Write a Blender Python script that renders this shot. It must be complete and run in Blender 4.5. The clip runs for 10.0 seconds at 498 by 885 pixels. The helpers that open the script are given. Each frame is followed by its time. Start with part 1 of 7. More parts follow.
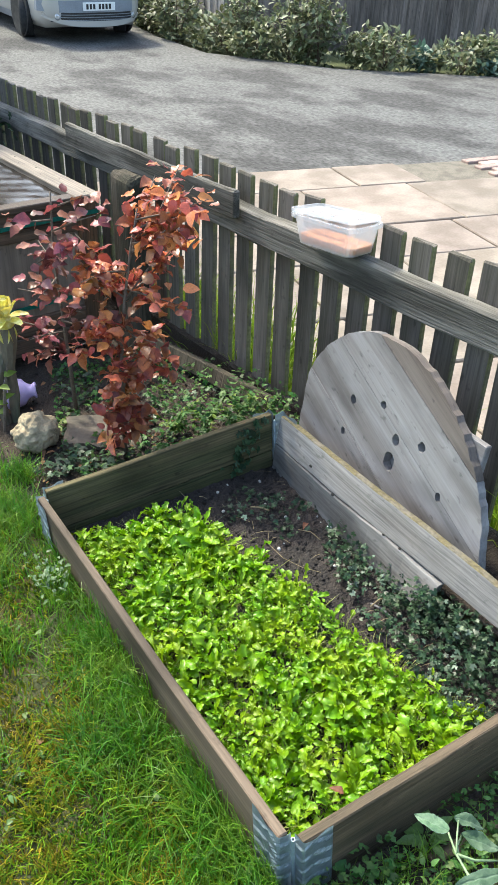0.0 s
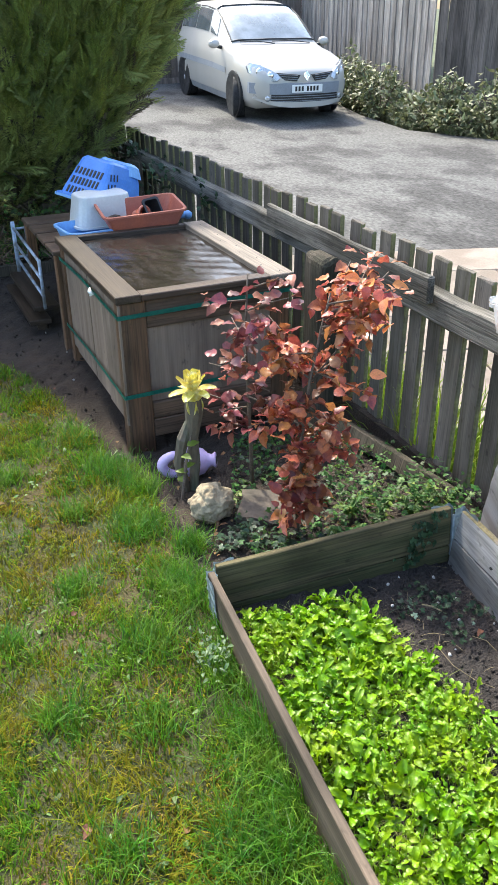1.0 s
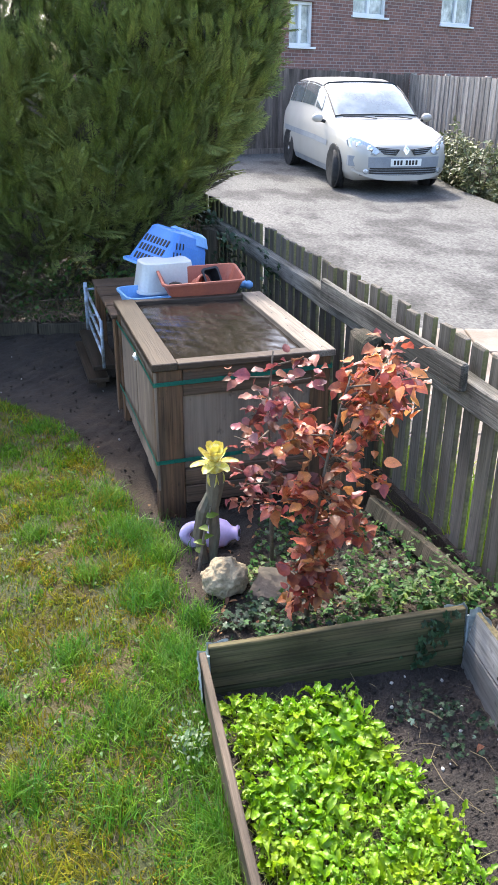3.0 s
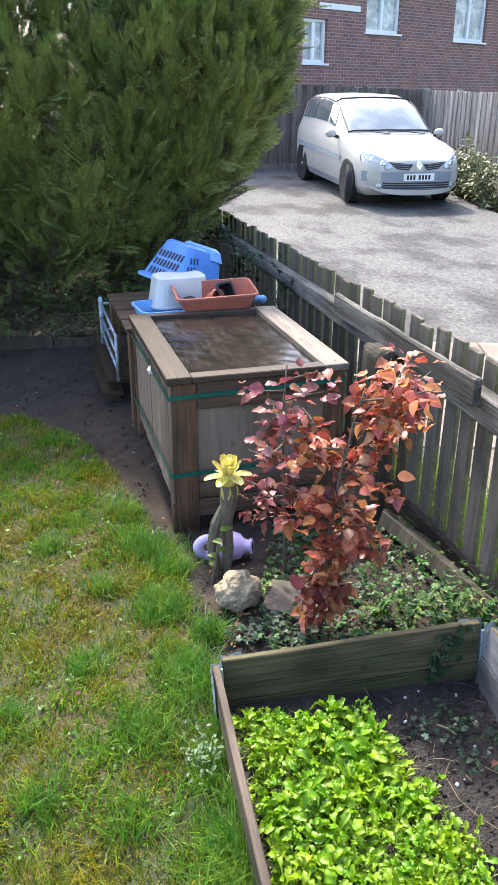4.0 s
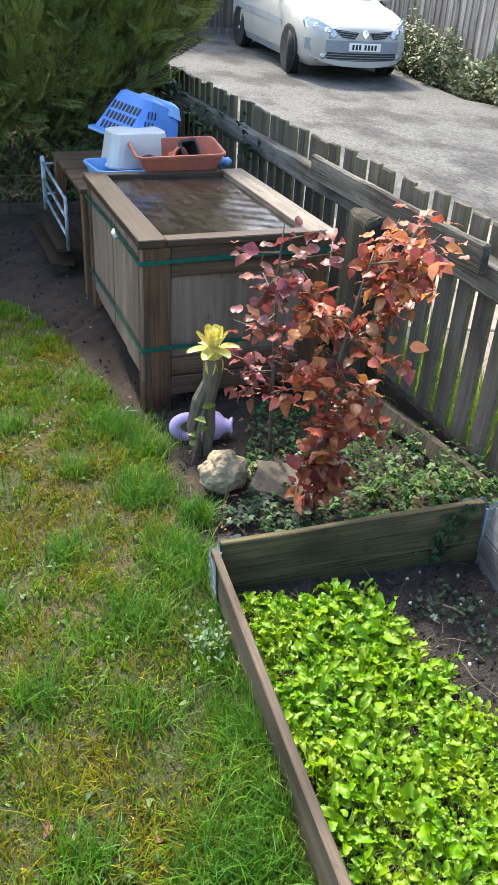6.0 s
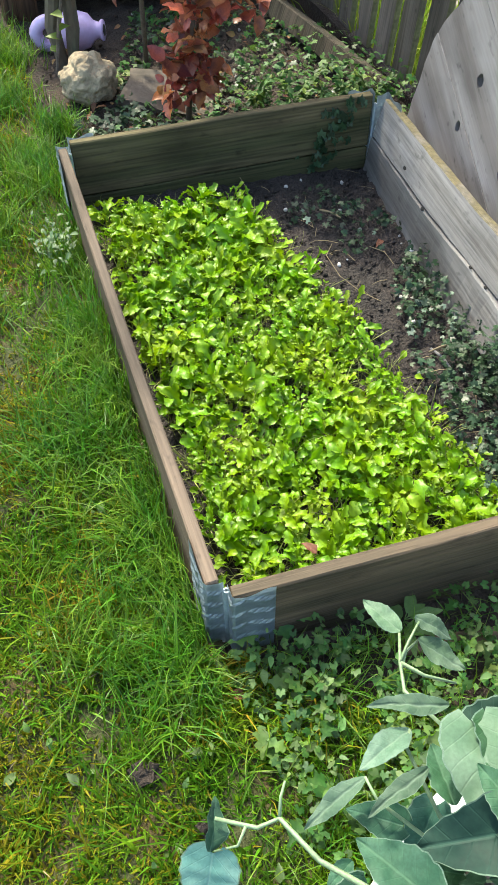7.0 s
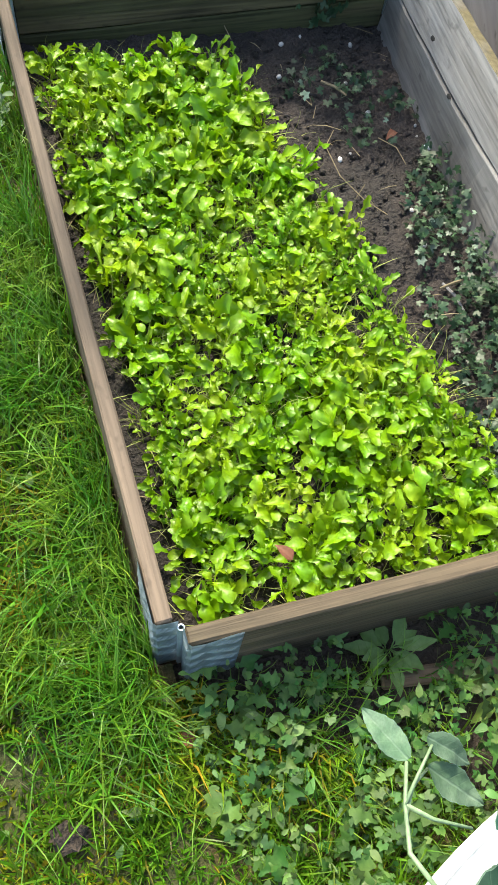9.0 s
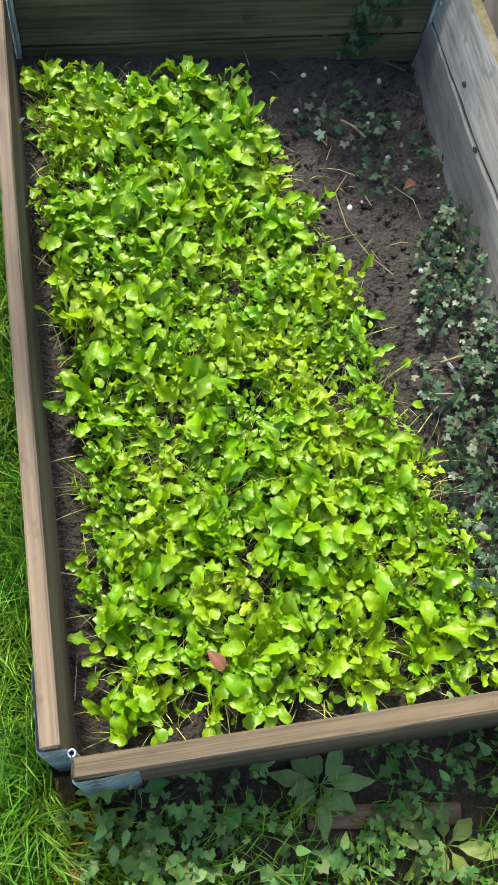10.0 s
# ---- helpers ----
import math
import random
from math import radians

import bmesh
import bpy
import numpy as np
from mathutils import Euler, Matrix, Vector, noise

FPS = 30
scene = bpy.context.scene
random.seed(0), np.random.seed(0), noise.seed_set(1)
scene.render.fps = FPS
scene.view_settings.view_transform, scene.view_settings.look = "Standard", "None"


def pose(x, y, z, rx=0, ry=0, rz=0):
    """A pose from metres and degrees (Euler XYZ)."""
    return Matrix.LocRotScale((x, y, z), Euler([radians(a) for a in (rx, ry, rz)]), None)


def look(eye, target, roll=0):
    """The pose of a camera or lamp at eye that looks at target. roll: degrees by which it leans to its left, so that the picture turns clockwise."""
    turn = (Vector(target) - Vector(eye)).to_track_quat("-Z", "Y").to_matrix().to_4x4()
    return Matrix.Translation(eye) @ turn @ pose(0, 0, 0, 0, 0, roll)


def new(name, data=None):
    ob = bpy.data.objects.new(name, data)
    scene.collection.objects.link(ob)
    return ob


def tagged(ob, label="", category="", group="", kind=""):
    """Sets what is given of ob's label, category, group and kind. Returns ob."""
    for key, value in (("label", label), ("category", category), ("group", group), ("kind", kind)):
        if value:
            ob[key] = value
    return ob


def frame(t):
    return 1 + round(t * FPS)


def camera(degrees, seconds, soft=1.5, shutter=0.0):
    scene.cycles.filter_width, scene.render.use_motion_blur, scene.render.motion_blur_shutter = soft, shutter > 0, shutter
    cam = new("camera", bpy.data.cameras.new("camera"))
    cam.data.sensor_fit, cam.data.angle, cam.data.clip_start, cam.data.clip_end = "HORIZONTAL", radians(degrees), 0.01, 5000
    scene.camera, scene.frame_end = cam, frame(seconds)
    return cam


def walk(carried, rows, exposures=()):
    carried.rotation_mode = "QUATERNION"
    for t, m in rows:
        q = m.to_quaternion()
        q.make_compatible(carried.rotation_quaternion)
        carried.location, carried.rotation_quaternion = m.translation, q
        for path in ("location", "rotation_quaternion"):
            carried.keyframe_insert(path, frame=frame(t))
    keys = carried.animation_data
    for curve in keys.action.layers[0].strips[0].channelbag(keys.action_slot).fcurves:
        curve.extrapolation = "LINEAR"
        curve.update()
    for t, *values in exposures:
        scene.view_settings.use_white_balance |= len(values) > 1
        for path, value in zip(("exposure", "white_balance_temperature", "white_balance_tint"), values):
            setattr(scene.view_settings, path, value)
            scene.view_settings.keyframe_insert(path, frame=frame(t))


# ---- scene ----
import itertools
cam = camera(34.9, 10.0)
PATH = [
    (0, (-0.455, -0.562, 1.393), (0.455, 0.843, 0.298), 1.9),
    (0.5, (-0.5, -0.525, 1.424), (0.223, 1.033, 0.399), 0.2),
    (1, (-0.443, -0.497, 1.429), (0.114, 1.165, 0.465), -0.6),
    (1.5, (-0.329, -0.496, 1.438), (0.133, 1.214, 0.51), 0.2),
    (2, (-0.246, -0.501, 1.45), (0.173, 1.241, 0.562), 0.8),
    (3.5, (-0.205, -0.507, 1.466), (0.134, 1.289, 0.652), 0.2),
    (4, (-0.212, -0.514, 1.468), (0.113, 1.29, 0.668), 0.2),
    (4.5, (-0.261, -0.477, 1.447), (-0.092, 1.352, 0.655), -1.2),
    (5, (-0.369, -0.39, 1.431), (-0.217, 1.44, 0.64), -1.0),
    (5.5, (-0.436, -0.319, 1.413), (-0.155, 1.484, 0.594), 0.8),
    (6, (-0.376, -0.322, 1.327), (0.118, 1.315, 0.289), 3.6),
    (6.2, (-0.335, -0.345, 1.282), (0.167, 1.181, 0.092), 4.0),
    (7.3, (-0.104, -0.473, 1.033), (0.337, 0.575, -0.613), 5.8),
    (7.5, (-0.099, -0.463, 1.021), (0.345, 0.522, -0.662), 7.4),
    (8, (-0.104, -0.362, 1.0), (0.374, 0.5, -0.74), 13.3),
    (8.5, (-0.119, -0.244, 0.999), (0.381, 0.562, -0.762), 16.2),
    (9, (-0.072, -0.166, 0.97), (0.422, 0.614, -0.804), 17.9),
    (9.5, (0.027, -0.084, 0.952), (0.532, 0.687, -0.823), 21.7),
    (10, (0.073, -0.05, 0.938), (0.474, 0.746, -0.852), 18.6),
]
EXPO = [(0.0, 1.88, 6500, 3), (1.5, 2.1, 6450, 9), (4.0, 2.2, 6350, 12), (5.0, 2.18, 6350, 12), (6.0, 2.0, 6600, 7), (7.5, 1.95, 6850, 3), (9.0, 1.92, 6850, 3), (10.0, 1.84, 6850, 3)]
walk(cam, [(t, look(eye, target, roll)) for t, eye, target, roll in PATH], exposures=EXPO)
# ---- world, sun, exposure ----
SUN_AZ, SUN_EL = -9.0, 50.0        # degrees: over the garden's far end, along the fence
world = bpy.data.worlds.new("world")
scene.world = world
world.use_nodes = True
wn = world.node_tree
sky = wn.nodes.new("ShaderNodeTexSky")
sky.sky_type = "NISHITA"
sky.sun_disc = False
sky.sun_elevation = radians(SUN_EL)
sky.sun_rotation = radians(SUN_AZ)
sky.dust_density = 3.0
sky.air_density = 1.0
wn.links.new(sky.outputs[0], wn.nodes["Background"].inputs[0])
wn.nodes["Background"].inputs[1].default_value = 0.15
sun = new("sun", bpy.data.lights.new("sun", "SUN"))
sun.data.energy, sun.data.angle, sun.data.color = 1.8, radians(4.0), (1.0, 0.93, 0.80)
sun_dir = Vector((math.sin(radians(SUN_AZ)) * math.cos(radians(SUN_EL)), math.cos(radians(SUN_AZ)) * math.cos(radians(SUN_EL)), math.sin(radians(SUN_EL))))
sun.matrix_world = look(sun_dir * 40, (0, 0, 0))
scene.view_settings.exposure = 1.6

# ---- materials ----


def material(name, base, rough=0.8, metal=0.0, var=0.25, scale=8.0, fine=90.0, bump=0.25, second=None, mix_lo=0.45, mix_hi=0.62,
             stretch=(1, 1, 1), per="", spread=0.25, hue=0.0, trans=0.0, spec=0.5, coat=0.0, coords="Object", bump_dist=0.004):
    """A procedural surface: base colour with a coarse and a fine variation, a second colour in blotches, bump from the fine one.
    per: 'object' or 'island' gives each piece its own lightness and hue. trans: share of light let through (leaves)."""
    m = bpy.data.materials.new(name)
    m.use_nodes = True
    t = m.node_tree
    N, L = t.nodes, t.links
    b = N["Principled BSDF"]
    co = N.new("ShaderNodeTexCoord")
    mp = N.new("ShaderNodeMapping")
    mp.inputs["Scale"].default_value = stretch
    L.new(co.outputs[coords], mp.inputs[0])
    big, small = N.new("ShaderNodeTexNoise"), N.new("ShaderNodeTexNoise")
    big.inputs["Scale"].default_value, big.inputs["Detail"].default_value = scale, 5
    small.inputs["Scale"].default_value, small.inputs["Detail"].default_value = fine, 6
    L.new(mp.outputs[0], big.inputs[0])
    L.new(mp.outputs[0], small.inputs[0])
    ramp = N.new("ShaderNodeMapRange")
    ramp.inputs[1].default_value, ramp.inputs[2].default_value = mix_lo, mix_hi
    L.new(big.outputs[0], ramp.inputs[0])
    mx = N.new("ShaderNodeMix")
    mx.data_type = "RGBA"
    mx.inputs[6].default_value = (*base, 1)
    mx.inputs[7].default_value = (*(second or [c * (1 - var) for c in base]), 1)
    L.new(ramp.outputs[0], mx.inputs[0])
    hsv = N.new("ShaderNodeHueSaturation")
    L.new(mx.outputs[2], hsv.inputs["Color"])
    val = N.new("ShaderNodeMapRange")
    val.inputs[1].default_value, val.inputs[2].default_value = 0.25, 0.75
    val.inputs[3].default_value, val.inputs[4].default_value = 1 - var, 1 + var
    L.new(small.outputs[0], val.inputs[0])
    last = val.outputs[0]
    if per:
        src = N.new("ShaderNodeObjectInfo").outputs["Random"] if per == "object" else N.new("ShaderNodeNewGeometry").outputs["Random Per Island"]
        r = N.new("ShaderNodeMapRange")
        r.inputs[3].default_value, r.inputs[4].default_value = 1 - spread, 1 + spread
        L.new(src, r.inputs[0])
        mul = N.new("ShaderNodeMath")
        mul.operation = "MULTIPLY"
        L.new(last, mul.inputs[0])
        L.new(r.outputs[0], mul.inputs[1])
        last = mul.outputs[0]
        if hue:
            wob = N.new("ShaderNodeMath")
            wob.operation = "MULTIPLY"
            wob.inputs[1].default_value = 7.31
            L.new(src, wob.inputs[0])
            fr = N.new("ShaderNodeMath")
            fr.operation = "FRACT"
            L.new(wob.outputs[0], fr.inputs[0])
            hr = N.new("ShaderNodeMapRange")
            hr.inputs[3].default_value, hr.inputs[4].default_value = 0.5 - hue, 0.5 + hue
            L.new(fr.outputs[0], hr.inputs[0])
            L.new(hr.outputs[0], hsv.inputs["Hue"])
    L.new(last, hsv.inputs["Value"])
    L.new(hsv.outputs[0], b.inputs["Base Color"])
    b.inputs["Roughness"].default_value, b.inputs["Metallic"].default_value = rough, metal
    b.inputs["Specular IOR Level"].default_value = spec
    b.inputs["Coat Weight"].default_value = coat
    rr = N.new("ShaderNodeMapRange")
    rr.inputs[1].default_value, rr.inputs[2].default_value = 0.3, 0.7
    rr.inputs[3].default_value, rr.inputs[4].default_value = max(0.02, rough - 0.12), min(1, rough + 0.1)
    L.new(big.outputs[0], rr.inputs[0])
    L.new(rr.outputs[0], b.inputs["Roughness"])
    if bump:
        bp = N.new("ShaderNodeBump")
        bp.inputs["Strength"].default_value, bp.inputs["Distance"].default_value = bump, bump_dist
        L.new(small.outputs[0], bp.inputs["Height"])
        L.new(bp.outputs[0], b.inputs["Normal"])
    if trans:
        tr = N.new("ShaderNodeBsdfTranslucent")
        L.new(hsv.outputs[0], tr.inputs[0])
        ms = N.new("ShaderNodeMixShader")
        ms.inputs[0].default_value = trans
        L.new(b.outputs[0], ms.inputs[1])
        L.new(tr.outputs[0], ms.inputs[2])
        L.new(ms.outputs[0], N["Material Output"].inputs[0])
    return m


def wood(name, base, second, along="y", rough=0.75, per="object", spread=0.18, grain=26.0, bump=0.35, stain=0.5, streak=0.5):
    """Weathered timber: bands of two tones, fine streaks along the grain and dark blotchy stains, new on every piece."""
    m = bpy.data.materials.new(name)
    m.use_nodes = True
    N, L = m.node_tree.nodes, m.node_tree.links
    b = N["Principled BSDF"]
    co, info = N.new("ShaderNodeTexCoord"), N.new("ShaderNodeObjectInfo")
    shift = N.new("ShaderNodeMath")
    shift.operation = "MULTIPLY"
    shift.inputs[1].default_value = 43.0
    L.new(info.outputs["Random"], shift.inputs[0])

    def field(scale, stretch, detail, lo, hi, a, z, distort=0.0):
        mp = N.new("ShaderNodeMapping")
        mp.inputs["Scale"].default_value = [stretch if ax == along else 1.0 for ax in "xyz"]
        L.new(co.outputs["Object"], mp.inputs[0])
        n = N.new("ShaderNodeTexNoise")
        n.noise_dimensions = "4D"
        n.inputs["Scale"].default_value, n.inputs["Detail"].default_value, n.inputs["Distortion"].default_value = scale, detail, distort
        L.new(mp.outputs[0], n.inputs["Vector"])
        L.new(shift.outputs[0], n.inputs["W"])
        r = N.new("ShaderNodeMapRange")
        for q, v in ((1, lo), (2, hi), (3, a), (4, z)):
            r.inputs[q].default_value = v
        L.new(n.outputs[0], r.inputs[0])
        return r.outputs[0]
    bands = field(16, 0.07, 4, 0.36, 0.64, 0, 1, 0.4)
    streaks = field(grain * 6.5, 0.03, 3, 0.40, 0.70, 1.0 + 0.25 * (1 - streak), streak)
    stains = field(7, 0.45, 6, 0.48, 0.72, 1.0, 1 - stain)
    specks = field(60, 0.5, 2, 0.62, 0.74, 1.0, 0.6)
    piece = N.new("ShaderNodeMapRange")
    piece.inputs[3].default_value, piece.inputs[4].default_value = 1 - spread, 1 + spread
    L.new(info.outputs["Random"], piece.inputs[0])
    last = piece.outputs[0]
    for f in (streaks, stains, specks):
        mul = N.new("ShaderNodeMath")
        mul.operation = "MULTIPLY"
        L.new(last, mul.inputs[0])
        L.new(f, mul.inputs[1])
        last = mul.outputs[0]
    mx = N.new("ShaderNodeMix")
    mx.data_type = "RGBA"
    mx.inputs[6].default_value, mx.inputs[7].default_value = (*base, 1), (*second, 1)
    L.new(bands, mx.inputs[0])
    hsv = N.new("ShaderNodeHueSaturation")
    L.new(mx.outputs[2], hsv.inputs["Color"])
    L.new(last, hsv.inputs["Value"])
    L.new(hsv.outputs[0], b.inputs["Base Color"])
    b.inputs["Roughness"].default_value = rough
    b.inputs["Specular IOR Level"].default_value = 0.3
    bp = N.new("ShaderNodeBump")
    bp.inputs["Strength"].default_value, bp.inputs["Distance"].default_value = min(1, bump * 1.3), 0.0025
    L.new(streaks, bp.inputs["Height"])
    L.new(bp.outputs[0], b.inputs["Normal"])
    return m


def wet_wood():
    """Dark soaked boards under a broken film of rain water that mirrors the sky."""
    m = wood("wet_ply", (0.030, 0.023, 0.018), (0.017, 0.0135, 0.011), "y", rough=0.5, bump=0.3)
    N, L = m.node_tree.nodes, m.node_tree.links
    b = N["Principled BSDF"]
    co, mp, n1, n2 = N.new("ShaderNodeTexCoord"), N.new("ShaderNodeMapping"), N.new("ShaderNodeTexNoise"), N.new("ShaderNodeTexNoise")
    mp.inputs["Scale"].default_value = (1, 0.3, 1)
    L.new(co.outputs["Object"], mp.inputs[0])
    n1.inputs["Scale"].default_value, n1.inputs["Detail"].default_value, n1.inputs["Distortion"].default_value = 34, 7, 0.3
    n2.inputs["Scale"].default_value, n2.inputs["Detail"].default_value = 45, 3
    for n in (n1, n2):
        L.new(mp.outputs[0], n.inputs["Vector"])
    film = N.new("ShaderNodeMapRange")
    for q, v in ((1, 0.38), (2, 0.66), (3, 0.25), (4, 0.10)):
        film.inputs[q].default_value = v
    L.new(n1.outputs[0], film.inputs[0])
    L.new(film.outputs[0], b.inputs["Roughness"])
    b.inputs["Specular IOR Level"].default_value = 0.45
    bp = N.new("ShaderNodeBump")
    bp.inputs["Strength"].default_value, bp.inputs["Distance"].default_value = 0.22, 0.003
    L.new(n2.outputs[0], bp.inputs["Height"])
    L.new(bp.outputs[0], b.inputs["Normal"])
    return m


M = {}
M["turf"] = material("turf", (0.038, 0.045, 0.010), 0.95, second=(0.07, 0.052, 0.018), scale=9, fine=120, bump=0.8, bump_dist=0.01)
M["soil"] = material("soil", (0.030, 0.021, 0.015), 0.95, second=(0.053, 0.038, 0.027), scale=9, fine=140, bump=0.9, var=0.45, bump_dist=0.012)
M["soil_damp"] = material("damp_bed_soil", (0.021, 0.0165, 0.014), 0.85, second=(0.038, 0.029, 0.025), scale=9, fine=140, bump=1.0, var=0.45, bump_dist=0.014)
M["grass"] = material("grass_blades", (0.085, 0.20, 0.008), 0.6, second=(0.145, 0.25, 0.010), scale=7, fine=40, var=0.25, bump=0, per="island", spread=0.55, hue=0.02, trans=0.4, spec=0.25)
M["grass_olive"] = material("olive_grass_blades", (0.19, 0.20, 0.008), 0.6, second=(0.25, 0.20, 0.014), scale=6, fine=40, var=0.25, bump=0, per="island", spread=0.55, hue=0.025, trans=0.4, spec=0.25)
M["grass_lime"] = material("lime_verge_grass", (0.16, 0.25, 0.02), 0.55, second=(0.24, 0.30, 0.035), scale=6, fine=40, var=0.2, bump=0, per="island", spread=0.4, hue=0.02, trans=0.45, spec=0.3)
M["grass_long"] = material("grass_long", (0.065, 0.185, 0.010), 0.45, second=(0.13, 0.25, 0.015), scale=11, fine=30, var=0.2, bump=0, per="island", spread=0.45, hue=0.02, trans=0.35, spec=0.5)
M["tarmac"] = material("tarmac", (0.105, 0.103, 0.098), 0.85, second=(0.058, 0.056, 0.054), scale=1.8, fine=38, var=0.6, stretch=(1, 0.55, 1), mix_lo=0.47, mix_hi=0.6, bump=0.7, bump_dist=0.006, spec=0.25)
M["verge_grass"] = material("verge_grass", (0.06, 0.075, 0.02), 0.95, scale=1.5, fine=60, var=0.4, bump=0.8)
M["collar_new"] = wood("collar_board_wood", (0.165, 0.122, 0.086), (0.085, 0.064, 0.046), "y", rough=0.75, stain=0.7, bump=0.6, streak=0.7)
M["collar_x"] = wood("collar_board_wood_cross", (0.18, 0.125, 0.08), (0.08, 0.062, 0.038), "x", rough=0.75, stain=0.7, bump=0.6, streak=0.65)
M["collar_old"] = wood("collar_board_mossy", (0.135, 0.105, 0.055), (0.065, 0.066, 0.028), "x", rough=0.85, stain=0.7)
M["collar_grey"] = wood("collar_board_silvered", (0.235, 0.228, 0.222), (0.145, 0.135, 0.126), "y", rough=0.8, streak=0.68)
M["galv"] = material("galvanised_steel", (0.42, 0.50, 0.56), 0.42, metal=0.45, second=(0.31, 0.37, 0.42), scale=25, fine=120, var=0.15, bump=0.1)
M["picket"] = wood("picket_wood", (0.15, 0.13, 0.112), (0.085, 0.077, 0.058), "z", rough=0.88, spread=0.3, streak=0.66)
M["moss"] = material("picket_edge_algae", (0.14, 0.135, 0.06), 0.9, second=(0.10, 0.09, 0.06), scale=12, fine=80, var=0.3, bump=0.4)
M["moss_gold"] = material("yellowed_mossy_top_edge", (0.12, 0.10, 0.05), 0.9, second=(0.14, 0.125, 0.10), scale=16, fine=90, var=0.35, bump=0.5)
M["rail"] = wood("rail_wood", (0.27, 0.255, 0.225), (0.065, 0.06, 0.05), "y", rough=0.85, grain=30, bump=0.9, stain=0.72)
M["hutch"] = wood("hutch_timber", (0.20, 0.105, 0.056), (0.10, 0.062, 0.04), "z", rough=0.55, stain=0.65)
M["hutch_x"] = wood("hutch_timber_cross", (0.145, 0.09, 0.058), (0.08, 0.055, 0.04), "x", rough=0.55, stain=0.65)
M["hutch_y"] = wood("hutch_timber_lid", (0.072, 0.050, 0.034), (0.04, 0.028, 0.02), "y", rough=0.45, stain=0.5)
M["hutch_lid"] = wood("hutch_timber_lid_cross", (0.085, 0.057, 0.038), (0.048, 0.033, 0.024), "x", rough=0.45, stain=0.5)
M["ply"] = wood("hutch_panel_ply", (0.26, 0.195, 0.15), (0.17, 0.125, 0.095), "z", rough=0.7, spread=0.08, bump=0.08, stain=0.5, streak=0.82)
M["ply_light"] = wood("pale_ply", (0.23, 0.19, 0.15), (0.15, 0.12, 0.095), "y", rough=0.55, stain=0.4)
M["wet_ply"] = wet_wood()


def brick_material():
    m = bpy.data.materials.new("red_brick_wall")
    m.use_nodes = True
    N, L = m.node_tree.nodes, m.node_tree.links
    b = N["Principled BSDF"]
    co, sep, com = N.new("ShaderNodeTexCoord"), N.new("ShaderNodeSeparateXYZ"), N.new("ShaderNodeCombineXYZ")
    L.new(co.outputs["Object"], sep.inputs[0])
    L.new(sep.outputs[0], com.inputs[0])
    L.new(sep.outputs[2], com.inputs[1])
    br = N.new("ShaderNodeTexBrick")
    br.inputs["Color1"].default_value, br.inputs["Color2"].default_value = (0.27, 0.125, 0.10, 1), (0.17, 0.09, 0.08, 1)
    br.inputs["Mortar"].default_value = (0.33, 0.27, 0.25, 1)
    br.inputs["Scale"].default_value, br.inputs["Brick Width"].default_value, br.inputs["Row Height"].default_value = 1, 0.225, 0.075
    br.inputs["Mortar Size"].default_value, br.inputs["Mortar Smooth"].default_value = 0.008, 0.2
    L.new(com.outputs[0], br.inputs[0])
    ns = N.new("ShaderNodeTexNoise")
    ns.inputs["Scale"].default_value, ns.inputs["Detail"].default_value = 3, 6
    L.new(co.outputs["Object"], ns.inputs[0])
    hs = N.new("ShaderNodeHueSaturation")
    mr = N.new("ShaderNodeMapRange")
    mr.inputs[3].default_value, mr.inputs[4].default_value = 0.65, 1.35
    L.new(ns.outputs[0], mr.inputs[0])
    L.new(mr.outputs[0], hs.inputs["Value"])
    L.new(br.outputs[0], hs.inputs["Color"])
    L.new(hs.outputs[0], b.inputs["Base Color"])
    bp = N.new("ShaderNodeBump")
    bp.inputs["Strength"].default_value, bp.inputs["Distance"].default_value, bp.invert = 0.5, 0.01, True
    L.new(br.outputs["Fac"], bp.inputs["Height"])
    L.new(bp.outputs[0], b.inputs["Normal"])
    b.inputs["Roughness"].default_value = 0.9
    return m


def milky(name, colour, see):
    """Thin frosted plastic: part clear, part white and let through."""
    m = material(name, colour, 0.3, scale=8, fine=60, var=0.05, bump=0.1, trans=0.4)
    N, L = m.node_tree.nodes, m.node_tree.links
    tr, ms = N.new("ShaderNodeBsdfTransparent"), N.new("ShaderNodeMixShader")
    old = N["Material Output"].inputs[0].links[0].from_socket
    ms.inputs[0].default_value = see
    L.new(old, ms.inputs[1])
    L.new(tr.outputs[0], ms.inputs[2])
    L.new(ms.outputs[0], N["Material Output"].inputs[0])
    return m


M["brick"] = brick_material()
M["post"] = wood("old_post_wood", (0.095, 0.078, 0.058), (0.048, 0.044, 0.03), "z", rough=0.9, bump=0.8)
M["tree"] = material("conifer_sprays", (0.20, 0.25, 0.085), 0.55, second=(0.30, 0.34, 0.11), scale=1.4, fine=20, var=0.25, bump=0, per="island", spread=0.35, hue=0.02, trans=0.48, spec=0.3)
# lighter, yellower green for the outer plumes, set off from the inner sprays
M["tree_tip"] = material("conifer_pale_shoots", (0.24, 0.30, 0.07), 0.5, second=(0.36, 0.40, 0.11), scale=1.4, fine=20, var=0.25, bump=0, per="island", spread=0.35, hue=0.02, trans=0.45, spec=0.35)
M["tree_in"] = material("conifer_inner_twigs", (0.10, 0.082, 0.055), 0.9, second=(0.05, 0.05, 0.028), scale=3, fine=20, var=0.3, bump=0, per="island", spread=0.35)
M["dead_twig"] = material("dead_twigs", (0.17, 0.125, 0.085), 0.85, second=(0.09, 0.065, 0.045), scale=8, fine=60, var=0.3, bump=0, per="island", spread=0.5)
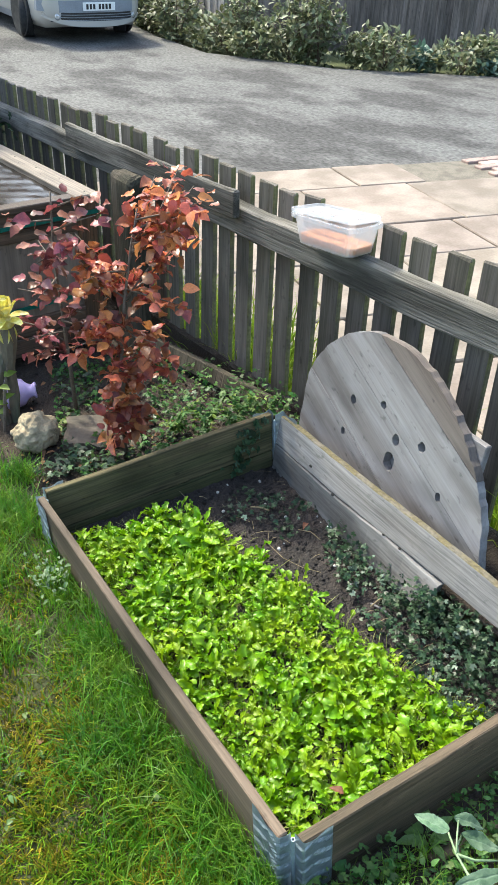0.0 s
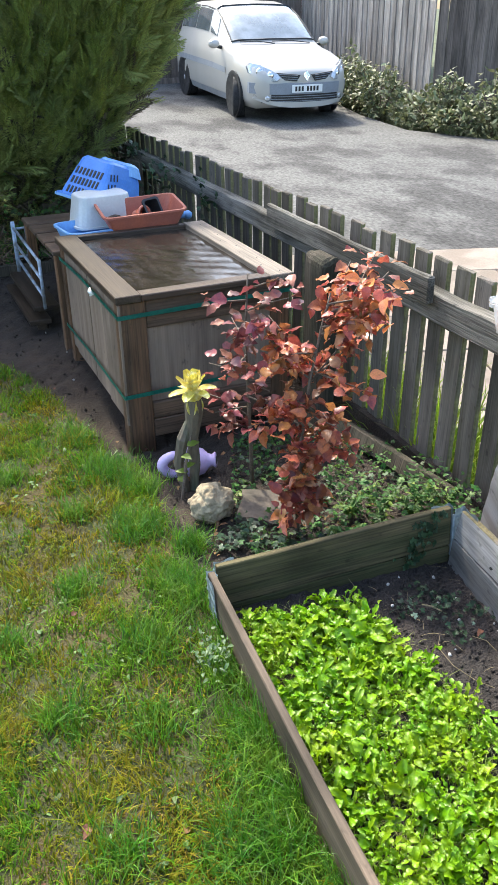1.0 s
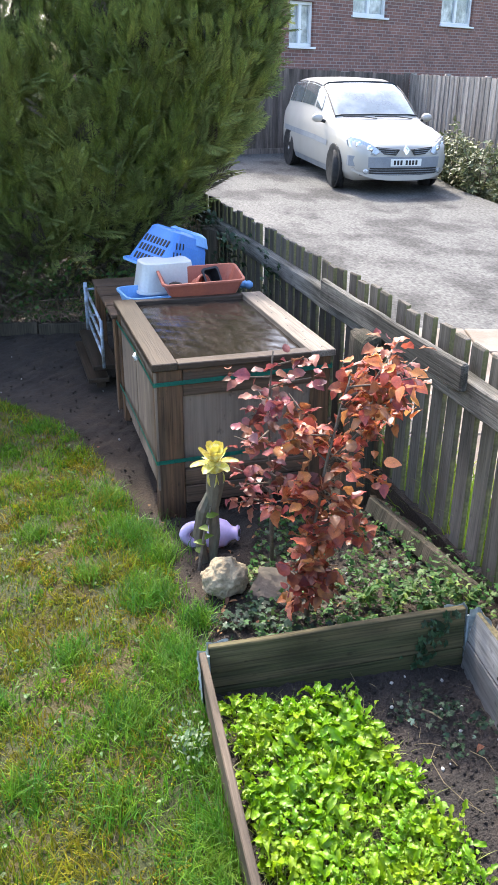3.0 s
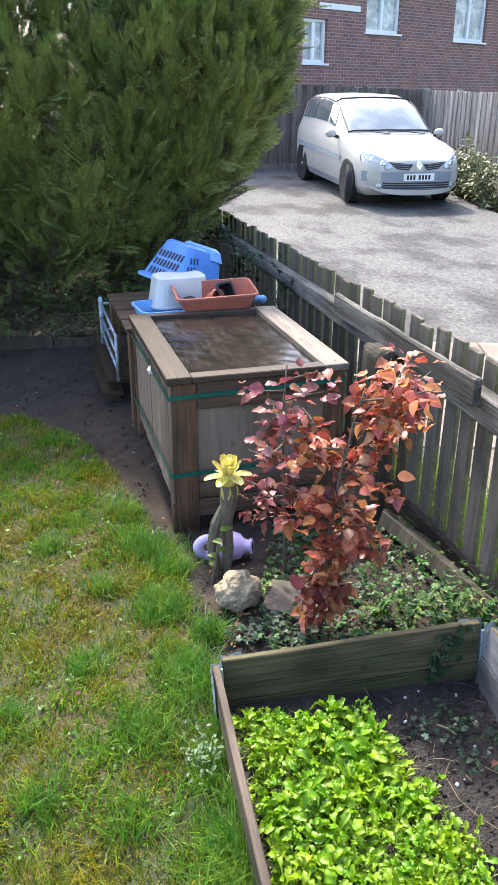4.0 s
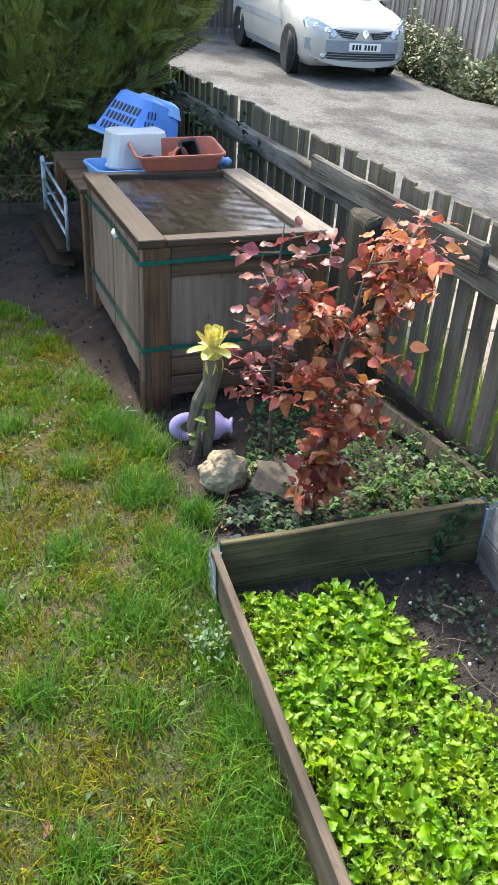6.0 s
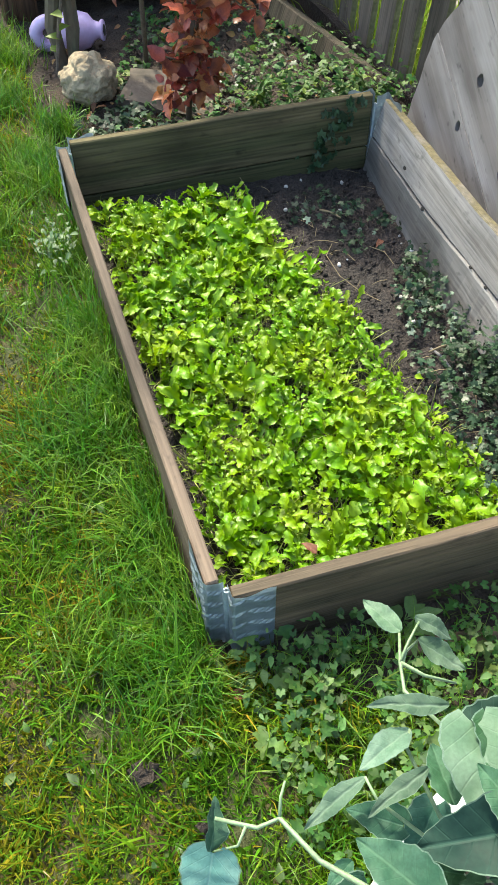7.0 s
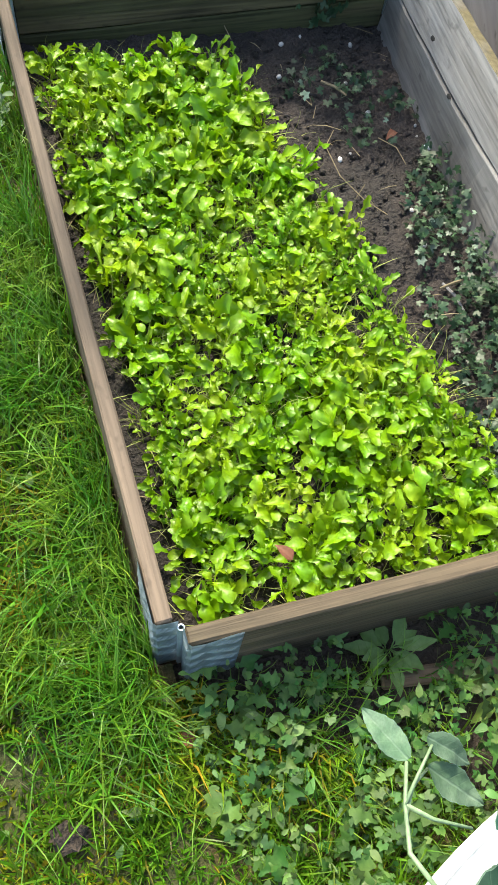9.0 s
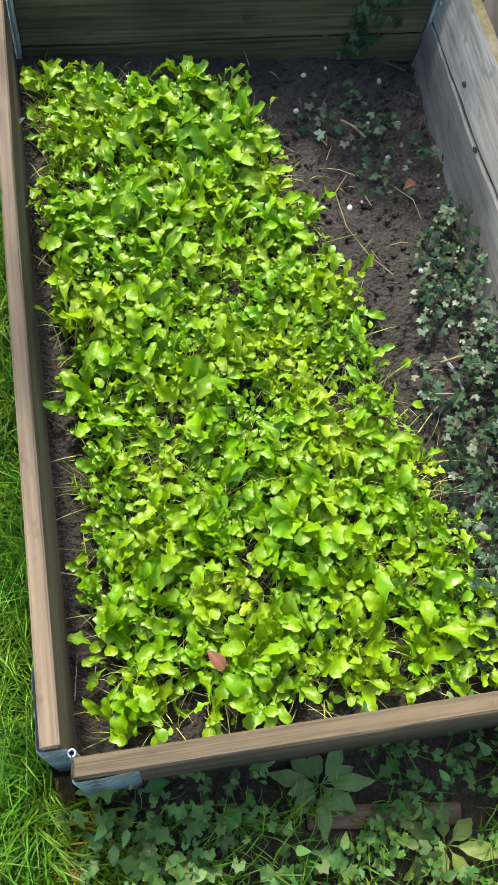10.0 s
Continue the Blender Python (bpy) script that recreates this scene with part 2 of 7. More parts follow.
M["bark"] = material("bark", (0.12, 0.085, 0.06), 0.9, scale=20, fine=90, bump=0.8, stretch=(1, 1, 0.25))
M["stem"] = material("sapling_bark", (0.13, 0.10, 0.075), 0.8, scale=40, fine=200, bump=0.4)
M["beech"] = material("copper_beech_leaf", (0.47, 0.15, 0.065), 0.36, second=(0.24, 0.07, 0.05), scale=30, fine=200, var=0.18, bump=0.15, per="object", spread=0.5, hue=0.025, trans=0.38, spec=0.55)
M["beech_rest"] = material("copper_beech_leaf_rest", (0.42, 0.13, 0.06), 0.36, second=(0.22, 0.065, 0.05), scale=30, fine=200, var=0.18, bump=0.15, per="island", spread=0.5, hue=0.025, trans=0.38, spec=0.55)
# beech leaf again, paler: sun on the outer leaves put into the colour
M["beech_sunlit"] = material("sunlit_orange_beech_leaf", (0.72, 0.27, 0.10), 0.42, second=(0.60, 0.20, 0.10), scale=30, fine=200, var=0.18, bump=0.15, per="object", spread=0.25, hue=0.02, trans=0.45, spec=0.5)
M["beech_dark"] = material("purple_beech_leaf", (0.27, 0.085, 0.065), 0.38, second=(0.17, 0.055, 0.055), scale=30, fine=200, var=0.18, bump=0.15, per="object", spread=0.45, hue=0.03, trans=0.3, spec=0.35)
M["beech_dark_rest"] = material("purple_beech_leaf_rest", (0.27, 0.085, 0.065), 0.38, second=(0.17, 0.055, 0.055), scale=30, fine=200, var=0.18, bump=0.15, per="island", spread=0.45, hue=0.03, trans=0.3, spec=0.55)
M["cress"] = material("salad_leaf", (0.155, 0.325, 0.005), 0.42, second=(0.235, 0.37, 0.006), scale=9, fine=160, var=0.1, bump=0.3, per="island", spread=0.2, hue=0.009, trans=0.36, spec=0.45, bump_dist=0.002)
M["cress_stem"] = material("salad_stem", (0.32, 0.36, 0.10), 0.6, scale=20, fine=90, bump=0, per="island", spread=0.3, trans=0.2)
M["straw"] = material("dead_stalks", (0.20, 0.16, 0.09), 0.85, scale=20, fine=90, bump=0, per="island", spread=0.45)
M["ivy"] = material("ivy_leaf", (0.020, 0.048, 0.020), 0.42, second=(0.05, 0.088, 0.042), scale=40, fine=150, var=0.2, bump=0.2, per="island", spread=0.5, hue=0.02, trans=0.15, spec=0.35)
M["ivy_pale"] = material("silvery_ivy_leaf", (0.10, 0.15, 0.105), 0.5, second=(0.07, 0.115, 0.075), scale=60, fine=150, var=0.25, bump=0.2, per="island", spread=0.45, trans=0.15)
M["weed"] = material("weed_leaf", (0.042, 0.120, 0.018), 0.6, second=(0.075, 0.155, 0.026), scale=30, fine=120, var=0.2, bump=0.15, per="island", spread=0.45, hue=0.025, trans=0.3)
M["lawn_weed"] = material("lawn_weed_leaf", (0.085, 0.18, 0.035), 0.55, second=(0.14, 0.22, 0.07), scale=25, fine=120, var=0.2, bump=0.15, per="island", spread=0.4, hue=0.025, trans=0.3)
M["weed_lime"] = material("lime_weed_leaf", (0.13, 0.21, 0.03), 0.55, scale=30, fine=120, var=0.2, bump=0.15, per="island", spread=0.35, hue=0.02, trans=0.35)
M["pale_weed"] = material("silvery_weed_leaf", (0.12, 0.19, 0.09), 0.6, scale=40, fine=120, var=0.2, bump=0.1, per="island", spread=0.3, trans=0.2)


def fabric(name, base, pale, spread=0.4, hue=0.03):
    """Printed leaf cloth: a pale midrib and side veins along the leaf's own axes, faded blotches."""
    m = material(name, base, 0.65, second=[0.55 * a + 0.45 * c for a, c in zip(base, pale)], scale=2.2, fine=26, var=0.14, bump=0.2, per="object", spread=spread, hue=hue, trans=0.2, spec=0.25)
    N, L = m.node_tree.nodes, m.node_tree.links
    co, sep, ab = N.new("ShaderNodeTexCoord"), N.new("ShaderNodeSeparateXYZ"), N.new("ShaderNodeMath")
    L.new(co.outputs["Object"], sep.inputs[0])
    ab.operation = "ABSOLUTE"
    L.new(sep.outputs[0], ab.inputs[0])
    rib = N.new("ShaderNodeMapRange")
    rib.inputs[1].default_value, rib.inputs[2].default_value, rib.inputs[3].default_value, rib.inputs[4].default_value = 0.006, 0.024, 1, 0
    L.new(ab.outputs[0], rib.inputs[0])
    k = N.new("ShaderNodeMath")
    k.operation = "MULTIPLY_ADD"
    k.inputs[1].default_value = -0.8
    L.new(ab.outputs[0], k.inputs[0])
    L.new(sep.outputs[1], k.inputs[2])
    s1 = N.new("ShaderNodeMath")
    s1.operation = "PINGPONG"
    s1.inputs[1].default_value = 0.085
    L.new(k.outputs[0], s1.inputs[0])
    side = N.new("ShaderNodeMapRange")
    side.inputs[1].default_value, side.inputs[2].default_value, side.inputs[3].default_value, side.inputs[4].default_value = 0.0, 0.012, 0.28, 0
    L.new(s1.outputs[0], side.inputs[0])
    top = N.new("ShaderNodeMath")
    top.operation = "MAXIMUM"
    L.new(rib.outputs[0], top.inputs[0])
    L.new(side.outputs[0], top.inputs[1])
    hsv = [n for n in N if n.bl_idname == "ShaderNodeHueSaturation"][0]
    mx = N.new("ShaderNodeMix")
    mx.data_type = "RGBA"
    mx.inputs[7].default_value = (*pale, 1)
    half = N.new("ShaderNodeMath")
    half.operation = "MULTIPLY"
    half.inputs[1].default_value = 0.4
    L.new(top.outputs[0], half.inputs[0])
    L.new(half.outputs[0], mx.inputs[0])
    L.new(hsv.outputs[0], mx.inputs[6])
    b = N["Principled BSDF"]
    L.new(mx.outputs[2], b.inputs["Base Color"])
    bp = N.new("ShaderNodeBump")
    bp.inputs["Strength"].default_value, bp.inputs["Distance"].default_value, bp.invert = 0.3, 0.004, True
    L.new(top.outputs[0], bp.inputs["Height"])
    L.new(bp.outputs[0], b.inputs["Normal"])
    return m


M["fake_leaf"] = fabric("fabric_ivy_leaf", (0.036, 0.105, 0.046), (0.105, 0.21, 0.12), 0.5)
M["fake_teal"] = fabric("fabric_ivy_leaf_teal", (0.018, 0.066, 0.046), (0.06, 0.14, 0.10), 0.5)
M["fake_pale"] = fabric("fabric_ivy_leaf_pale", (0.085, 0.155, 0.095), (0.20, 0.28, 0.20), 0.35)
M["fake_blue"] = fabric("fabric_ivy_leaf_blue", (0.10, 0.235, 0.215), (0.21, 0.35, 0.31), 0.15)
M["fake_edge"] = material("fabric_leaf_cut_edge", (0.13, 0.21, 0.145), 0.8, scale=30, fine=200, var=0.2, bump=0.2, trans=0.2)
M["fake_stem"] = material("plastic_ivy_stem", (0.20, 0.29, 0.15), 0.55, scale=30, fine=200, bump=0.2)
M["pot"] = material("white_planter_plastic", (0.82, 0.82, 0.82), 0.4, scale=6, fine=60, var=0.04, bump=0.05)
M["stake_paint"] = material("flaking_white_paint", (0.5, 0.49, 0.46), 0.7, second=(0.33, 0.31, 0.28), scale=22, fine=90, var=0.2, bump=0.3)
M["disc"] = wood("silvered_drum_wood", (0.29, 0.283, 0.285), (0.17, 0.155, 0.15), "y", rough=0.7, spread=0.1, bump=0.4, stain=0.55, streak=0.86)
# darker, browner wood for the topmost plank
M["disc_dark"] = wood("brown_drum_wood", (0.17, 0.145, 0.13), (0.11, 0.088, 0.075), "y", rough=0.75, spread=0.1, bump=0.4, stain=0.5, streak=0.8)
M["hole"] = material("dark_hole_rim", (0.02, 0.018, 0.015), 0.9, scale=20, fine=90, bump=0)
M["stone"] = material("limestone", (0.36, 0.29, 0.185), 0.9, second=(0.24, 0.19, 0.12), scale=25, fine=110, var=0.3, bump=0.8, bump_dist=0.006)
M["flag"] = material("buff_flagstone", (0.125, 0.10, 0.075), 0.85, second=(0.08, 0.068, 0.052), scale=9, fine=60, var=0.25, bump=0.5)
M["pebble"] = material("pebbles", (0.55, 0.52, 0.48), 0.8, scale=20, fine=60, var=0.3, bump=0.3, per="island", spread=0.45)
M["strap"] = material("green_strap", (0.012, 0.20, 0.145), 0.5, scale=60, fine=300, var=0.2, bump=0.3)
M["lilac"] = material("lilac_plastic", (0.56, 0.44, 0.72), 0.38, scale=12, fine=100, var=0.08, bump=0.05)
M["yellow"] = material("yellow_petal", (0.62, 0.53, 0.09), 0.55, second=(0.74, 0.70, 0.33), scale=30, fine=150, var=0.12, bump=0.2, per="object", spread=0.2, hue=0.015, trans=0.3)
M["drift"] = material("mossy_stake_wood", (0.12, 0.095, 0.07), 0.85, second=(0.11, 0.125, 0.085), scale=14, fine=90, var=0.3, bump=0.8, stretch=(1, 1, 0.3))
M["blue"] = material("blue_plastic", (0.075, 0.22, 0.60), 0.42, second=(0.10, 0.27, 0.64), scale=6, fine=90, var=0.1, bump=0.06)
M["sky_blue"] = material("pale_blue_plastic", (0.18, 0.38, 0.70), 0.45, scale=8, fine=90, var=0.1, bump=0.06)
M["milk"] = material("milky_plastic", (0.74, 0.76, 0.75), 0.4, scale=8, fine=90, var=0.06, bump=0.05, trans=0.3)
M["terra"] = material("terracotta_plastic", (0.42, 0.125, 0.075), 0.5, second=(0.35, 0.11, 0.075), scale=9, fine=90, var=0.12, bump=0.08)
M["black"] = material("black_plastic", (0.018, 0.018, 0.02), 0.5, scale=9, fine=90, var=0.2, bump=0.05)
M["steelblue"] = material("painted_rack_steel", (0.34, 0.42, 0.54), 0.45, second=(0.24, 0.25, 0.26), scale=18, fine=120, var=0.15, bump=0.1, metal=0.2)
M["feed"] = material("orange_feed", (0.75, 0.27, 0.07), 0.7, scale=60, fine=250, var=0.3, bump=0.4)
M["clear"] = milky("clear_tub_plastic", (0.80, 0.82, 0.84), 0.68)
M["slab"] = material("cream_paving", (0.25, 0.205, 0.165), 0.85, second=(0.18, 0.145, 0.115), scale=3, fine=60, var=0.12, bump=0.25, per="object", spread=0.14, hue=0.01)
M["block"] = material("pink_block_paving", (0.36, 0.26, 0.22), 0.85, second=(0.26, 0.19, 0.165), scale=6, fine=60, var=0.2, bump=0.4, per="object", spread=0.25)
M["joint"] = material("paving_joint_sand", (0.15, 0.13, 0.10), 0.95, scale=9, fine=80, bump=0.4)
# one fence timber twice: sun and shade are put into the two colours
M["panel"] = wood("fence_board_wood_lit", (0.42, 0.385, 0.35), (0.27, 0.235, 0.21), "z", rough=0.85, spread=0.25)
M["panel_shaded"] = wood("fence_board_wood_shaded", (0.20, 0.16, 0.14), (0.12, 0.10, 0.085), "z", rough=0.85, spread=0.3)
M["shrub"] = material("verge_shrub_leaf", (0.11, 0.135, 0.06), 0.55, second=(0.24, 0.25, 0.14), scale=4, fine=40, var=0.25, bump=0, per="island", spread=0.5, hue=0.03, trans=0.25)
M["shrub_blue"] = material("bluish_ground_cover_leaf", (0.10, 0.17, 0.12), 0.55, second=(0.18, 0.26, 0.2), scale=4, fine=40, var=0.25, bump=0, per="island", spread=0.4, trans=0.2)
M["car"] = material("champagne_car_paint", (0.44, 0.42, 0.385), 0.38, metal=0.1, scale=2, fine=400, var=0.02, bump=0, coat=0.35)
# paler blotches and part metal stand for clouds mirrored in the glass
M["car_glass"] = material("car_glass", (0.13, 0.165, 0.18), 0.05, second=(0.26, 0.30, 0.32), scale=2.2, fine=20, var=0.1, bump=0, spec=1.0, coat=1.0, metal=0.45, mix_lo=0.42, mix_hi=0.6)
M["car_trim"] = material("grey_bumper_trim", (0.24, 0.26, 0.29), 0.5, scale=5, fine=60, var=0.1, bump=0.05)
M["lamp"] = material("headlamp_lens", (0.55, 0.58, 0.60), 0.12, metal=0.5, scale=30, fine=90, var=0.2, bump=0.1, coat=1.0)
M["chrome"] = material("chrome", (0.75, 0.76, 0.78), 0.12, metal=1.0, scale=9, fine=60, var=0.05, bump=0)
M["tyre"] = material("tyre_rubber", (0.022, 0.022, 0.023), 0.85, scale=20, fine=120, var=0.2, bump=0.3)
M["white"] = material("white_window_plastic", (0.80, 0.81, 0.82), 0.4, scale=5, fine=60, var=0.04, bump=0)
M["pane"] = material("window_pane_glass", (0.30, 0.34, 0.34), 0.05, second=(0.55, 0.58, 0.57), scale=2.5, fine=12, var=0.3, bump=0, spec=0.8)
M["curtain"] = material("net_curtain", (0.55, 0.57, 0.58), 0.9, scale=3, fine=40, var=0.15, bump=0.1, stretch=(3, 1, 0.3))
M["roof"] = material("roof_tile", (0.13, 0.085, 0.07), 0.9, scale=5, fine=50, var=0.25, bump=0.5)
M["litter"] = material("fallen_leaf", (0.15, 0.068, 0.03), 0.75, second=(0.19, 0.115, 0.04), scale=30, fine=120, var=0.2, bump=0.1, per="island", spread=0.4, hue=0.03, trans=0.2)
M["plate"] = material("number_plate_white", (0.80, 0.80, 0.78), 0.4, scale=20, fine=90, var=0.03, bump=0)


# ---- building helpers ----
rng = np.random.default_rng(7)


def finish(bm, mat, smooth=False):
    me = bpy.data.meshes.new("mesh")
    bm.normal_update()
    bm.to_mesh(me)
    bm.free()
    for mt in (mat if isinstance(mat, (list, tuple)) else [mat]):
        me.materials.append(mt)
    if smooth:
        for p in me.polygons:
            p.use_smooth = True
    return me


def part(name, bm, mat, parent=None, label="", smooth=False, m=None):
    """Links a bmesh (or a ready mesh) as one object under a thing or a part."""
    me = finish(bm, mat, smooth) if isinstance(bm, bmesh.types.BMesh) else bm
    ob = new(name, me)
    if m is not None:
        ob.matrix_basis = m
    if parent is not None:
        ob.parent = parent
    return tagged(ob, label=label)


def thing(name, m, label, category, group="", kind=""):
    ob = new(name)
    ob.empty_display_size = 0.05
    ob.matrix_basis = m if isinstance(m, Matrix) else Matrix.Translation(m)
    return tagged(ob, label, category, group, kind)


def box(lo, hi, bevel=0.0, bm=None, seg=1, m=None):
    """A box between two corners, its edges bevelled."""
    own = bmesh.new()
    bmesh.ops.create_cube(own, size=1)
    for v in own.verts:
        v.co = Vector([lo[i] + (v.co[i] + 0.5) * (hi[i] - lo[i]) for i in range(3)])
    if bevel:
        bmesh.ops.bevel(own, geom=list(own.edges), offset=bevel, segments=seg, affect="EDGES", profile=0.6)
    if m is not None:
        own.transform(m)
    return join(bm, own)


def join(bm, own):
    if bm is None:
        return own
    me = bpy.data.meshes.new("tmp")
    own.to_mesh(me)
    own.free()
    bm.from_mesh(me)
    bpy.data.meshes.remove(me)
    return bm


def tube(points, radii, n=8, bm=None, caps=True):
    """A round tapering tube through points."""
    own = bmesh.new()
    rings = []
    pts = [Vector(p) for p in points]
    if not hasattr(radii, "__len__"):
        radii = [radii] * len(pts)
    for i, p in enumerate(pts):
        d = (pts[min(i + 1, len(pts) - 1)] - pts[max(i - 1, 0)]).normalized()
        a = d.orthogonal().normalized() if i == 0 else (a - d * a.dot(d)).normalized()
        b = d.cross(a)
        rings.append([own.verts.new(p + (a * math.cos(2 * math.pi * k / n) + b * math.sin(2 * math.pi * k / n)) * radii[i]) for k in range(n)])
    for r0, r1 in zip(rings, rings[1:]):
        for k in range(n):
            own.faces.new((r0[k], r0[(k + 1) % n], r1[(k + 1) % n], r1[k]))
    if caps:
        own.faces.new(rings[0][::-1])
        own.faces.new(rings[-1])
    return join(bm, own)


def lathe(profile, n=24, bm=None, m=None):
    """A turned form from (radius, height) pairs."""
    own = bmesh.new()
    rings = [[own.verts.new((max(r, 1e-4) * math.cos(2 * math.pi * k / n), max(r, 1e-4) * math.sin(2 * math.pi * k / n), z)) for k in range(n)] for r, z in profile]
    for r0, r1 in zip(rings, rings[1:]):
        for k in range(n):
            own.faces.new((r0[k], r0[(k + 1) % n], r1[(k + 1) % n], r1[k]))
    own.faces.new(rings[0][::-1])
    own.faces.new(rings[-1])
    if m is not None:
        own.transform(m)
    return join(bm, own)


def loft(sections, bm=None, close=True, caps=True):
    """A skin over rings of equal point counts."""
    own = bmesh.new()
    rings = [[own.verts.new(p) for p in s] for s in sections]
    n = len(rings[0])
    for r0, r1 in zip(rings, rings[1:]):
        for k in range(n if close else n - 1):
            own.faces.new((r0[k], r0[(k + 1) % n], r1[(k + 1) % n], r1[k]))
    if caps and close:
        own.faces.new(rings[0][::-1])
        own.faces.new(rings[-1])
    bmesh.ops.recalc_face_normals(own, faces=list(own.faces))
    return join(bm, own)


def fast_mesh(verts, loops, sizes, mats, smooth=False, index=None):
    """A mesh from flat arrays: points, corner indices, corners per face."""
    me = bpy.data.meshes.new("mesh")
    verts, loops, sizes = np.asarray(verts, np.float32), np.asarray(loops, np.int32), np.asarray(sizes, np.int32)
    me.vertices.add(len(verts))
    me.vertices.foreach_set("co", verts.ravel())
    me.loops.add(len(loops))
    me.loops.foreach_set("vertex_index", loops)
    me.polygons.add(len(sizes))
    me.polygons.foreach_set("loop_start", np.concatenate([[0], np.cumsum(sizes)[:-1]]).astype(np.int32))
    for mt in mats:
        me.materials.append(mt)
    if index is not None:
        me.polygons.foreach_set("material_index", np.asarray(index, np.int32))
    me.polygons.foreach_set("use_smooth", np.full(len(sizes), bool(smooth)))
    me.update(calc_edges=True)
    return me


def raw_mesh(verts, faces, mats, smooth=False, index=None):
    faces = faces.tolist() if isinstance(faces, np.ndarray) else faces
    loops = [i for f in faces for i in f]
    return fast_mesh(np.asarray(verts, float), loops, [len(f) for f in faces], mats if isinstance(mats, (list, tuple)) else [mats], smooth, index)


def swarm(verts, faces, places, mats, smooth=True):
    """Many copies of one small shape in one mesh. places: array (n, 3, 4) of turns with scale, and positions."""
    v = np.asarray(verts, float)
    P = np.asarray(places, float)
    out = np.einsum("nij,vj->nvi", P[:, :, :3], v) + P[:, None, :, 3]
    n, k = len(P), len(v)
    one = np.array([i for f in faces for i in f])
    loops = (np.arange(n)[:, None] * k + one[None, :]).ravel()
    sizes = np.tile([len(f) for f in faces], n)
    return fast_mesh(out.reshape(-1, 3), loops, sizes, mats if isinstance(mats, (list, tuple)) else [mats], smooth)


def frames(pos, yaw, tilt, roll, size):
    """Turns (n, 3, 4): size, then roll about y, tilt about x, yaw about z, at pos."""
    n = len(pos)
    cy, sy, ct, st, cr, sr = np.cos(yaw), np.sin(yaw), np.cos(tilt), np.sin(tilt), np.cos(roll), np.sin(roll)
    Z, O = np.zeros(n), np.ones(n)
    Rz = np.stack([np.stack([cy, -sy, Z], 1), np.stack([sy, cy, Z], 1), np.stack([Z, Z, O], 1)], 1)
    Rx = np.stack([np.stack([O, Z, Z], 1), np.stack([Z, ct, -st], 1), np.stack([Z, st, ct], 1)], 1)
    Ry = np.stack([np.stack([cr, Z, sr], 1), np.stack([Z, O, Z], 1), np.stack([-sr, Z, cr], 1)], 1)
    R = Rz @ Rx @ Ry
    s = np.asarray(size, float)
    R = R * (s[:, None, None] if s.ndim == 1 else s[:, None, :])
    return np.concatenate([R, np.asarray(pos, float)[:, :, None]], 2)


def wobble(x, y, f=1.0, seed=0.0):
    """Smooth uneven values about -1..1 from a few waves."""
    return (np.sin(x * 3.1 * f + seed) * np.cos(y * 2.3 * f - seed * 1.7) + 0.6 * np.sin(x * 7.7 * f - y * 5.1 * f + seed * 2.1) + 0.35 * np.sin(y * 15.3 * f + x * 11.9 * f + seed)) / 1.95


def fence_x(y):
    return 0.955 - 0.09 * (y - 1.65)


def ground_z(x, y):
    """Height of the garden."""
    x, y = np.asarray(x, float), np.asarray(y, float)
    z = -0.012 - 0.035 * np.clip(y, 0, 1.6) + 0.012 * np.clip(y - 1.6, 0, 4)
    # a worn hollow at the foot of the hutch
    z = z - 0.085 * np.exp(-((y - 2.42) / 0.34) ** 2) / (1 + np.exp(-(x + 0.13) / 0.035))
    return z + 0.008 * wobble(x, y, 1.3)


def edge_x(y):
    """Where the lawn ends and the bare soil begins."""
    return np.interp(y, [-3, -0.25, -0.1, 0.0, 1.2, 1.45, 1.8, 2.1, 2.6, 3.14, 3.42, 3.5, 3.55], [0.7, 0.35, 0.12, 0.0, 0.0, -0.01, -0.02, -0.06, -0.2, -0.41, -0.68, -1.1, -3.0])


# ---- ground ----
def garden_sheet(name, keep, mat, x0, x1, y0, y1, step, lift, rough, label, category):
    xs, ys = np.arange(x0, x1 + step, step), np.arange(y0, y1 + step, step)
    X, Y = np.meshgrid(xs, ys)
    Z = ground_z(X, Y) + lift + rough * wobble(X, Y, 9, 1.0) + rough * 0.7 * wobble(X, Y, 23, 4.0)
    verts = np.stack([X, Y, Z], 2).reshape(-1, 3)
    nx = len(xs)
    i, j = np.meshgrid(np.arange(nx - 1), np.arange(len(ys) - 1))
    cx, cy = xs[i] + step / 2, ys[j] + step / 2
    ok = keep(cx, cy)
    a = (j * nx + i)[ok]
    faces = np.stack([a, a + 1, a + nx + 1, a + nx], 1)
    used, inv = np.unique(faces, return_inverse=True)
    me = raw_mesh(verts[used], inv.reshape(-1, 4), mat, True)
    return tagged(new(name, me), label, category, kind="structure")


def in_garden(x, y):
    return x < fence_x(y) + 0.02


def in_bed(x, y):
    return (x > 0.012) & (x < 0.79) & (y > 0.012) & (y < 1.19)


garden_sheet("lawn", lambda x, y: in_garden(x, y) & (x < edge_x(y)) & ~in_bed(x, y), M["turf"], -5, 1.4, -3.0, 3.6, 0.025, 0.0, 0.004, "patchy green lawn turf of the garden", "lawn")
garden_sheet("soil", lambda x, y: in_garden(x, y) & (x >= edge_x(y)) & ~in_bed(x, y), M["soil"], -5, 1.6, -3.0, 7.6, 0.025, -0.012, 0.009, "dark crumbly bare garden soil", "soil")

DRIVE_Z = -0.25


def drive_z(y):
    return DRIVE_Z + 0.045 * max(0.0, y - 11.0)


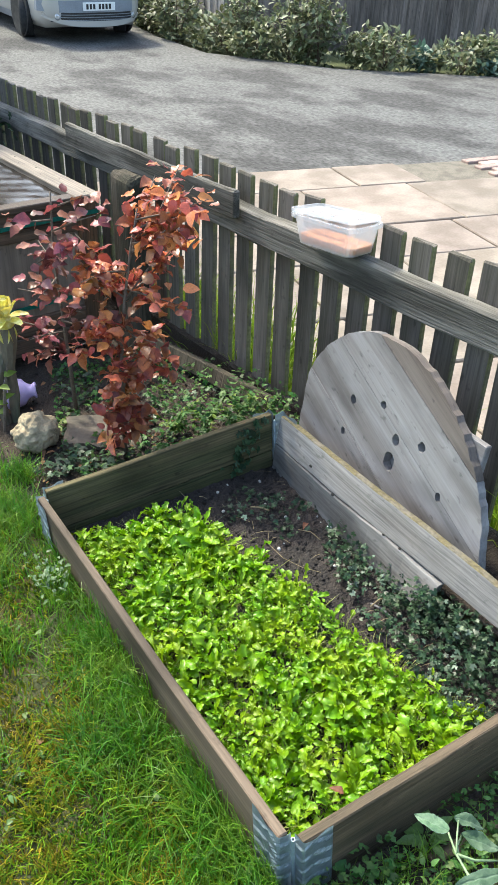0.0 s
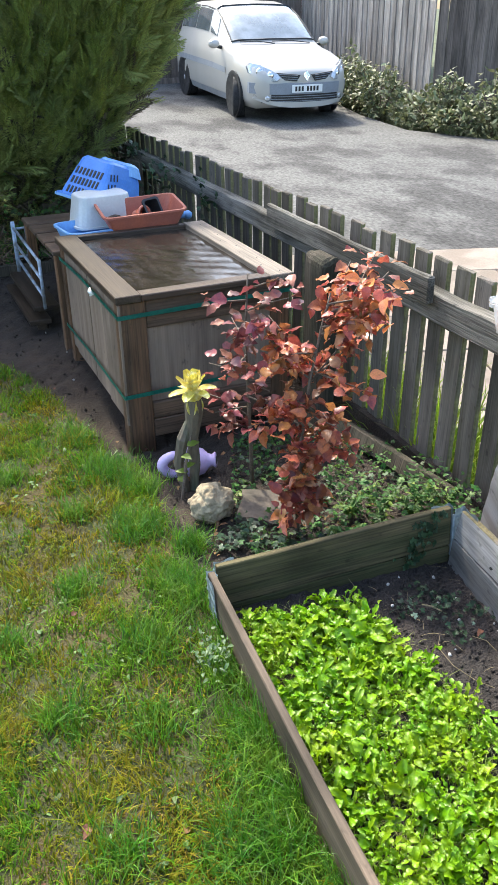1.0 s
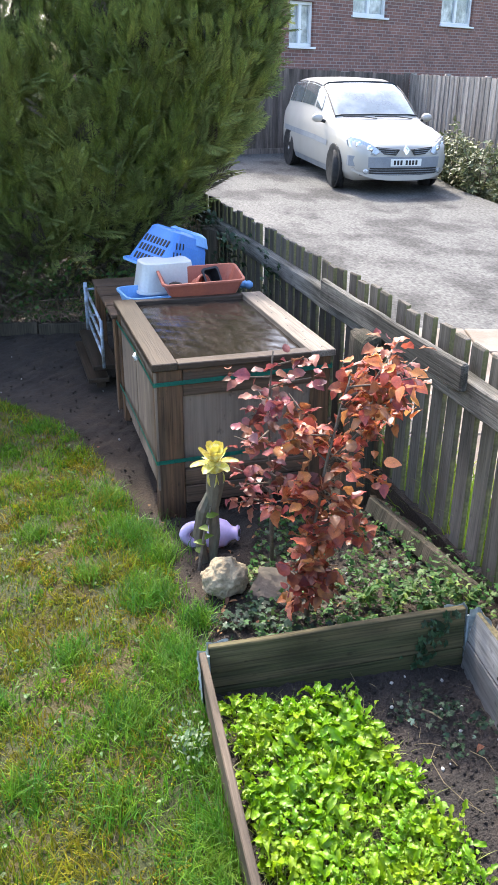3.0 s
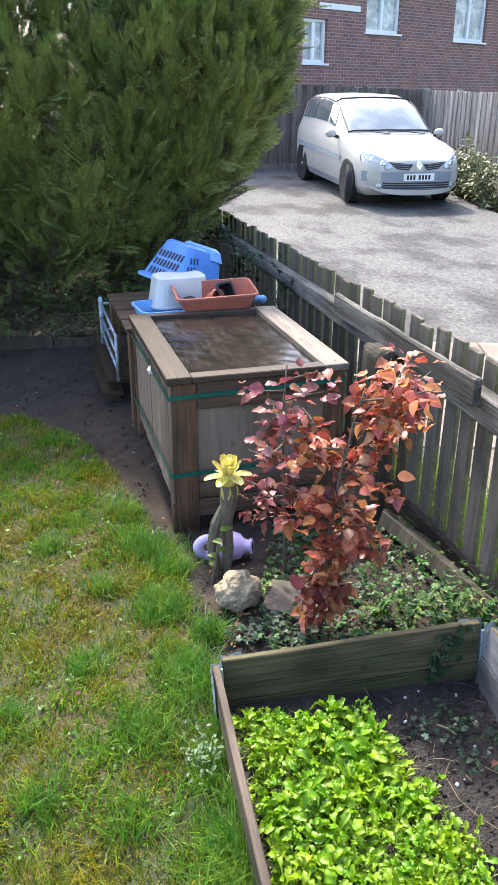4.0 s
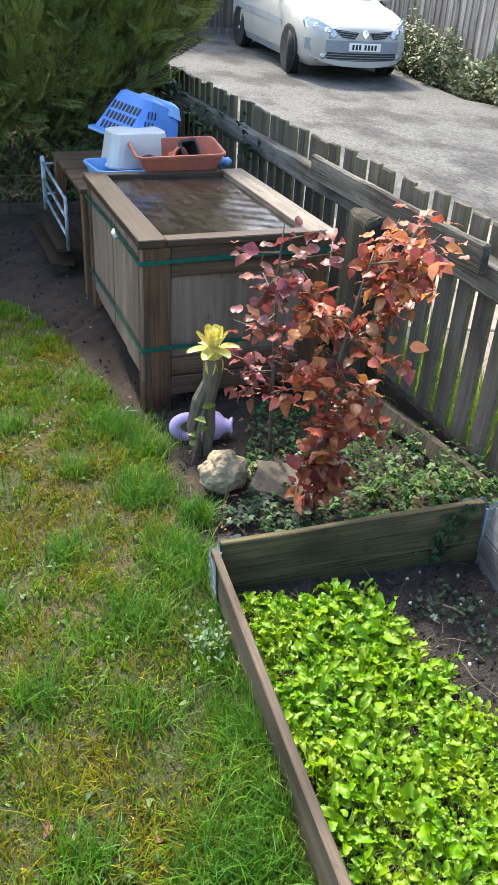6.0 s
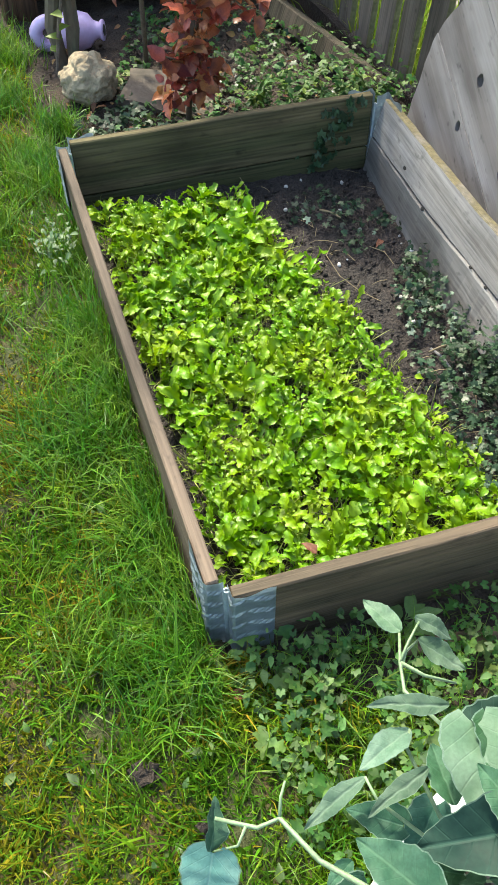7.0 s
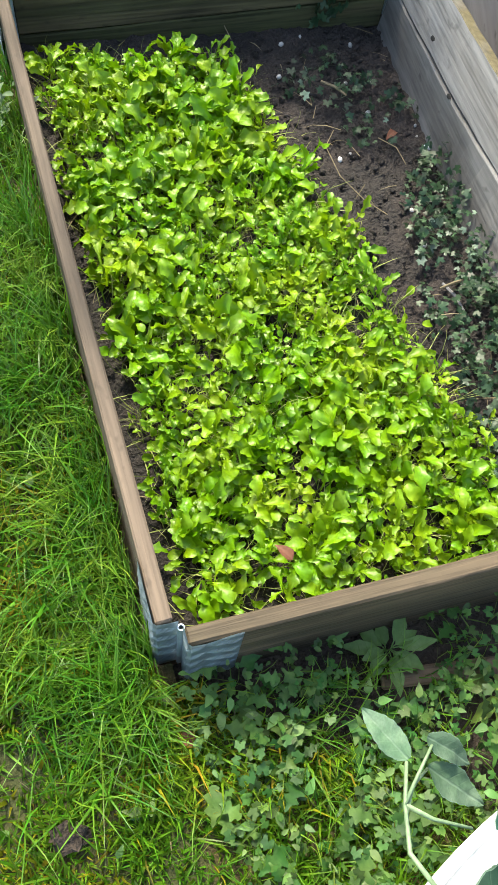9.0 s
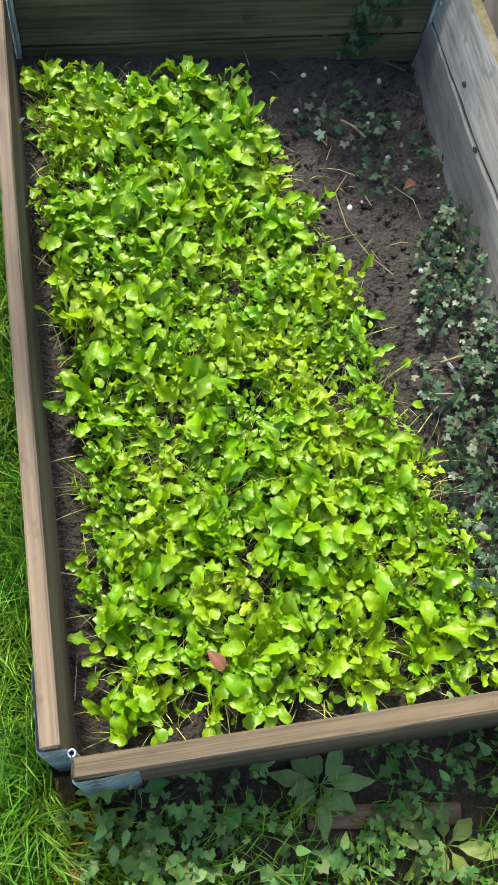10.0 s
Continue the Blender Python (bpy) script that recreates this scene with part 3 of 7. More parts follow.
bm = bmesh.new()
vs = [bm.verts.new(p) for p in ((-400, -400, -0.34), (400, -400, -0.34), (400, 400, -0.34), (-400, 400, -0.34))]
bm.faces.new(vs)
tagged(part("ground", bm, M["verge_grass"]), "rough grassy ground reaching to the horizon", "ground", kind="structure")

# garden's raised edge under the fence
bm = bmesh.new()
for a, b in ((-3.0, 7.6),):
    p = [(fence_x(a) + 0.02, a), (fence_x(b) + 0.02, b), (fence_x(b) + 0.06, b), (fence_x(a) + 0.06, a)]
    lo = [bm.verts.new((x, y, -0.34)) for x, y in p]
    hi = [bm.verts.new((x, y, float(ground_z(x, y)) - 0.03)) for x, y in p]
    bm.faces.new(hi)
    for k in range(4):
        bm.faces.new((lo[k], lo[(k + 1) % 4], hi[(k + 1) % 4], hi[k]))
tagged(part("garden_edge", bm, M["soil"]), "earth edge of the raised garden under the fence", "ground", kind="structure")

bm = bmesh.new()
rows = []
for y in (-40, -10, 0, 3, 6, 9, 11, 12.5, 14, 16, 18, 20.5):
    left = fence_x(y) + 0.35 if y < 7.6 else np.interp(y, [7.6, 13.3, 20.5], [0.6, 1.4, 2.2])
    right = np.interp(y, [-40, 0, 6.5, 7.46, 8.28, 9.5, 10.5, 11.2, 13, 17, 20.5], [40, 18, 9.9, 8.5, 7.43, 6.6, 6.2, 5.95, 5.95, 6.6, 7.0])
    rows.append([bm.verts.new((left + (right - left) * k / 6, y, drive_z(y))) for k in range(7)])
for r0, r1 in zip(rows, rows[1:]):
    for k in range(6):
        bm.faces.new((r0[k], r0[k + 1], r1[k + 1], r1[k]))
tagged(part("driveway", bm, M["tarmac"]), "worn grey tarmac driveway with damp patches", "driveway", kind="structure")


# ---- raised bed: a wooden pallet collar ----
CX, CY = Vector((1, 0, 0.043)).normalized(), Vector((0, 1, -0.05)).normalized()
CZ = CX.cross(CY).normalized()
COLLAR = Matrix(((CX.x, CY.x, CZ.x, 0), (CX.y, CY.y, CZ.y, 0), (CX.z, CY.z, CZ.z, -0.06), (0, 0, 0, 1)))


def board(lo, hi, axis, seed, gap=None, cuts=14, bev=0.0025):
    """A sawn board, slightly bowed and worn, with a drying crack along it."""
    r = random.Random(seed)
    bm = box(lo, hi)
    long_edges = [e for e in bm.edges if abs((e.verts[0].co - e.verts[1].co)[axis]) > 0.5 * (hi[axis] - lo[axis])]
    bmesh.ops.subdivide_edges(bm, edges=long_edges, cuts=cuts)
    bmesh.ops.bevel(bm, geom=[e for e in bm.edges if e.is_manifold and e.calc_face_angle(0) > 0.5], offset=bev, segments=1, affect="EDGES")
    for v in bm.verts:
        s = v.co[axis] * 9 + seed
        o = (axis + 1) % 3 if axis == 1 else 1
        v.co.z += 0.0014 * math.sin(s) + r.uniform(-0.0006, 0.0006)
        v.co[0 if axis == 1 else 1] += 0.0012 * math.sin(s * 0.6 + 1)
    return bm


def plate(points, z0=0.02, z1=0.197, ribs=True):
    """A thin ribbed steel plate bent along a line of (x, y) points."""
    fine = []
    for p, q in zip(points, points[1:]):
        n = max(1, int(math.hypot(q[0] - p[0], q[1] - p[1]) / 0.008))
        fine += [(p[0] + (q[0] - p[0]) * k / n, p[1] + (q[1] - p[1]) * k / n) for k in range(n)]
    fine.append(points[-1])
    bm = bmesh.new()
    grid = []
    last = len(fine) - 1
    for i, z in enumerate(np.linspace(z0, z1, 45)):
        row = []
        for k, (x, y) in enumerate(fine):
            a, b = fine[max(0, k - 1)], fine[min(last, k + 1)]
            nx, ny = b[1] - a[1], a[0] - b[0]
            L = math.hypot(nx, ny) or 1
            slant = (i + abs(k - last * 0.5) * 0.9) % 8
            h = 0.0024 if ribs and slant < 2.2 and 2 < i < 42 and abs(k - last // 2) > 0 and 0 < k < last else 0.0
            rim = 0.004 * math.sin(k * 0.9) if i == 44 else 0.0
            row.append(bm.verts.new((x + nx / L * h, y + ny / L * h, z + rim)))
        grid.append(row)
    for r0, r1 in zip(grid, grid[1:]):
        for k in range(len(fine) - 1):
            bm.faces.new((r0[k], r0[k + 1], r1[k + 1], r1[k]))
    bmesh.ops.solidify(bm, geom=list(bm.faces), thickness=0.0014)
    return bm


def hinge():
    """Corner hinge of the collar: a plate round the end of each board, joined by a pin at the inner corner."""
    bm = plate([(-0.003, 0.085), (-0.003, 0.009), (0.0, 0.006), (0.024, 0.006)])
    bm = join(bm, plate([(0.0275, 0.0), (0.0275, -0.022), (0.0305, -0.025), (0.088, -0.025)]))
    pin = lathe([(0.0042, 0.018), (0.0042, 0.174), (0.0026, 0.174), (0.0024, 0.14)], 12)
    pin.transform(Matrix.Translation((0.0265, 0.004, 0)))
    return join(bm, pin)


def lump_disc(r, seed):
    """A small uneven flat knot or hole plug."""
    q = random.Random(seed)
    return loft([[(r * k * math.cos(a / 10 * 2 * math.pi) * q.uniform(0.8, 1.1), r * 1.6 * k * math.sin(a / 10 * 2 * math.pi) * q.uniform(0.8, 1.1), z) for a in range(10)] for k, z in ((1.0, 0.0), (0.9, 0.0015), (0.4, 0.002))])


collar = thing("raised_bed", COLLAR, "wooden pallet collar raised bed with steel corner hinges", "raised bed")
part("board", board((0, 0.008, 0), (0.019, 1.17, 0.195), 1, 1), M["collar_new"], collar, "sun-bleached brown long board", m=pose(0.0105, 0, 0, 0, 0, 0.5))
part("board", board((0.040, -0.023, 0), (0.772, -0.003, 0.195), 0, 2), M["collar_x"], collar, "weathered brown end board with dark stains", m=pose(0, 0, 0, 0, 0, -0.8))
part("board", board((0.031, 1.179, 0.062), (0.769, 1.2, 0.195), 0, 3), M["collar_old"], collar, "dark mossy end board")
part("board", board((0.031, 1.18, 0), (0.769, 1.199, 0.059), 0, 4), M["collar_old"], collar, "dark mossy end board")


def leaning_plank(y0, y1, low, high, thick, seed, n=26):
    """A plank along y whose lower and upper inner edges run through given (y, x, z) stations; the far end is square, the near one rotten."""
    r = random.Random(seed)
    secs = []
    for k in range(n + 1):
        y = y0 + (y1 - y0) * k / n
        e = []
        for st in (low, high):
            ys = [q[0] for q in st]
            e.append(Vector((float(np.interp(y, ys, [q[1] for q in st])) + r.uniform(-0.0008, 0.0008), y + (r.uniform(-0.012, 0.006) if k == 0 else 0), float(np.interp(y, ys, [q[2] for q in st])) + r.uniform(-0.0012, 0.0012))))
        back = Vector((thick, 0, -0.12 * thick))
        c = 0.0025
        up = (e[1] - e[0]).normalized()
        secs.append([e[0] + up * c, e[1] - up * c, e[1] + back * 0.12, e[1] + back * 0.9, e[1] - up * c + back, e[0] + up * c + back, e[0] + back * 0.9, e[0] + back * 0.12])
    return loft(secs)


UPPER_LOW, UPPER_TOP = ((0.0, 0.762, 0.035), (0.5, 0.748, 0.042), (0.85, 0.748, 0.028), (1.17, 0.768, 0.010)), ((0.0, 0.785, 0.118), (0.3, 0.781, 0.122), (0.5, 0.777, 0.125), (0.75, 0.775, 0.117), (1.17, 0.786, 0.103))
LOWER_LOW, LOWER_TOP = ((0.4, 0.70, -0.035), (0.6, 0.716, -0.07), (0.9, 0.738, -0.10), (1.17, 0.758, -0.12)), ((0.4, 0.741, 0.036), (0.6, 0.742, 0.037), (0.85, 0.744, 0.025), (1.17, 0.766, 0.007))
bm = leaning_plank(0.008, 1.17, UPPER_LOW, UPPER_TOP, 0.021, 5)
bm.normal_update()
for face in bm.faces:
    face.material_index = 1 if face.normal.z > 0.5 else 0
part("board", bm, [M["collar_grey"], M["moss_gold"]], collar, "silvery grey long board leaning inwards", m=COLLAR.inverted())
part("board", leaning_plank(0.41, 1.17, LOWER_LOW, LOWER_TOP, 0.021, 6), M["collar_grey"], collar, "silvery grey split long board with a rotten end", m=COLLAR.inverted())
for y, x, z in ((0.84, 0.7445, 0.026), (0.55, 0.744, 0.04), (0.615, 0.744, 0.04), (0.95, 0.744, 0.06)):
    part("knot", lump_disc(0.0035 + 0.001 * (y > 0.8), 3), M["hole"], collar, "dark knot", m=COLLAR.inverted() @ pose(x, y, z, 0, -75, 0))
for x, y, sx, sy in ((0.012, 0, 1, 1), (0.8, -0.011, -1, 1), (0.8, 1.178, -1, -1), (0, 1.178, 1, -1)):
    bm = hinge()
    bm.transform(Matrix.Diagonal((sx, sy, 1, 1)))
    bmesh.ops.recalc_face_normals(bm, faces=list(bm.faces))
    part("corner_hinge", bm, M["galv"], collar, "ribbed galvanised steel hinge", m=pose(x, y, 0))

# bed filling
xs, ys = np.arange(0.012, 0.8, 0.012), np.arange(0.012, 1.2, 0.012)
X, Y = np.meshgrid(xs, ys)
Z = -0.045 - 0.03 * Y * 0.8 - 0.012 * X + 0.006 * wobble(X, Y, 6) + 0.005 * wobble(X, Y, 19, 2.0) + 0.006 * wobble(X, Y, 41, 3.0) + 0.004 * wobble(Y, X, 67, 5.0)
nx = len(xs)
i, j = np.meshgrid(np.arange(nx - 1), np.arange(len(ys) - 1))
a = (j * nx + i).ravel()
tagged(new("bed_soil", raw_mesh(np.stack([X, Y, Z], 2).reshape(-1, 3), np.stack([a, a + 1, a + nx + 1, a + nx], 1), M["soil_damp"], True)), "damp dark crumbly soil filling the raised bed", "soil", kind="structure")


def bed_z(x, y):
    return -0.045 - 0.024 * y - 0.012 * x


# ---- picket fence ----
FENCE_YAW = math.degrees(math.atan(0.09))
fence = thing("picket_fence", pose(fence_x(0), 0, -0.1, 0, 0, FENCE_YAW), "weathered wooden picket fence between garden and driveway", "fence")


def picket_mesh(seed):
    r = random.Random(seed)
    w, t, h = 0.081, 0.02, 0.815 + r.uniform(-0.006, 0.006)
    bm = box((0, -w / 2, 0), (t, w / 2, h), 0.004)
    for v in bm.verts:
        if v.co.z > 0.7:
            v.co.z += 0.06 * abs(v.co.y) * r.uniform(-0.6, 0.2) + r.uniform(-0.004, 0.003)
        v.co.y += 0.003 * math.sin(v.co.z * 5 + seed)
    bm.normal_update()
    for f in bm.faces:
        if abs(f.normal.y) > 0.7:
            f.material_index = 1
    return finish(bm, [M["picket"], M["moss"]])


picket_kinds = [picket_mesh(k) for k in range(6)]
rnd = random.Random(3)
k = 0
y = -1.6
while y < 7.4:
    part("picket", picket_kinds[k % 6], None, fence, m=pose(0.045 + rnd.uniform(-0.003, 0.003), y, -0.02 + rnd.uniform(-0.006, 0.008), rnd.uniform(-0.8, 0.8), rnd.uniform(-0.6, 0.6), rnd.uniform(-1.5, 1.5)))
    y += 0.1155 + rnd.uniform(-0.003, 0.003)
    k += 1


def rail(lo, hi, seed):
    bm = board(lo, hi, 1, seed, cuts=40, bev=0.006)
    r = random.Random(seed)
    for v in bm.verts:
        v.co.x += 0.003 * math.sin(v.co.y * 3.1 + seed) + r.uniform(-0.0006, 0.0006)
        v.co.z += 0.003 * math.sin(v.co.y * 2.3 + seed) + 0.0012 * math.sin(v.co.y * 17 + seed) + r.uniform(-0.0015, 0.0015)
    return bm


part("rail", rail((-0.012, -1.7, 0.60), (0.044, 2.3, 0.70), 21), M["rail"], fence, "thick silvered top rail with deep grain")
part("rail", rail((-0.008, 2.305, 0.60), (0.044, 7.4, 0.69), 22), M["rail"], fence, "thick silvered top rail with deep grain")
part("splice_board", rail((-0.042, 1.69, 0.66), (-0.015, 2.95, 0.755), 24), M["rail"], fence, "grey repair board nailed over the top rail")
for py in (2.33, 4.9, 7.2):
    bm = box((-0.125, py - 0.08, -0.1), (-0.044, py + 0.08, 0.672), 0.026, seg=3)
    for v in bm.verts:
        if v.co.z > 0.6:
            v.co.z += 0.012 * math.sin(v.co.y * 60 + v.co.x * 40)
    part("post", bm, M["post"], fence, "old rounded mossy fence post")


# ---- wooden hutch ----
def hutch():
    W, D, H = 0.70, 0.935, 0.555
    t = thing("hutch", pose(-0.014, 2.262, -0.065, 0, 0, 6), "old brown wooden hutch bound with green strapping, standing on soil", "hutch")
    # corner posts
    part("post", box((0, 0, -0.1), (0.105, 0.06, H), 0.005), M["hutch"], t, "worn brown corner post")
    for x, y in ((W - 0.075, 0.0), (0.0, D - 0.06), (W - 0.075, D - 0.06)):
        part("post", box((x, y, -0.085), (x + 0.075, y + 0.06, H), 0.005), M["hutch"], t, "worn brown corner post")
    # front: rails and panel
    part("front_rail", box((0.106, 0.004, H - 0.062), (W - 0.076, 0.05, H), 0.004), M["hutch_x"], t)
    part("front_rail", box((0.106, 0.01, H - 0.112), (W - 0.076, 0.05, H - 0.064), 0.003), M["hutch_x"], t)
    part("front_rail", box((0.106, 0.004, 0.065), (W - 0.076, 0.05, 0.135), 0.004), M["hutch_x"], t)
    part("front_rail", box((0.106, 0.004, -0.015), (W - 0.076, 0.05, 0.061), 0.004), M["hutch_x"], t)
    part("front_panel", box((0.10, 0.024, 0.11), (W - 0.072, 0.036, H - 0.1)), M["ply"], t, "greyish plywood panel with runs and stains")
    # sides and back
    n = 4
    for k in range(n):
        y0, y1 = 0.061 + k * (D - 0.122) / n, 0.061 + (k + 1) * (D - 0.122) / n - 0.003
        part("side_board", box((0.004 + 0.002 * (k % 2), y0, 0.065 + 0.008 * k), (0.018, y1, H), 0.0015), M["ply"], t, "grey weathered side board")
        part("side_board", box((W - 0.018, y0, 0.05), (W - 0.004, y1, H), 0.0015), M["ply"], t)
    part("corner_strip", box((-0.004, -0.003, 0.06), (0.006, 0.004, H - 0.005), 0.001), M["ply"], t, "pale metal edge strip")
    part("back_panel", box((0.07, D - 0.03, 0.04), (W - 0.07, D - 0.018, H)), M["ply"], t)
    part("floor_panel", box((0.02, 0.03, 0.05), (W - 0.02, D - 0.03, 0.065)), M["ply"], t)
    # lid
    z0, z1 = H + 0.001, H + 0.026
    part("lid_board", box((-0.012, -0.016, z0), (0.085, D + 0.02, z1 + 0.004), 0.003), M["hutch_y"], t, "wide worn lid board")
    part("lid_board", box((W - 0.088, -0.012, z0), (W + 0.014, D + 0.02, z1 + 0.002), 0.003), M["ply_light"], t, "pale lid board dotted with nail heads")
    part("lid_board", box((0.086, -0.014, z0), (W - 0.089, 0.048, z1), 0.003), M["hutch_lid"], t)
    part("lid_board", box((0.086, D - 0.02, z0), (W - 0.089, D + 0.02, z1), 0.003), M["hutch_lid"], t)
    bm = bmesh.new()
    nx, ny = 26, 36
    vs = []
    for j in range(ny + 1):
        for i in range(nx + 1):
            x = 0.086 + (W - 0.175) * i / nx
            y = 0.049 + (D - 0.07) * j / ny
            vs.append(bm.verts.new((x, y, z0 + 0.006 + 0.0012 * math.sin(x * 23) * math.cos(y * 17) + 0.0008 * math.sin(y * 61 + x * 40))))
    for j in range(ny):
        for i in range(nx):
            a = j * (nx + 1) + i
            bm.faces.new((vs[a], vs[a + 1], vs[a + nx + 2], vs[a + nx + 1]))
    part("lid_panel", bm, M["wet_ply"], t, "wet dark plywood panel with puddled rain", smooth=True)
    for k in range(9):
        part("nail_head", lathe([(0.003, 0), (0.003, 0.001), (0.0015, 0.0018)], 8), M["black"], t, m=pose(W - 0.03 - 0.03 * (k % 2), 0.03 + k * 0.105, z1 + 0.002))
    # straps
    for z, sag in ((0.502, 0.014), (0.182, 0.012)):
        bm = bmesh.new()
        loop = [(-0.007, D, z - 0.01), (-0.0075, D * 0.55, z + sag * 0.6), (-0.0075, -0.003, z), (-0.004, -0.007, z), (W * 0.5, -0.0065, z + 0.006), (W + 0.004, -0.006, z + 0.012), (W + 0.006, 0.0, z + 0.012), (W + 0.006, D, z)]
        lo = [bm.verts.new((x, y, zz - 0.0085)) for x, y, zz in loop]
        hi = [bm.verts.new((x, y, zz + 0.0085)) for x, y, zz in loop]
        for k in range(len(loop) - 1):
            bm.faces.new((lo[k], lo[k + 1], hi[k + 1], hi[k]))
        bmesh.ops.solidify(bm, geom=list(bm.faces), thickness=0.0012)
        part("strap", bm, M["strap"], t, "green woven strap")
    part("strap_knot", tube([(-0.012, 0.36, 0.515), (-0.02, 0.335, 0.51), (-0.013, 0.31, 0.50), (-0.02, 0.33, 0.495)], [0.004, 0.009, 0.008, 0.004], 7), M["milk"], t, "pale knotted plastic tie", smooth=True)
    return t


hutch()
HB = pose(-0.014, 2.262, -0.065, 0, 0, 6)

# low crate behind the hutch that carries the tubs
crate = thing("wooden_crate", HB @ pose(0, 0.975, 0), "low brown wooden crate on the soil behind the hutch", "crate")
for k in range(4):
    part("slat", box((-0.02, 0.02 + k * 0.2, 0.485), (0.66, 0.195 + k * 0.2, 0.505), 0.003), M["hutch_x"], crate)
for x in (-0.01, 0.6):
    for y in (0.03, 0.75):
        part("leg", box((x, y, 0.0), (x + 0.05, y + 0.05, 0.484), 0.004), M["hutch"], crate)
CR = HB @ pose(0, 0.975, 0.506)


def tub_mesh(w, d, h, taper, wall, r=0.02, lip=0.008, cx=5):
    """An open tapering tub with rounded corners and a rolled lip."""
    def ring(sw, sd, z, rr):
        pts = []
        for qx, qy, a0 in ((1, 1, 0), (-1, 1, 90), (-1, -1, 180), (1, -1, 270)):
            for k in range(cx):
                a = radians(a0 + 90 * k / (cx - 1))
                pts.append((qx * (sw / 2 - rr) + rr * math.cos(a), qy * (sd / 2 - rr) + rr * math.sin(a), z))
        return pts
    secs = [ring(w * taper - 0.01, d * taper - 0.01, 0, r), ring(w * taper, d * taper, 0.004, r), ring(w - lip, d - lip, h - 0.012, r), ring(w + lip, d + lip, h - 0.01, r + lip / 2),
            ring(w + lip, d + lip, h, r + lip / 2), ring(w - lip - 2 * wall, d - lip - 2 * wall, h, r), ring(w * taper - 2 * wall, d * taper - 2 * wall, wall + 0.002, r)]
    return loft(secs)


tray = thing("seed_tray", CR @ pose(0.44, 0.10, 0.07, 6, -2, -4), "terracotta plastic planting tray with pots in it, on the crate", "tray")
part("tub", tub_mesh(0.40, 0.26, 0.085, 0.82, 0.004, 0.03), M["terra"], tray, smooth=False)
part("small_pot", tub_mesh(0.085, 0.085, 0.075, 0.75, 0.002, 0.012), M["black"], tray, "small black square pot tipped over", m=pose(0.03, 0.0, 0.045, 55, 0, 20))
part("round_pot", lathe([(0.03, 0), (0.045, 0.05), (0.05, 0.05), (0.05, 0.06), (0.042, 0.06), (0.03, 0.01)], 20), M["terra"], tray, "small terracotta pot on its side", m=pose(-0.03, -0.03, 0.04, 75, 0, 40), smooth=True)
part("soil_clump", lathe([(0.01, 0), (0.04, 0.008), (0.035, 0.025), (0.012, 0.035)], 10), M["soil"], tray, "clump of mossy compost", m=pose(-0.12, 0.03, 0.006))


def carrier_simple():
    """Half shell of a pet carrier lying on its side, slotted end towards the lawn."""
    t = thing("pet_carrier", CR @ pose(0.33, 0.50, 0.083, 8, 12, 36) @ Matrix.Scale(0.86, 4), "upturned sky-blue plastic pet carrier shell with slotted side", "pet carrier")
    def ring(z, sx0, sx1, sy, r):
        pts = []
        for x, y, a0 in ((sx1, sy, 0), (sx0, sy, 90), (sx0, -sy, 180), (sx1, -sy, 270)):
            for k in range(5):
                a = radians(a0 + 22.5 * k)
                qx, qy = (1 if x == sx1 else -1), (1 if y > 0 else -1)
                pts.append((x - qx * r + r * math.cos(a), y - qy * r + r * math.sin(a), z - 0.10 * (x - sx0)))
        return pts
    secs = [ring(0.04, -0.205, 0.27, 0.165, 0.04), ring(0.052, -0.205, 0.27, 0.165, 0.04), ring(0.054, -0.185, 0.255, 0.15, 0.04), ring(0.20, -0.105, 0.235, 0.13, 0.04), ring(0.262, -0.075, 0.215, 0.115, 0.04), ring(0.275, -0.055, 0.195, 0.095, 0.03)]
    part("shell", loft(secs), M["blue"], t)
    # raised band across the top
    part("band", loft([ring(0.205, 0.10, 0.241, 0.134, 0.03), ring(0.264, 0.10, 0.221, 0.118, 0.03), ring(0.277, 0.11, 0.20, 0.098, 0.03)]), M["sky_blue"], t, "raised moulded band")
    for r in range(3):
        for k in range(8):
            z = 0.08 + r * 0.055
            x = -0.185 + 0.08 * (z - 0.054) / 0.146 - 0.0025
            part("vent_slot", box((-0.002, -0.0065, -0.022), (0.0025, 0.0065, 0.022)), M["black"], t, m=pose(x + 0.0005, (k - 3.5) * 0.026, z, 0, 29, 0))
    for r in range(3):
        for k in range(3):
            z = 0.08 + r * 0.055
            part("vent_slot", box((-0.004, -0.0015, -0.019), (0.004, 0.0015, 0.019)), M["black"], t, m=pose(-0.115 + k * 0.03 + r * 0.02, -0.152 + 0.02 * (z - 0.054) / 0.146, z, -8, 0, 0))
    part("rim", loft([ring(0.03, -0.215, 0.28, 0.175, 0.045), ring(0.044, -0.215, 0.28, 0.175, 0.045)]), M["sky_blue"], t, "paler moulded rim")
    return t


carrier_simple()
tubw = thing("plastic_box", CR @ pose(0.30, 0.30, 0.19, 180, 0, 4), "upturned milky white plastic storage box", "storage box")
part("shell", tub_mesh(0.31, 0.22, 0.15, 0.84, 0.003, 0.055), M["milk"], tubw)
bask = thing("plastic_basket", CR @ pose(0.28, 0.15, 0.0, 0, 0, 6), "pale blue slotted plastic basket on the crate", "basket")
part("shell", tub_mesh(0.46, 0.27, 0.075, 0.9, 0.003, 0.05), M["sky_blue"], bask)
for k in range(9):
    part("slot", box((-0.008, -0.002, -0.004), (0.008, 0.002, 0.004)), M["black"], bask, m=pose(-0.15 + k * 0.034, -0.131, 0.045))
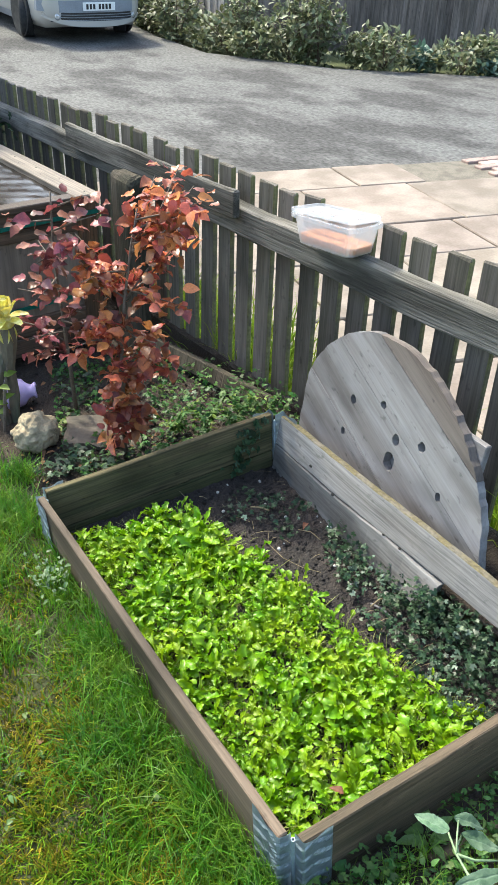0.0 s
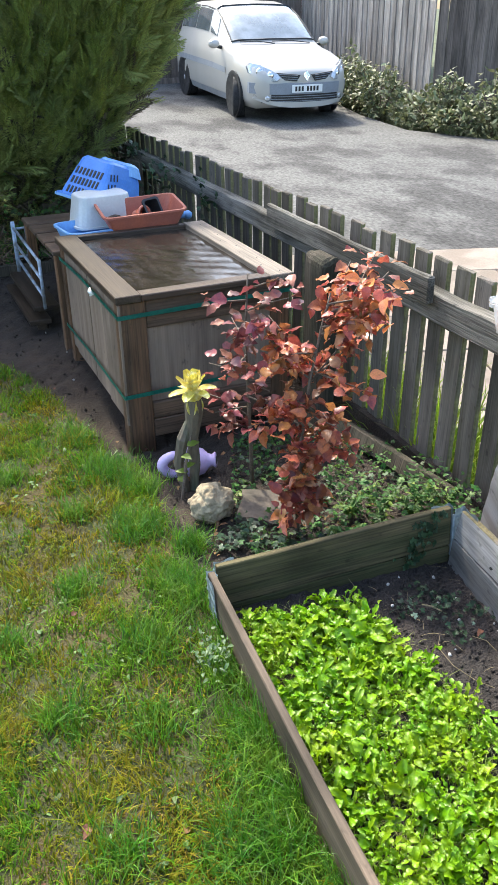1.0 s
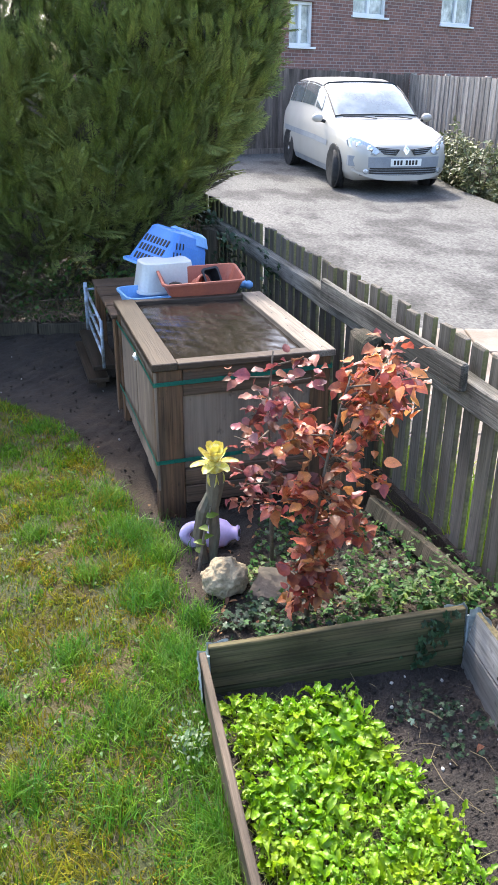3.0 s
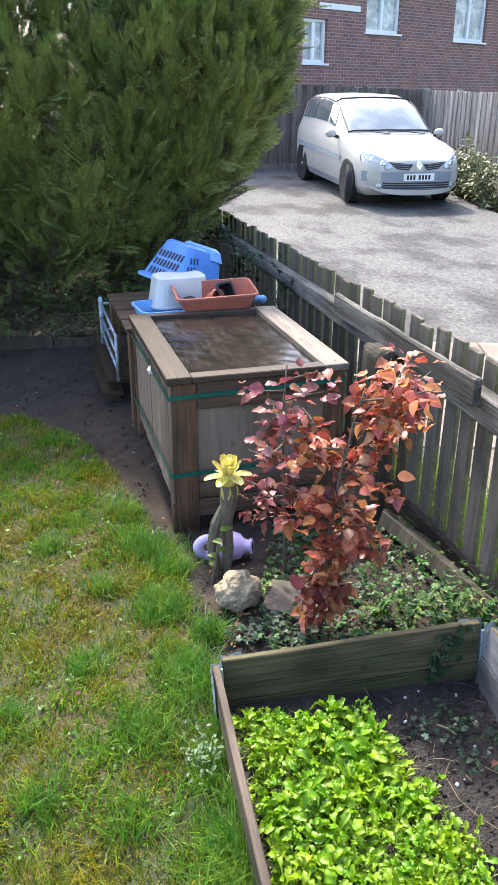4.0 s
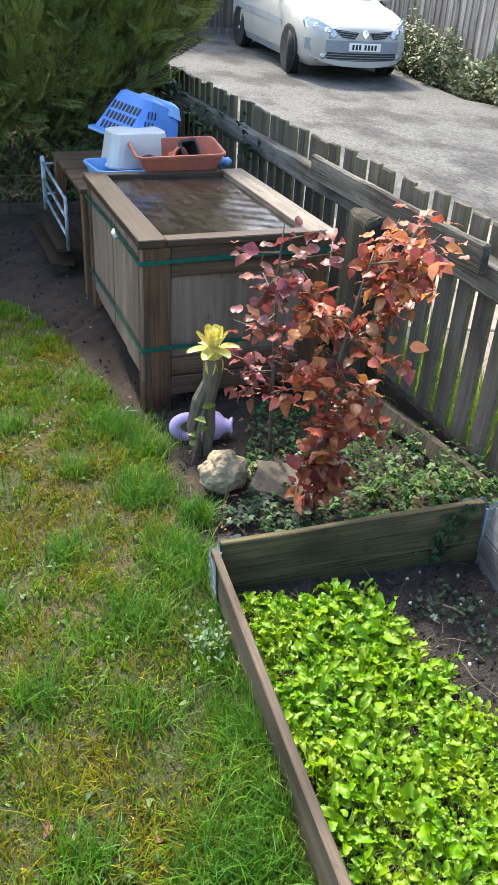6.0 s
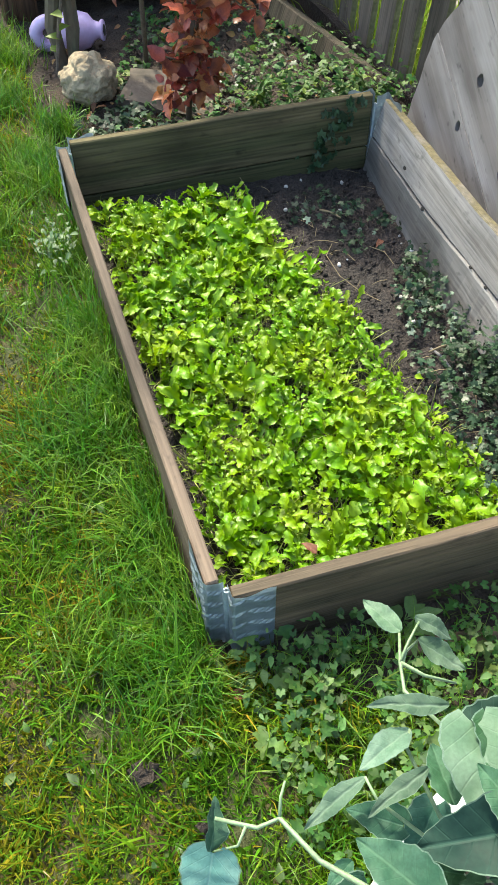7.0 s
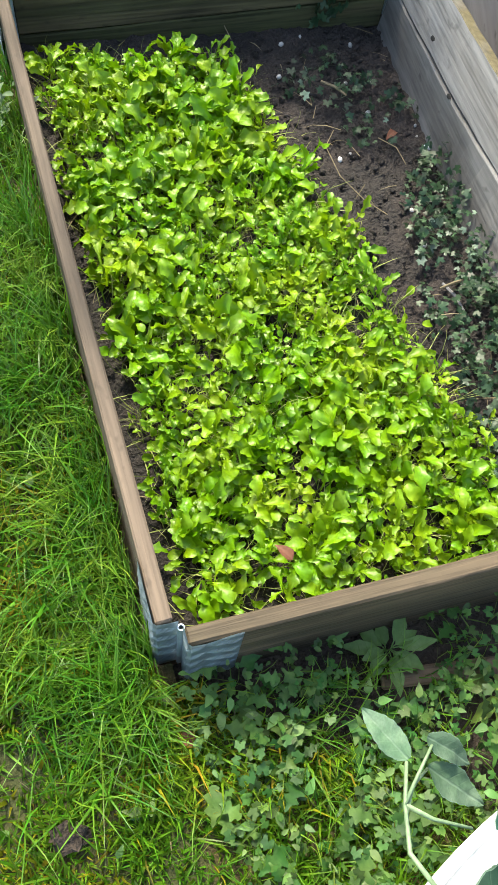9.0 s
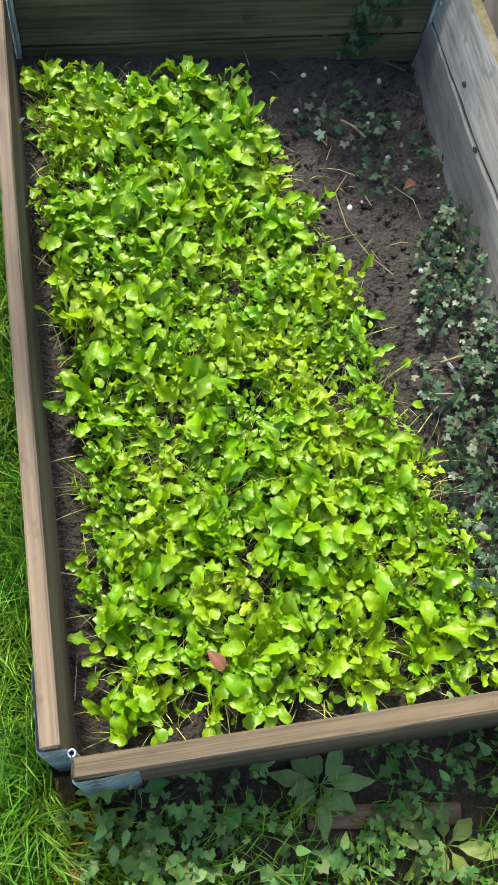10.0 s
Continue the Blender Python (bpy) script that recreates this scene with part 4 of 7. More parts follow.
grip = thing("plastic_scoop", CR @ pose(0.66, 0.22, 0.045, 0, 0, -20), "bright blue plastic scoop handle beside the tray", "scoop")
part("handle", tube([(-0.09, 0, 0.0), (-0.03, 0.0, 0.015), (0.03, 0, 0.02), (0.07, 0, 0.01)], [0.022, 0.026, 0.024, 0.012], 10), M["sky_blue"], grip, smooth=True)
part("knob", lathe([(0.01, -0.02), (0.022, -0.008), (0.022, 0.01), (0.008, 0.022)], 14), M["sky_blue"], grip, m=pose(0.065, 0, 0.012), smooth=True)

# metal rack beside the crate
rack = thing("metal_rack", HB @ pose(-0.02, 1.22, 0.0), "pale blue-grey tubular metal rack standing behind the hutch", "rack")
part("upright", tube([(-0.02, 0.76, 0.145), (-0.02, 0.76, 0.44)], 0.012, 10), M["steelblue"], rack, smooth=True)
part("upright", tube([(0.05, 0.76, 0.145), (0.05, 0.76, 0.41)], 0.009, 10), M["steelblue"], rack, smooth=True)
part("upright", tube([(-0.02, 0.06, 0.145), (-0.02, 0.06, 0.40)], 0.009, 10), M["steelblue"], rack, smooth=True)
for z in (0.41, 0.32, 0.23):
    part("bar", tube([(-0.02, 0.06, z - 0.02), (-0.02, 0.76, z)], 0.008, 8), M["steelblue"], rack, smooth=True)
for z in (0.40, 0.24):
    part("bar", tube([(-0.02, 0.76, z), (0.05, 0.76, z)], 0.007, 8), M["steelblue"], rack, smooth=True)
pal = thing("pallet_boards", HB @ pose(-0.075, 1.27, 0.0), "weathered boards on the soil behind the hutch", "boards")
for k in range(2):
    part("board", box((-0.05 + 0.03 * k, 0.02, 0.06 + 0.07 * k), (0.06 + 0.05 * k, 0.72, 0.085 + 0.07 * k), 0.003), M["hutch_y"], pal)
    part("block", box((0.0, 0.1 + 0.4 * k, 0.0 if k == 0 else 0.086), (0.05, 0.2 + 0.4 * k, 0.059 + 0.07 * k), 0.003), M["hutch_y"], pal)


# ---- beyond the fence: paving, driveway edge, fences, house, car ----
PAVE_YAW = -13.0
pave = thing("patio_paving", pose(2.87, 4.79, DRIVE_Z, 0, 0, PAVE_YAW), "cream stone paving slabs beside the driveway", "paving", kind="structure")
part("joint_bed", box((-2.4, -6.5, -0.05), (2.6, -0.0, 0.012)), M["joint"], pave)
rs = random.Random(11)
slab_kinds = {}
y = -0.02
row = 0
while y > -6.4:
    dep = (0.55, 0.85, 0.55, 0.7)[row % 4]
    x = -2.35 + (0.35 if row % 2 else 0.0)
    while x < 1.25:
        wid = (0.85, 0.55, 1.1, 0.7)[(row * 3 + int(x * 7)) % 4]
        key = (round(wid, 2), round(dep, 2))
        if key not in slab_kinds:
            slab_kinds[key] = finish(box((0, -dep, 0.0), (wid, 0, 0.03), 0.006), M["slab"])
        part("slab", slab_kinds[key], None, pave, m=pose(x, y, rs.uniform(0.0, 0.003), rs.uniform(-0.25, 0.25), rs.uniform(-0.25, 0.25), 0))
        x += wid + 0.014
    y -= dep + 0.014
    row += 1
bk = finish(box((0, 0, 0), (0.196, 0.096, 0.032), 0.006), M["block"])
for r in range(12):
    for c in range(20):
        part("paving_block", bk, None, pave, m=pose(1.95 + c * 0.2 + (0.1 if r % 2 else 0), -0.12 - r * 0.1 + 0.14 * c * 0.2, rs.uniform(0, 0.004), 0, 0, 8))


def board_fence(name, a, b, base0, base1, top0, top1, mat, label, wid=0.11):
    """A close-boarded fence from a to b, its boards overlapping, with posts and a gravel board."""
    L = math.hypot(b[0] - a[0], b[1] - a[1])
    yaw = math.degrees(math.atan2(b[1] - a[1], b[0] - a[0]))
    t = thing(name, pose(a[0], a[1], base0, 0, 0, yaw), label, "fence")
    n = int(L / wid)
    r = random.Random(int(L * 100))
    kinds = []
    for k in range(3):
        kinds.append(finish(box((0, 0, 0), (wid + 0.012, 0.014 + 0.004 * k, 1.0), 0.002), mat))
    for k in range(n):
        u = k / max(1, n - 1)
        zb = (base1 - base0) * u
        h = (top0 + (top1 - top0) * u) - (base0 + zb)
        part("board", kinds[k % 3], None, t, m=pose(k * wid, (k % 2) * 0.012, zb, 0, r.uniform(-0.4, 0.4), 0) @ Matrix.Diagonal((1, 1, h + r.uniform(-0.012, 0.012), 1)))
    for k in range(int(L / 1.8) + 1):
        u = k * 1.8 / L
        part("post", box((-0.05, 0.03, 0), (0.05, 0.13, 1), 0.008), mat, t, m=pose(min(k * 1.8, L), 0, (base1 - base0) * u) @ Matrix.Diagonal((1, 1, (top0 + (top1 - top0) * u) - base0 - (base1 - base0) * u + 0.03, 1)))
    bm = box((0, -0.012, 0.0), (L, 0.03, 0.14), 0.004)
    part("gravel_board", bm, mat, t, m=Matrix.Rotation(-math.atan2(base1 - base0, L), 4, "Y"))
    return t


# the fence facing the sun gets the paler colour, the others the shade colour
board_fence("board_fence", (1.6, 16.95), (6.95, 17.75), 0.0, 0.0, 1.78, 1.62, M["panel_shaded"], "tall close-boarded timber fence behind the car, coloured as in shade")
board_fence("board_fence", (6.97, 17.72), (6.97, 12.0), 0.0, -0.27, 1.62, 1.5, M["panel"], "tall silver close-boarded timber fence, coloured as in sun")
board_fence("board_fence", (7.0, 11.95), (11.2, 7.6), -0.28, -0.3, 1.5, 1.5, M["panel_shaded"], "tall close-boarded timber fence, coloured as in shade")

# house
hyaw = 30.0
house = thing("house", pose(6.46, 20.9, -0.1, 0, 0, hyaw), "red brick house with white framed windows", "house")


def house_wall():
    """The wall facing the driveway, with openings cut through it."""
    x0, x1, z0, z1 = -4.0, 9.0, 0.0, 5.6
    cuts = [(-2.0, -1.2, 2.32, 3.28), (0.16, 1.46, 3.07, 4.3), (3.75, 5.22, 3.02, 4.3)]
    xs = sorted({x0, x1, *[c[0] for c in cuts], *[c[1] for c in cuts]})
    zs = sorted({z0, z1, *[c[2] for c in cuts], *[c[3] for c in cuts]})
    bm = bmesh.new()
    for a, b in zip(xs, xs[1:]):
        for c, d in zip(zs, zs[1:]):
            mx, mz = (a + b) / 2, (c + d) / 2
            if any(q[0] < mx < q[1] and q[2] < mz < q[3] for q in cuts):
                continue
            box((a, 0, c), (b, 0.28, d), 0, bm)
    bmesh.ops.remove_doubles(bm, verts=bm.verts, dist=0.0005)
    return bm, cuts


bm, cuts = house_wall()
part("wall", bm, M["brick"], house, "red brick wall")
part("wall", box((-4.0, 0.281, 0), (-3.72, 7, 5.6)), M["brick"], house)
part("wall", box((8.72, 0.281, 0), (9.0, 7, 5.6)), M["brick"], house)
part("wall", box((-3.7, 6.7, 0), (8.7, 7, 5.6)), M["brick"], house)
part("upper_floor", box((-3.7, 0.3, 5.3), (8.7, 6.7, 5.5)), M["white"], house)
bm = bmesh.new()
pr = [(-0.4, 5.55), (3.5, 8.0), (7.4, 5.55), (7.4, 5.4), (3.5, 7.85), (-0.4, 5.4)]
bm = loft([[(-4.2, y, z) for y, z in pr], [(9.3, y, z) for y, z in pr]])
part("roof", bm, M["roof"], house)
for i, (a, b, c, d) in enumerate(cuts):
    w = part("window", box((a + 0.07, 0.13, c + 0.07), (b - 0.07, 0.14, d - 0.07)), M["pane"], house, "double window with net curtains")
    for lo, hi in (((a + 0.002, 0.07, c + 0.002), (b - 0.002, 0.15, c + 0.075)), ((a + 0.002, 0.07, d - 0.075), (b - 0.002, 0.15, d - 0.002)), ((a + 0.002, 0.07, c + 0.077), (a + 0.075, 0.15, d - 0.077)),
                   ((b - 0.075, 0.07, c + 0.077), (b - 0.002, 0.15, d - 0.077)), (((a + b) / 2 - 0.05, 0.07, c + 0.077), ((a + b) / 2 + 0.05, 0.15, d - 0.077))):
        part("frame", box(lo, hi, 0.006), M["white"], w, "white plastic window frame")
    part("sill", box((a - 0.05, -0.06, c - 0.05), (b + 0.05, 0.07, c - 0.003), 0.006), M["white"], w, "white sill")
    bm = bmesh.new()
    n = 24
    v0 = [bm.verts.new((a + 0.08 + (b - a - 0.16) * k / n, 0.19 + 0.012 * math.sin(k * 2.1), c + 0.08)) for k in range(n + 1)]
    v1 = [bm.verts.new((v.co.x, v.co.y, d - 0.08)) for v in v0]
    for k in range(n):
        bm.faces.new((v0[k], v0[k + 1], v1[k + 1], v1[k]))
    part("net_curtain", bm, M["curtain"], w, smooth=True)
part("lintel_band", box((-1.5, -0.03, 3.49), (-0.09, -0.002, 3.62), 0.004), M["white"], house, "white fascia strip")


# ---- parked car ----
def car():
    t = thing("parked_car", pose(4.74, 13.0, -0.165, -2.6, 0, 182.5), "champagne silver compact people carrier parked on the tarmac", "car")
    # stations from nose (+y) to tail (-y): y, half width, bonnet or roof height, cabin share
    st = [(0.86, 0.50, 0.62, 0), (0.84, 0.62, 0.70, 0), (0.76, 0.74, 0.76, 0), (0.6, 0.815, 0.83, 0), (0.35, 0.86, 0.90, 0), (0.0, 0.885, 0.96, 0), (-0.25, 0.895, 1.00, 0.0), (-0.42, 0.9, 1.06, 0.05),
          (-0.75, 0.905, 1.28, 0.5), (-1.05, 0.905, 1.46, 0.9), (-1.35, 0.905, 1.575, 1), (-1.8, 0.905, 1.615, 1), (-2.4, 0.9, 1.605, 1), (-2.9, 0.885, 1.56, 1), (-3.15, 0.86, 1.48, 1), (-3.3, 0.83, 1.25, 0.75), (-3.38, 0.79, 0.95, 0.3), (-3.4, 0.72, 0.7, 0)]

    def section(s):
        s = min(max(s, 0), len(st) - 1)
        i = min(int(s), len(st) - 2)
        f = s - i
        y, w, top, c = [st[i][k] * (1 - f) + st[i + 1][k] * f for k in range(4)]
        lowz = 0.2 + (0.06 if y > 0.6 else 0)
        belt = 0.98 - 0.05 * max(0, min(1, (y + 1.0)))
        tb = min(top, belt)
        pts = [(w * 0.90, lowz), (w * 0.985, lowz + 0.14), (w, 0.55 * tb + 0.08), (w * 0.985, tb - 0.14), (w * 0.965, tb - 0.04)]
        ex = top - tb
        if ex > 0.02:
            pts += [(w * (0.945 - 0.02 * c), tb + 0.02 * c + 0.05 * ex), (w * (0.90 - 0.04 * c), tb + 0.45 * ex), (w * (0.80 - 0.02 * c), tb + 0.85 * ex), (w * 0.66, tb + 0.965 * ex), (w * 0.3, top - 0.005), (0, top)]
        else:
            pts += [(w * 0.93, tb - 0.025), (w * 0.87, tb - 0.008), (w * 0.78, tb), (w * 0.6, tb + 0.008), (w * 0.3, tb + 0.018), (0, tb + 0.022)]
        return y, pts

    def surf(s, u, out=0.0):
        y, pts = section(s)
        side = 1 if u >= 0 else -1
        a = min(abs(u), 10 - 1e-6)
        i = int(a)
        f = a - i
        x = pts[i][0] * (1 - f) + pts[i + 1][0] * f
        z = pts[i][1] * (1 - f) + pts[i + 1][1] * f
        return Vector((side * x, y, z)) + Vector((side * out * (1 if a < 8 else 0.3), out if s < 7 else 0, out if a > 5 else 0))

    def patch(s0, s1, u0, u1, out, ns=6, nu=6, skew=0.0):
        bm = bmesh.new()
        g = [[bm.verts.new(surf(s0 + (s1 - s0) * i / ns + skew * j / nu, u0 + (u1 - u0) * j / nu, out)) for j in range(nu + 1)] for i in range(ns + 1)]
        for i in range(ns):
            for j in range(nu):
                bm.faces.new((g[i][j], g[i + 1][j], g[i + 1][j + 1], g[i][j + 1]))
        return bm

    secs = []
    for k in range(0, (len(st) - 1) * 2 + 1):
        y, p = section(k / 2)
        secs.append([(x, y, z) for x, z in p] + [(-x, y, z) for x, z in p[-2::-1]])
    bm = loft(secs, close=True)
    part("body", bm, M["car"], t, smooth=True)
    # screens and windows
    bm = bmesh.new()
    g = []
    for i in range(9):
        f = i / 8
        g.append([bm.verts.new(surf(7.15 + 2.75 * f, math.copysign(10 - abs(v) * (3.1 - 0.4 * f), v if v else 1), 0.008)) for v in [k / 10 for k in range(-10, 11)]])
    for i in range(8):
        for j in range(20):
            bm.faces.new((g[i][j], g[i][j + 1], g[i + 1][j + 1], g[i + 1][j]))
    part("windscreen", bm, M["car_glass"], t, "windscreen with sky reflections put into its colour", smooth=True)
    # dark seal round the windscreen
    edge = [surf(7.15 + 2.75 * f, math.copysign(10 - abs(v) * (3.1 - 0.4 * f), v if v else 1), 0.012) for f, v in [(0, k / 10) for k in range(-10, 11)] + [(k / 8, 1) for k in range(1, 9)] + [(1, -k / 10) for k in range(-9, 11)] + [(1 - k / 8, -1) for k in range(1, 8)]]
    part("windscreen_seal", tube([tuple(q) for q in edge] + [tuple(edge[0])], 0.013, 6), M["black"], t, "black rubber seal")
    for sd in (1, -1):
        for s0, s1, sk in ((8.75, 9.9, 0.35), (10.2, 11.55, 0.0), (11.65, 12.6, 0.0), (12.7, 13.6, -0.2)):
            part("side_window", patch(s0, s1, sd * 5.6, sd * 7.25, 0.008, 4, 4, sk), M["car_glass"], t, smooth=True)
        part("door_moulding", patch(6.6, 13.4, sd * 2.15, sd * 2.55, 0.016, 12, 2), M["car_trim"], t, "grey rubbing strip")
        part("sill_trim", patch(5.2, 13.8, sd * 0.0, sd * 0.8, 0.008, 12, 2), M["car_trim"], t)
        # mirror
        bm = bmesh.new()
        bmesh.ops.create_uvsphere(bm, u_segments=14, v_segments=9, radius=1)
        bm.transform(pose(sd * 1.0, -0.62, 1.04) @ Matrix.Diagonal((0.10, 0.075, 0.07, 1)))
        mir = part("door_mirror", bm, M["car"], t, smooth=True)
        part("mirror_arm", tube([(sd * 0.86, -0.62, 0.98), (sd * 0.95, -0.62, 1.01)], 0.03, 8), M["black"], mir)
        # headlight: a swept lens on the wing
        out = [(0.43, 0.65), (0.47, 0.72), (0.58, 0.79), (0.70, 0.845), (0.79, 0.86), (0.835, 0.80), (0.825, 0.71), (0.74, 0.645), (0.6, 0.61), (0.48, 0.615)]
        nose = lambda x, z: 0.905 - 0.30 * (abs(x) / 0.8) ** 4 - 0.42 * max(0, z - 0.62)
        rings = []
        for sc, off in ((1.0, -0.06), (1.0, 0.012), (0.9, 0.024), (0.5, 0.032), (0.08, 0.034)):
            rings.append([(sd * (0.63 + (x - 0.63) * sc), nose(0.63 + (x - 0.63) * sc, 0.73 + (z - 0.73) * sc) + off, 0.73 + (z - 0.73) * sc) for x, z in out])
        lamp = part("headlight", loft(rings), M["lamp"], t, "clear swept-back headlight", smooth=False)
        for x, z in ((0.58, 0.70), (0.71, 0.745)):
            part("reflector", lathe([(0.05, 0), (0.055, 0.008), (0.03, 0.012), (0.015, 0.02)], 16), M["chrome"], lamp, m=Matrix.Translation((sd * x, nose(x, z) + 0.028, z)) @ Euler((radians(-80), 0, radians(-sd * 28))).to_matrix().to_4x4(), smooth=True)
        part("fog_light", lathe([(0.04, 0), (0.045, 0.008), (0.02, 0.014)], 14), M["lamp"], t, m=pose(sd * 0.62, 0.825, 0.37, -90, 0, -sd * 20), smooth=True)
        # grille halves
        pts = [(sd * 0.10, 0.70), (sd * 0.50, 0.735), (sd * 0.46, 0.635), (sd * 0.16, 0.61)]
        bm = loft([[(x, 0.90 - 0.28 * abs(x) ** 2, z) for x, z in pts], [(x, 0.78 - 0.28 * abs(x) ** 2, z) for x, z in pts]])
        part("grille", bm, M["black"], t, "black grille opening")
        for k in range(3):
            zz = 0.635 + k * 0.03
            part("grille_bar", tube([(sd * 0.15, 0.9, zz), (sd * 0.46, 0.845, zz + 0.02)], 0.004, 5), M["car_trim"], t)
    # bumper, intake, plate, badge, wipers

    def arc_bar(z0, z1, y_mid, x_max, bow, depth, n=14, lip=0.0):
        ss = []
        for k in range(n + 1):
            x = -x_max + 2 * x_max * k / n
            yy = y_mid - bow * (abs(x) / 0.8) ** 4
            zz = lip * (abs(x) / x_max) ** 3
            ss.append([(x, yy, z0 + zz), (x, yy, z1 + zz * 0.5), (x * 0.98, yy - depth, z1 + zz * 0.5), (x * 0.98, yy - depth, z0 + zz)])
        return loft(ss)
    part("bumper", arc_bar(0.43, 0.585, 0.935, 0.84, 0.29, 0.22, 20), M["car_trim"], t, "blue-grey bumper strip")
    part("bumper", arc_bar(0.235, 0.315, 0.93, 0.80, 0.28, 0.22, 20, lip=0.12), M["car"], t, "body-coloured lower bumper lip", smooth=False)
    part("intake", arc_bar(0.30, 0.43, 0.918, 0.70, 0.27, 0.18, 20), M["black"], t, "black lower air intake")
    for k in range(3):
        part("intake_bar", arc_bar(0.325 + k * 0.035, 0.333 + k * 0.035, 0.924, 0.64, 0.27, 0.02, 20), M["car_trim"], t)
    pl = part("number_plate", box((-0.26, 0.937, 0.455), (0.26, 0.95, 0.566), 0.003), M["plate"], t, "white number plate with dark bars")
    for k, w in ((-0.19, 0.045), (-0.135, 0.045), (-0.08, 0.045), (-0.025, 0.045), (0.065, 0.045), (0.12, 0.045), (0.175, 0.045)):
        part("bar", box((k, 0.9505, 0.475), (k + w - 0.01, 0.953, 0.545)), M["black"], pl)
    bm = bmesh.new()
    q = [(0, 0.075), (0.055, 0), (0, -0.075), (-0.055, 0)]
    bm = loft([[(x, 0.0, z) for x, z in q], [(x * 0.95, 0.02, z * 0.95) for x, z in q], [(x * 0.55, 0.022, z * 0.55) for x, z in q], [(x * 0.5, 0.006, z * 0.5) for x, z in q]])
    part("badge", bm, M["chrome"], t, "chrome diamond badge", m=pose(0, 0.895, 0.685, 12, 0, 0))
    for x0, x1 in ((-0.62, 0.05), (0.02, 0.62)):
        part("wiper", tube([(x0, -0.36, 1.045), ((x0 + x1) / 2, -0.40, 1.08), (x1, -0.40, 1.075)], 0.008, 6), M["black"], t)
    # wheels
    for sx, wy, steer in ((1, 0.0, -22), (-1, 0.0, -22), (1, -2.685, 0), (-1, -2.685, 0)):
        bm = lathe([(0.345, -0.04), (0.35, 0.008), (0.32, 0.012), (0.1, 0.0)], 28)
        part("wheel_arch", bm, M["black"], t, "dark wheel arch", m=pose(sx * 0.884, wy, 0.35, 0, sx * 90, 0))
        w = part("wheel", lathe([(0.2, -0.09), (0.29, -0.1), (0.315, -0.08), (0.315, 0.07), (0.29, 0.095), (0.215, 0.085), (0.2, 0.05)], 32), M["tyre"], t, "road wheel with grey rim", m=pose(sx * 0.79, wy, 0.315, 0, 0, steer) @ pose(0, 0, 0, 0, sx * 90, 0), smooth=True)
        part("rim", lathe([(0.21, 0.04), (0.212, 0.082), (0.19, 0.085), (0.18, 0.05), (0.03, 0.06), (0.02, 0.09)], 28), M["chrome"], w, smooth=True)
        for k in range(8):
            part("spoke", box((0.03, -0.016, 0.05), (0.195, 0.016, 0.082), 0.004), M["lamp"], w, m=pose(0, 0, 0, 0, 0, 45 * k))
        part("hub", lathe([(0.045, 0.05), (0.045, 0.092), (0.02, 0.1)], 14), M["lamp"], w, smooth=True)
    return t


car()


# ---- plants ----
def leaf_grid(length, width, na=5, nc=2, droop=0.2, fold=0.18, wave=0.0, shape="ovate", lobes=0.0, pw=1.0):
    """Points and faces of one leaf along +y, its base at the origin."""
    vs, fs = [], []
    for i in range(na + 1):
        u = i / na
        if shape == "ovate":
            w = math.sin(math.pi * min(1, u * 0.97 + 0.03) ** 0.75) ** 0.8
        elif shape == "heart":
            w = math.sin(math.pi * min(1, u + 0.004) ** 0.52) ** 0.85 if u < 1 else 0.0
        elif shape == "spoon":
            w = 0.12 + 0.95 * math.sin(math.pi * max(0, (u - 0.22) / 0.78) ** 0.85) if u > 0.22 else 0.1
        else:
            w = math.sin(math.pi * u) ** 0.6
        if i in (0,):
            w = max(w * 0.3, 0.06)
        if i == na:
            w = 0.04
        w *= 1 + lobes * math.cos(u * 19)
        for j in range(-nc, nc + 1):
            c = j / nc
            x = c * w * width / 2
            back = -0.16 * length * abs(c) ** 1.5 * (1 - u) ** 2 if shape == "heart" else 0
            z = -droop * length * u * u + fold * abs(c) * w * width + wave * width * math.sin(u * 14 + c * 3) * abs(c)
            vs.append((x, u * length + back, z))
    k = 2 * nc + 1
    for i in range(na):
        for j in range(k - 1):
            a = i * k + j
            fs.append((a, a + 1, a + k + 1, a + k))
    return vs, fs


def star_leaf(r, lobes=5, depth=0.32):
    """A lobed ivy-like leaf lying in the xy plane, its stalk at the origin."""
    vs = [(0, r * 0.35, 0.0)]
    n = lobes * 2
    for k in range(n + 1):
        a = radians(-60 + 300 * k / n)
        rr = r * (0.62 if k % 2 else 0.62 * (1 - depth)) * (1.2 if k == lobes else 1)
        vs.append((rr * math.cos(a), r * 0.35 + rr * math.sin(a), -0.12 * r * (k % 2)))
    fs = [(0, k + 1, k + 2) for k in range(n)]
    return vs, fs


def scatter(n, x0, x1, y0, y1, keep):
    x, y = rng.uniform(x0, x1, n), rng.uniform(y0, y1, n)
    ok = keep(x, y)
    return x[ok], y[ok]


def stuff(name, me, label, category, m=None):
    return tagged(new(name, me), label, category, kind="stuff")


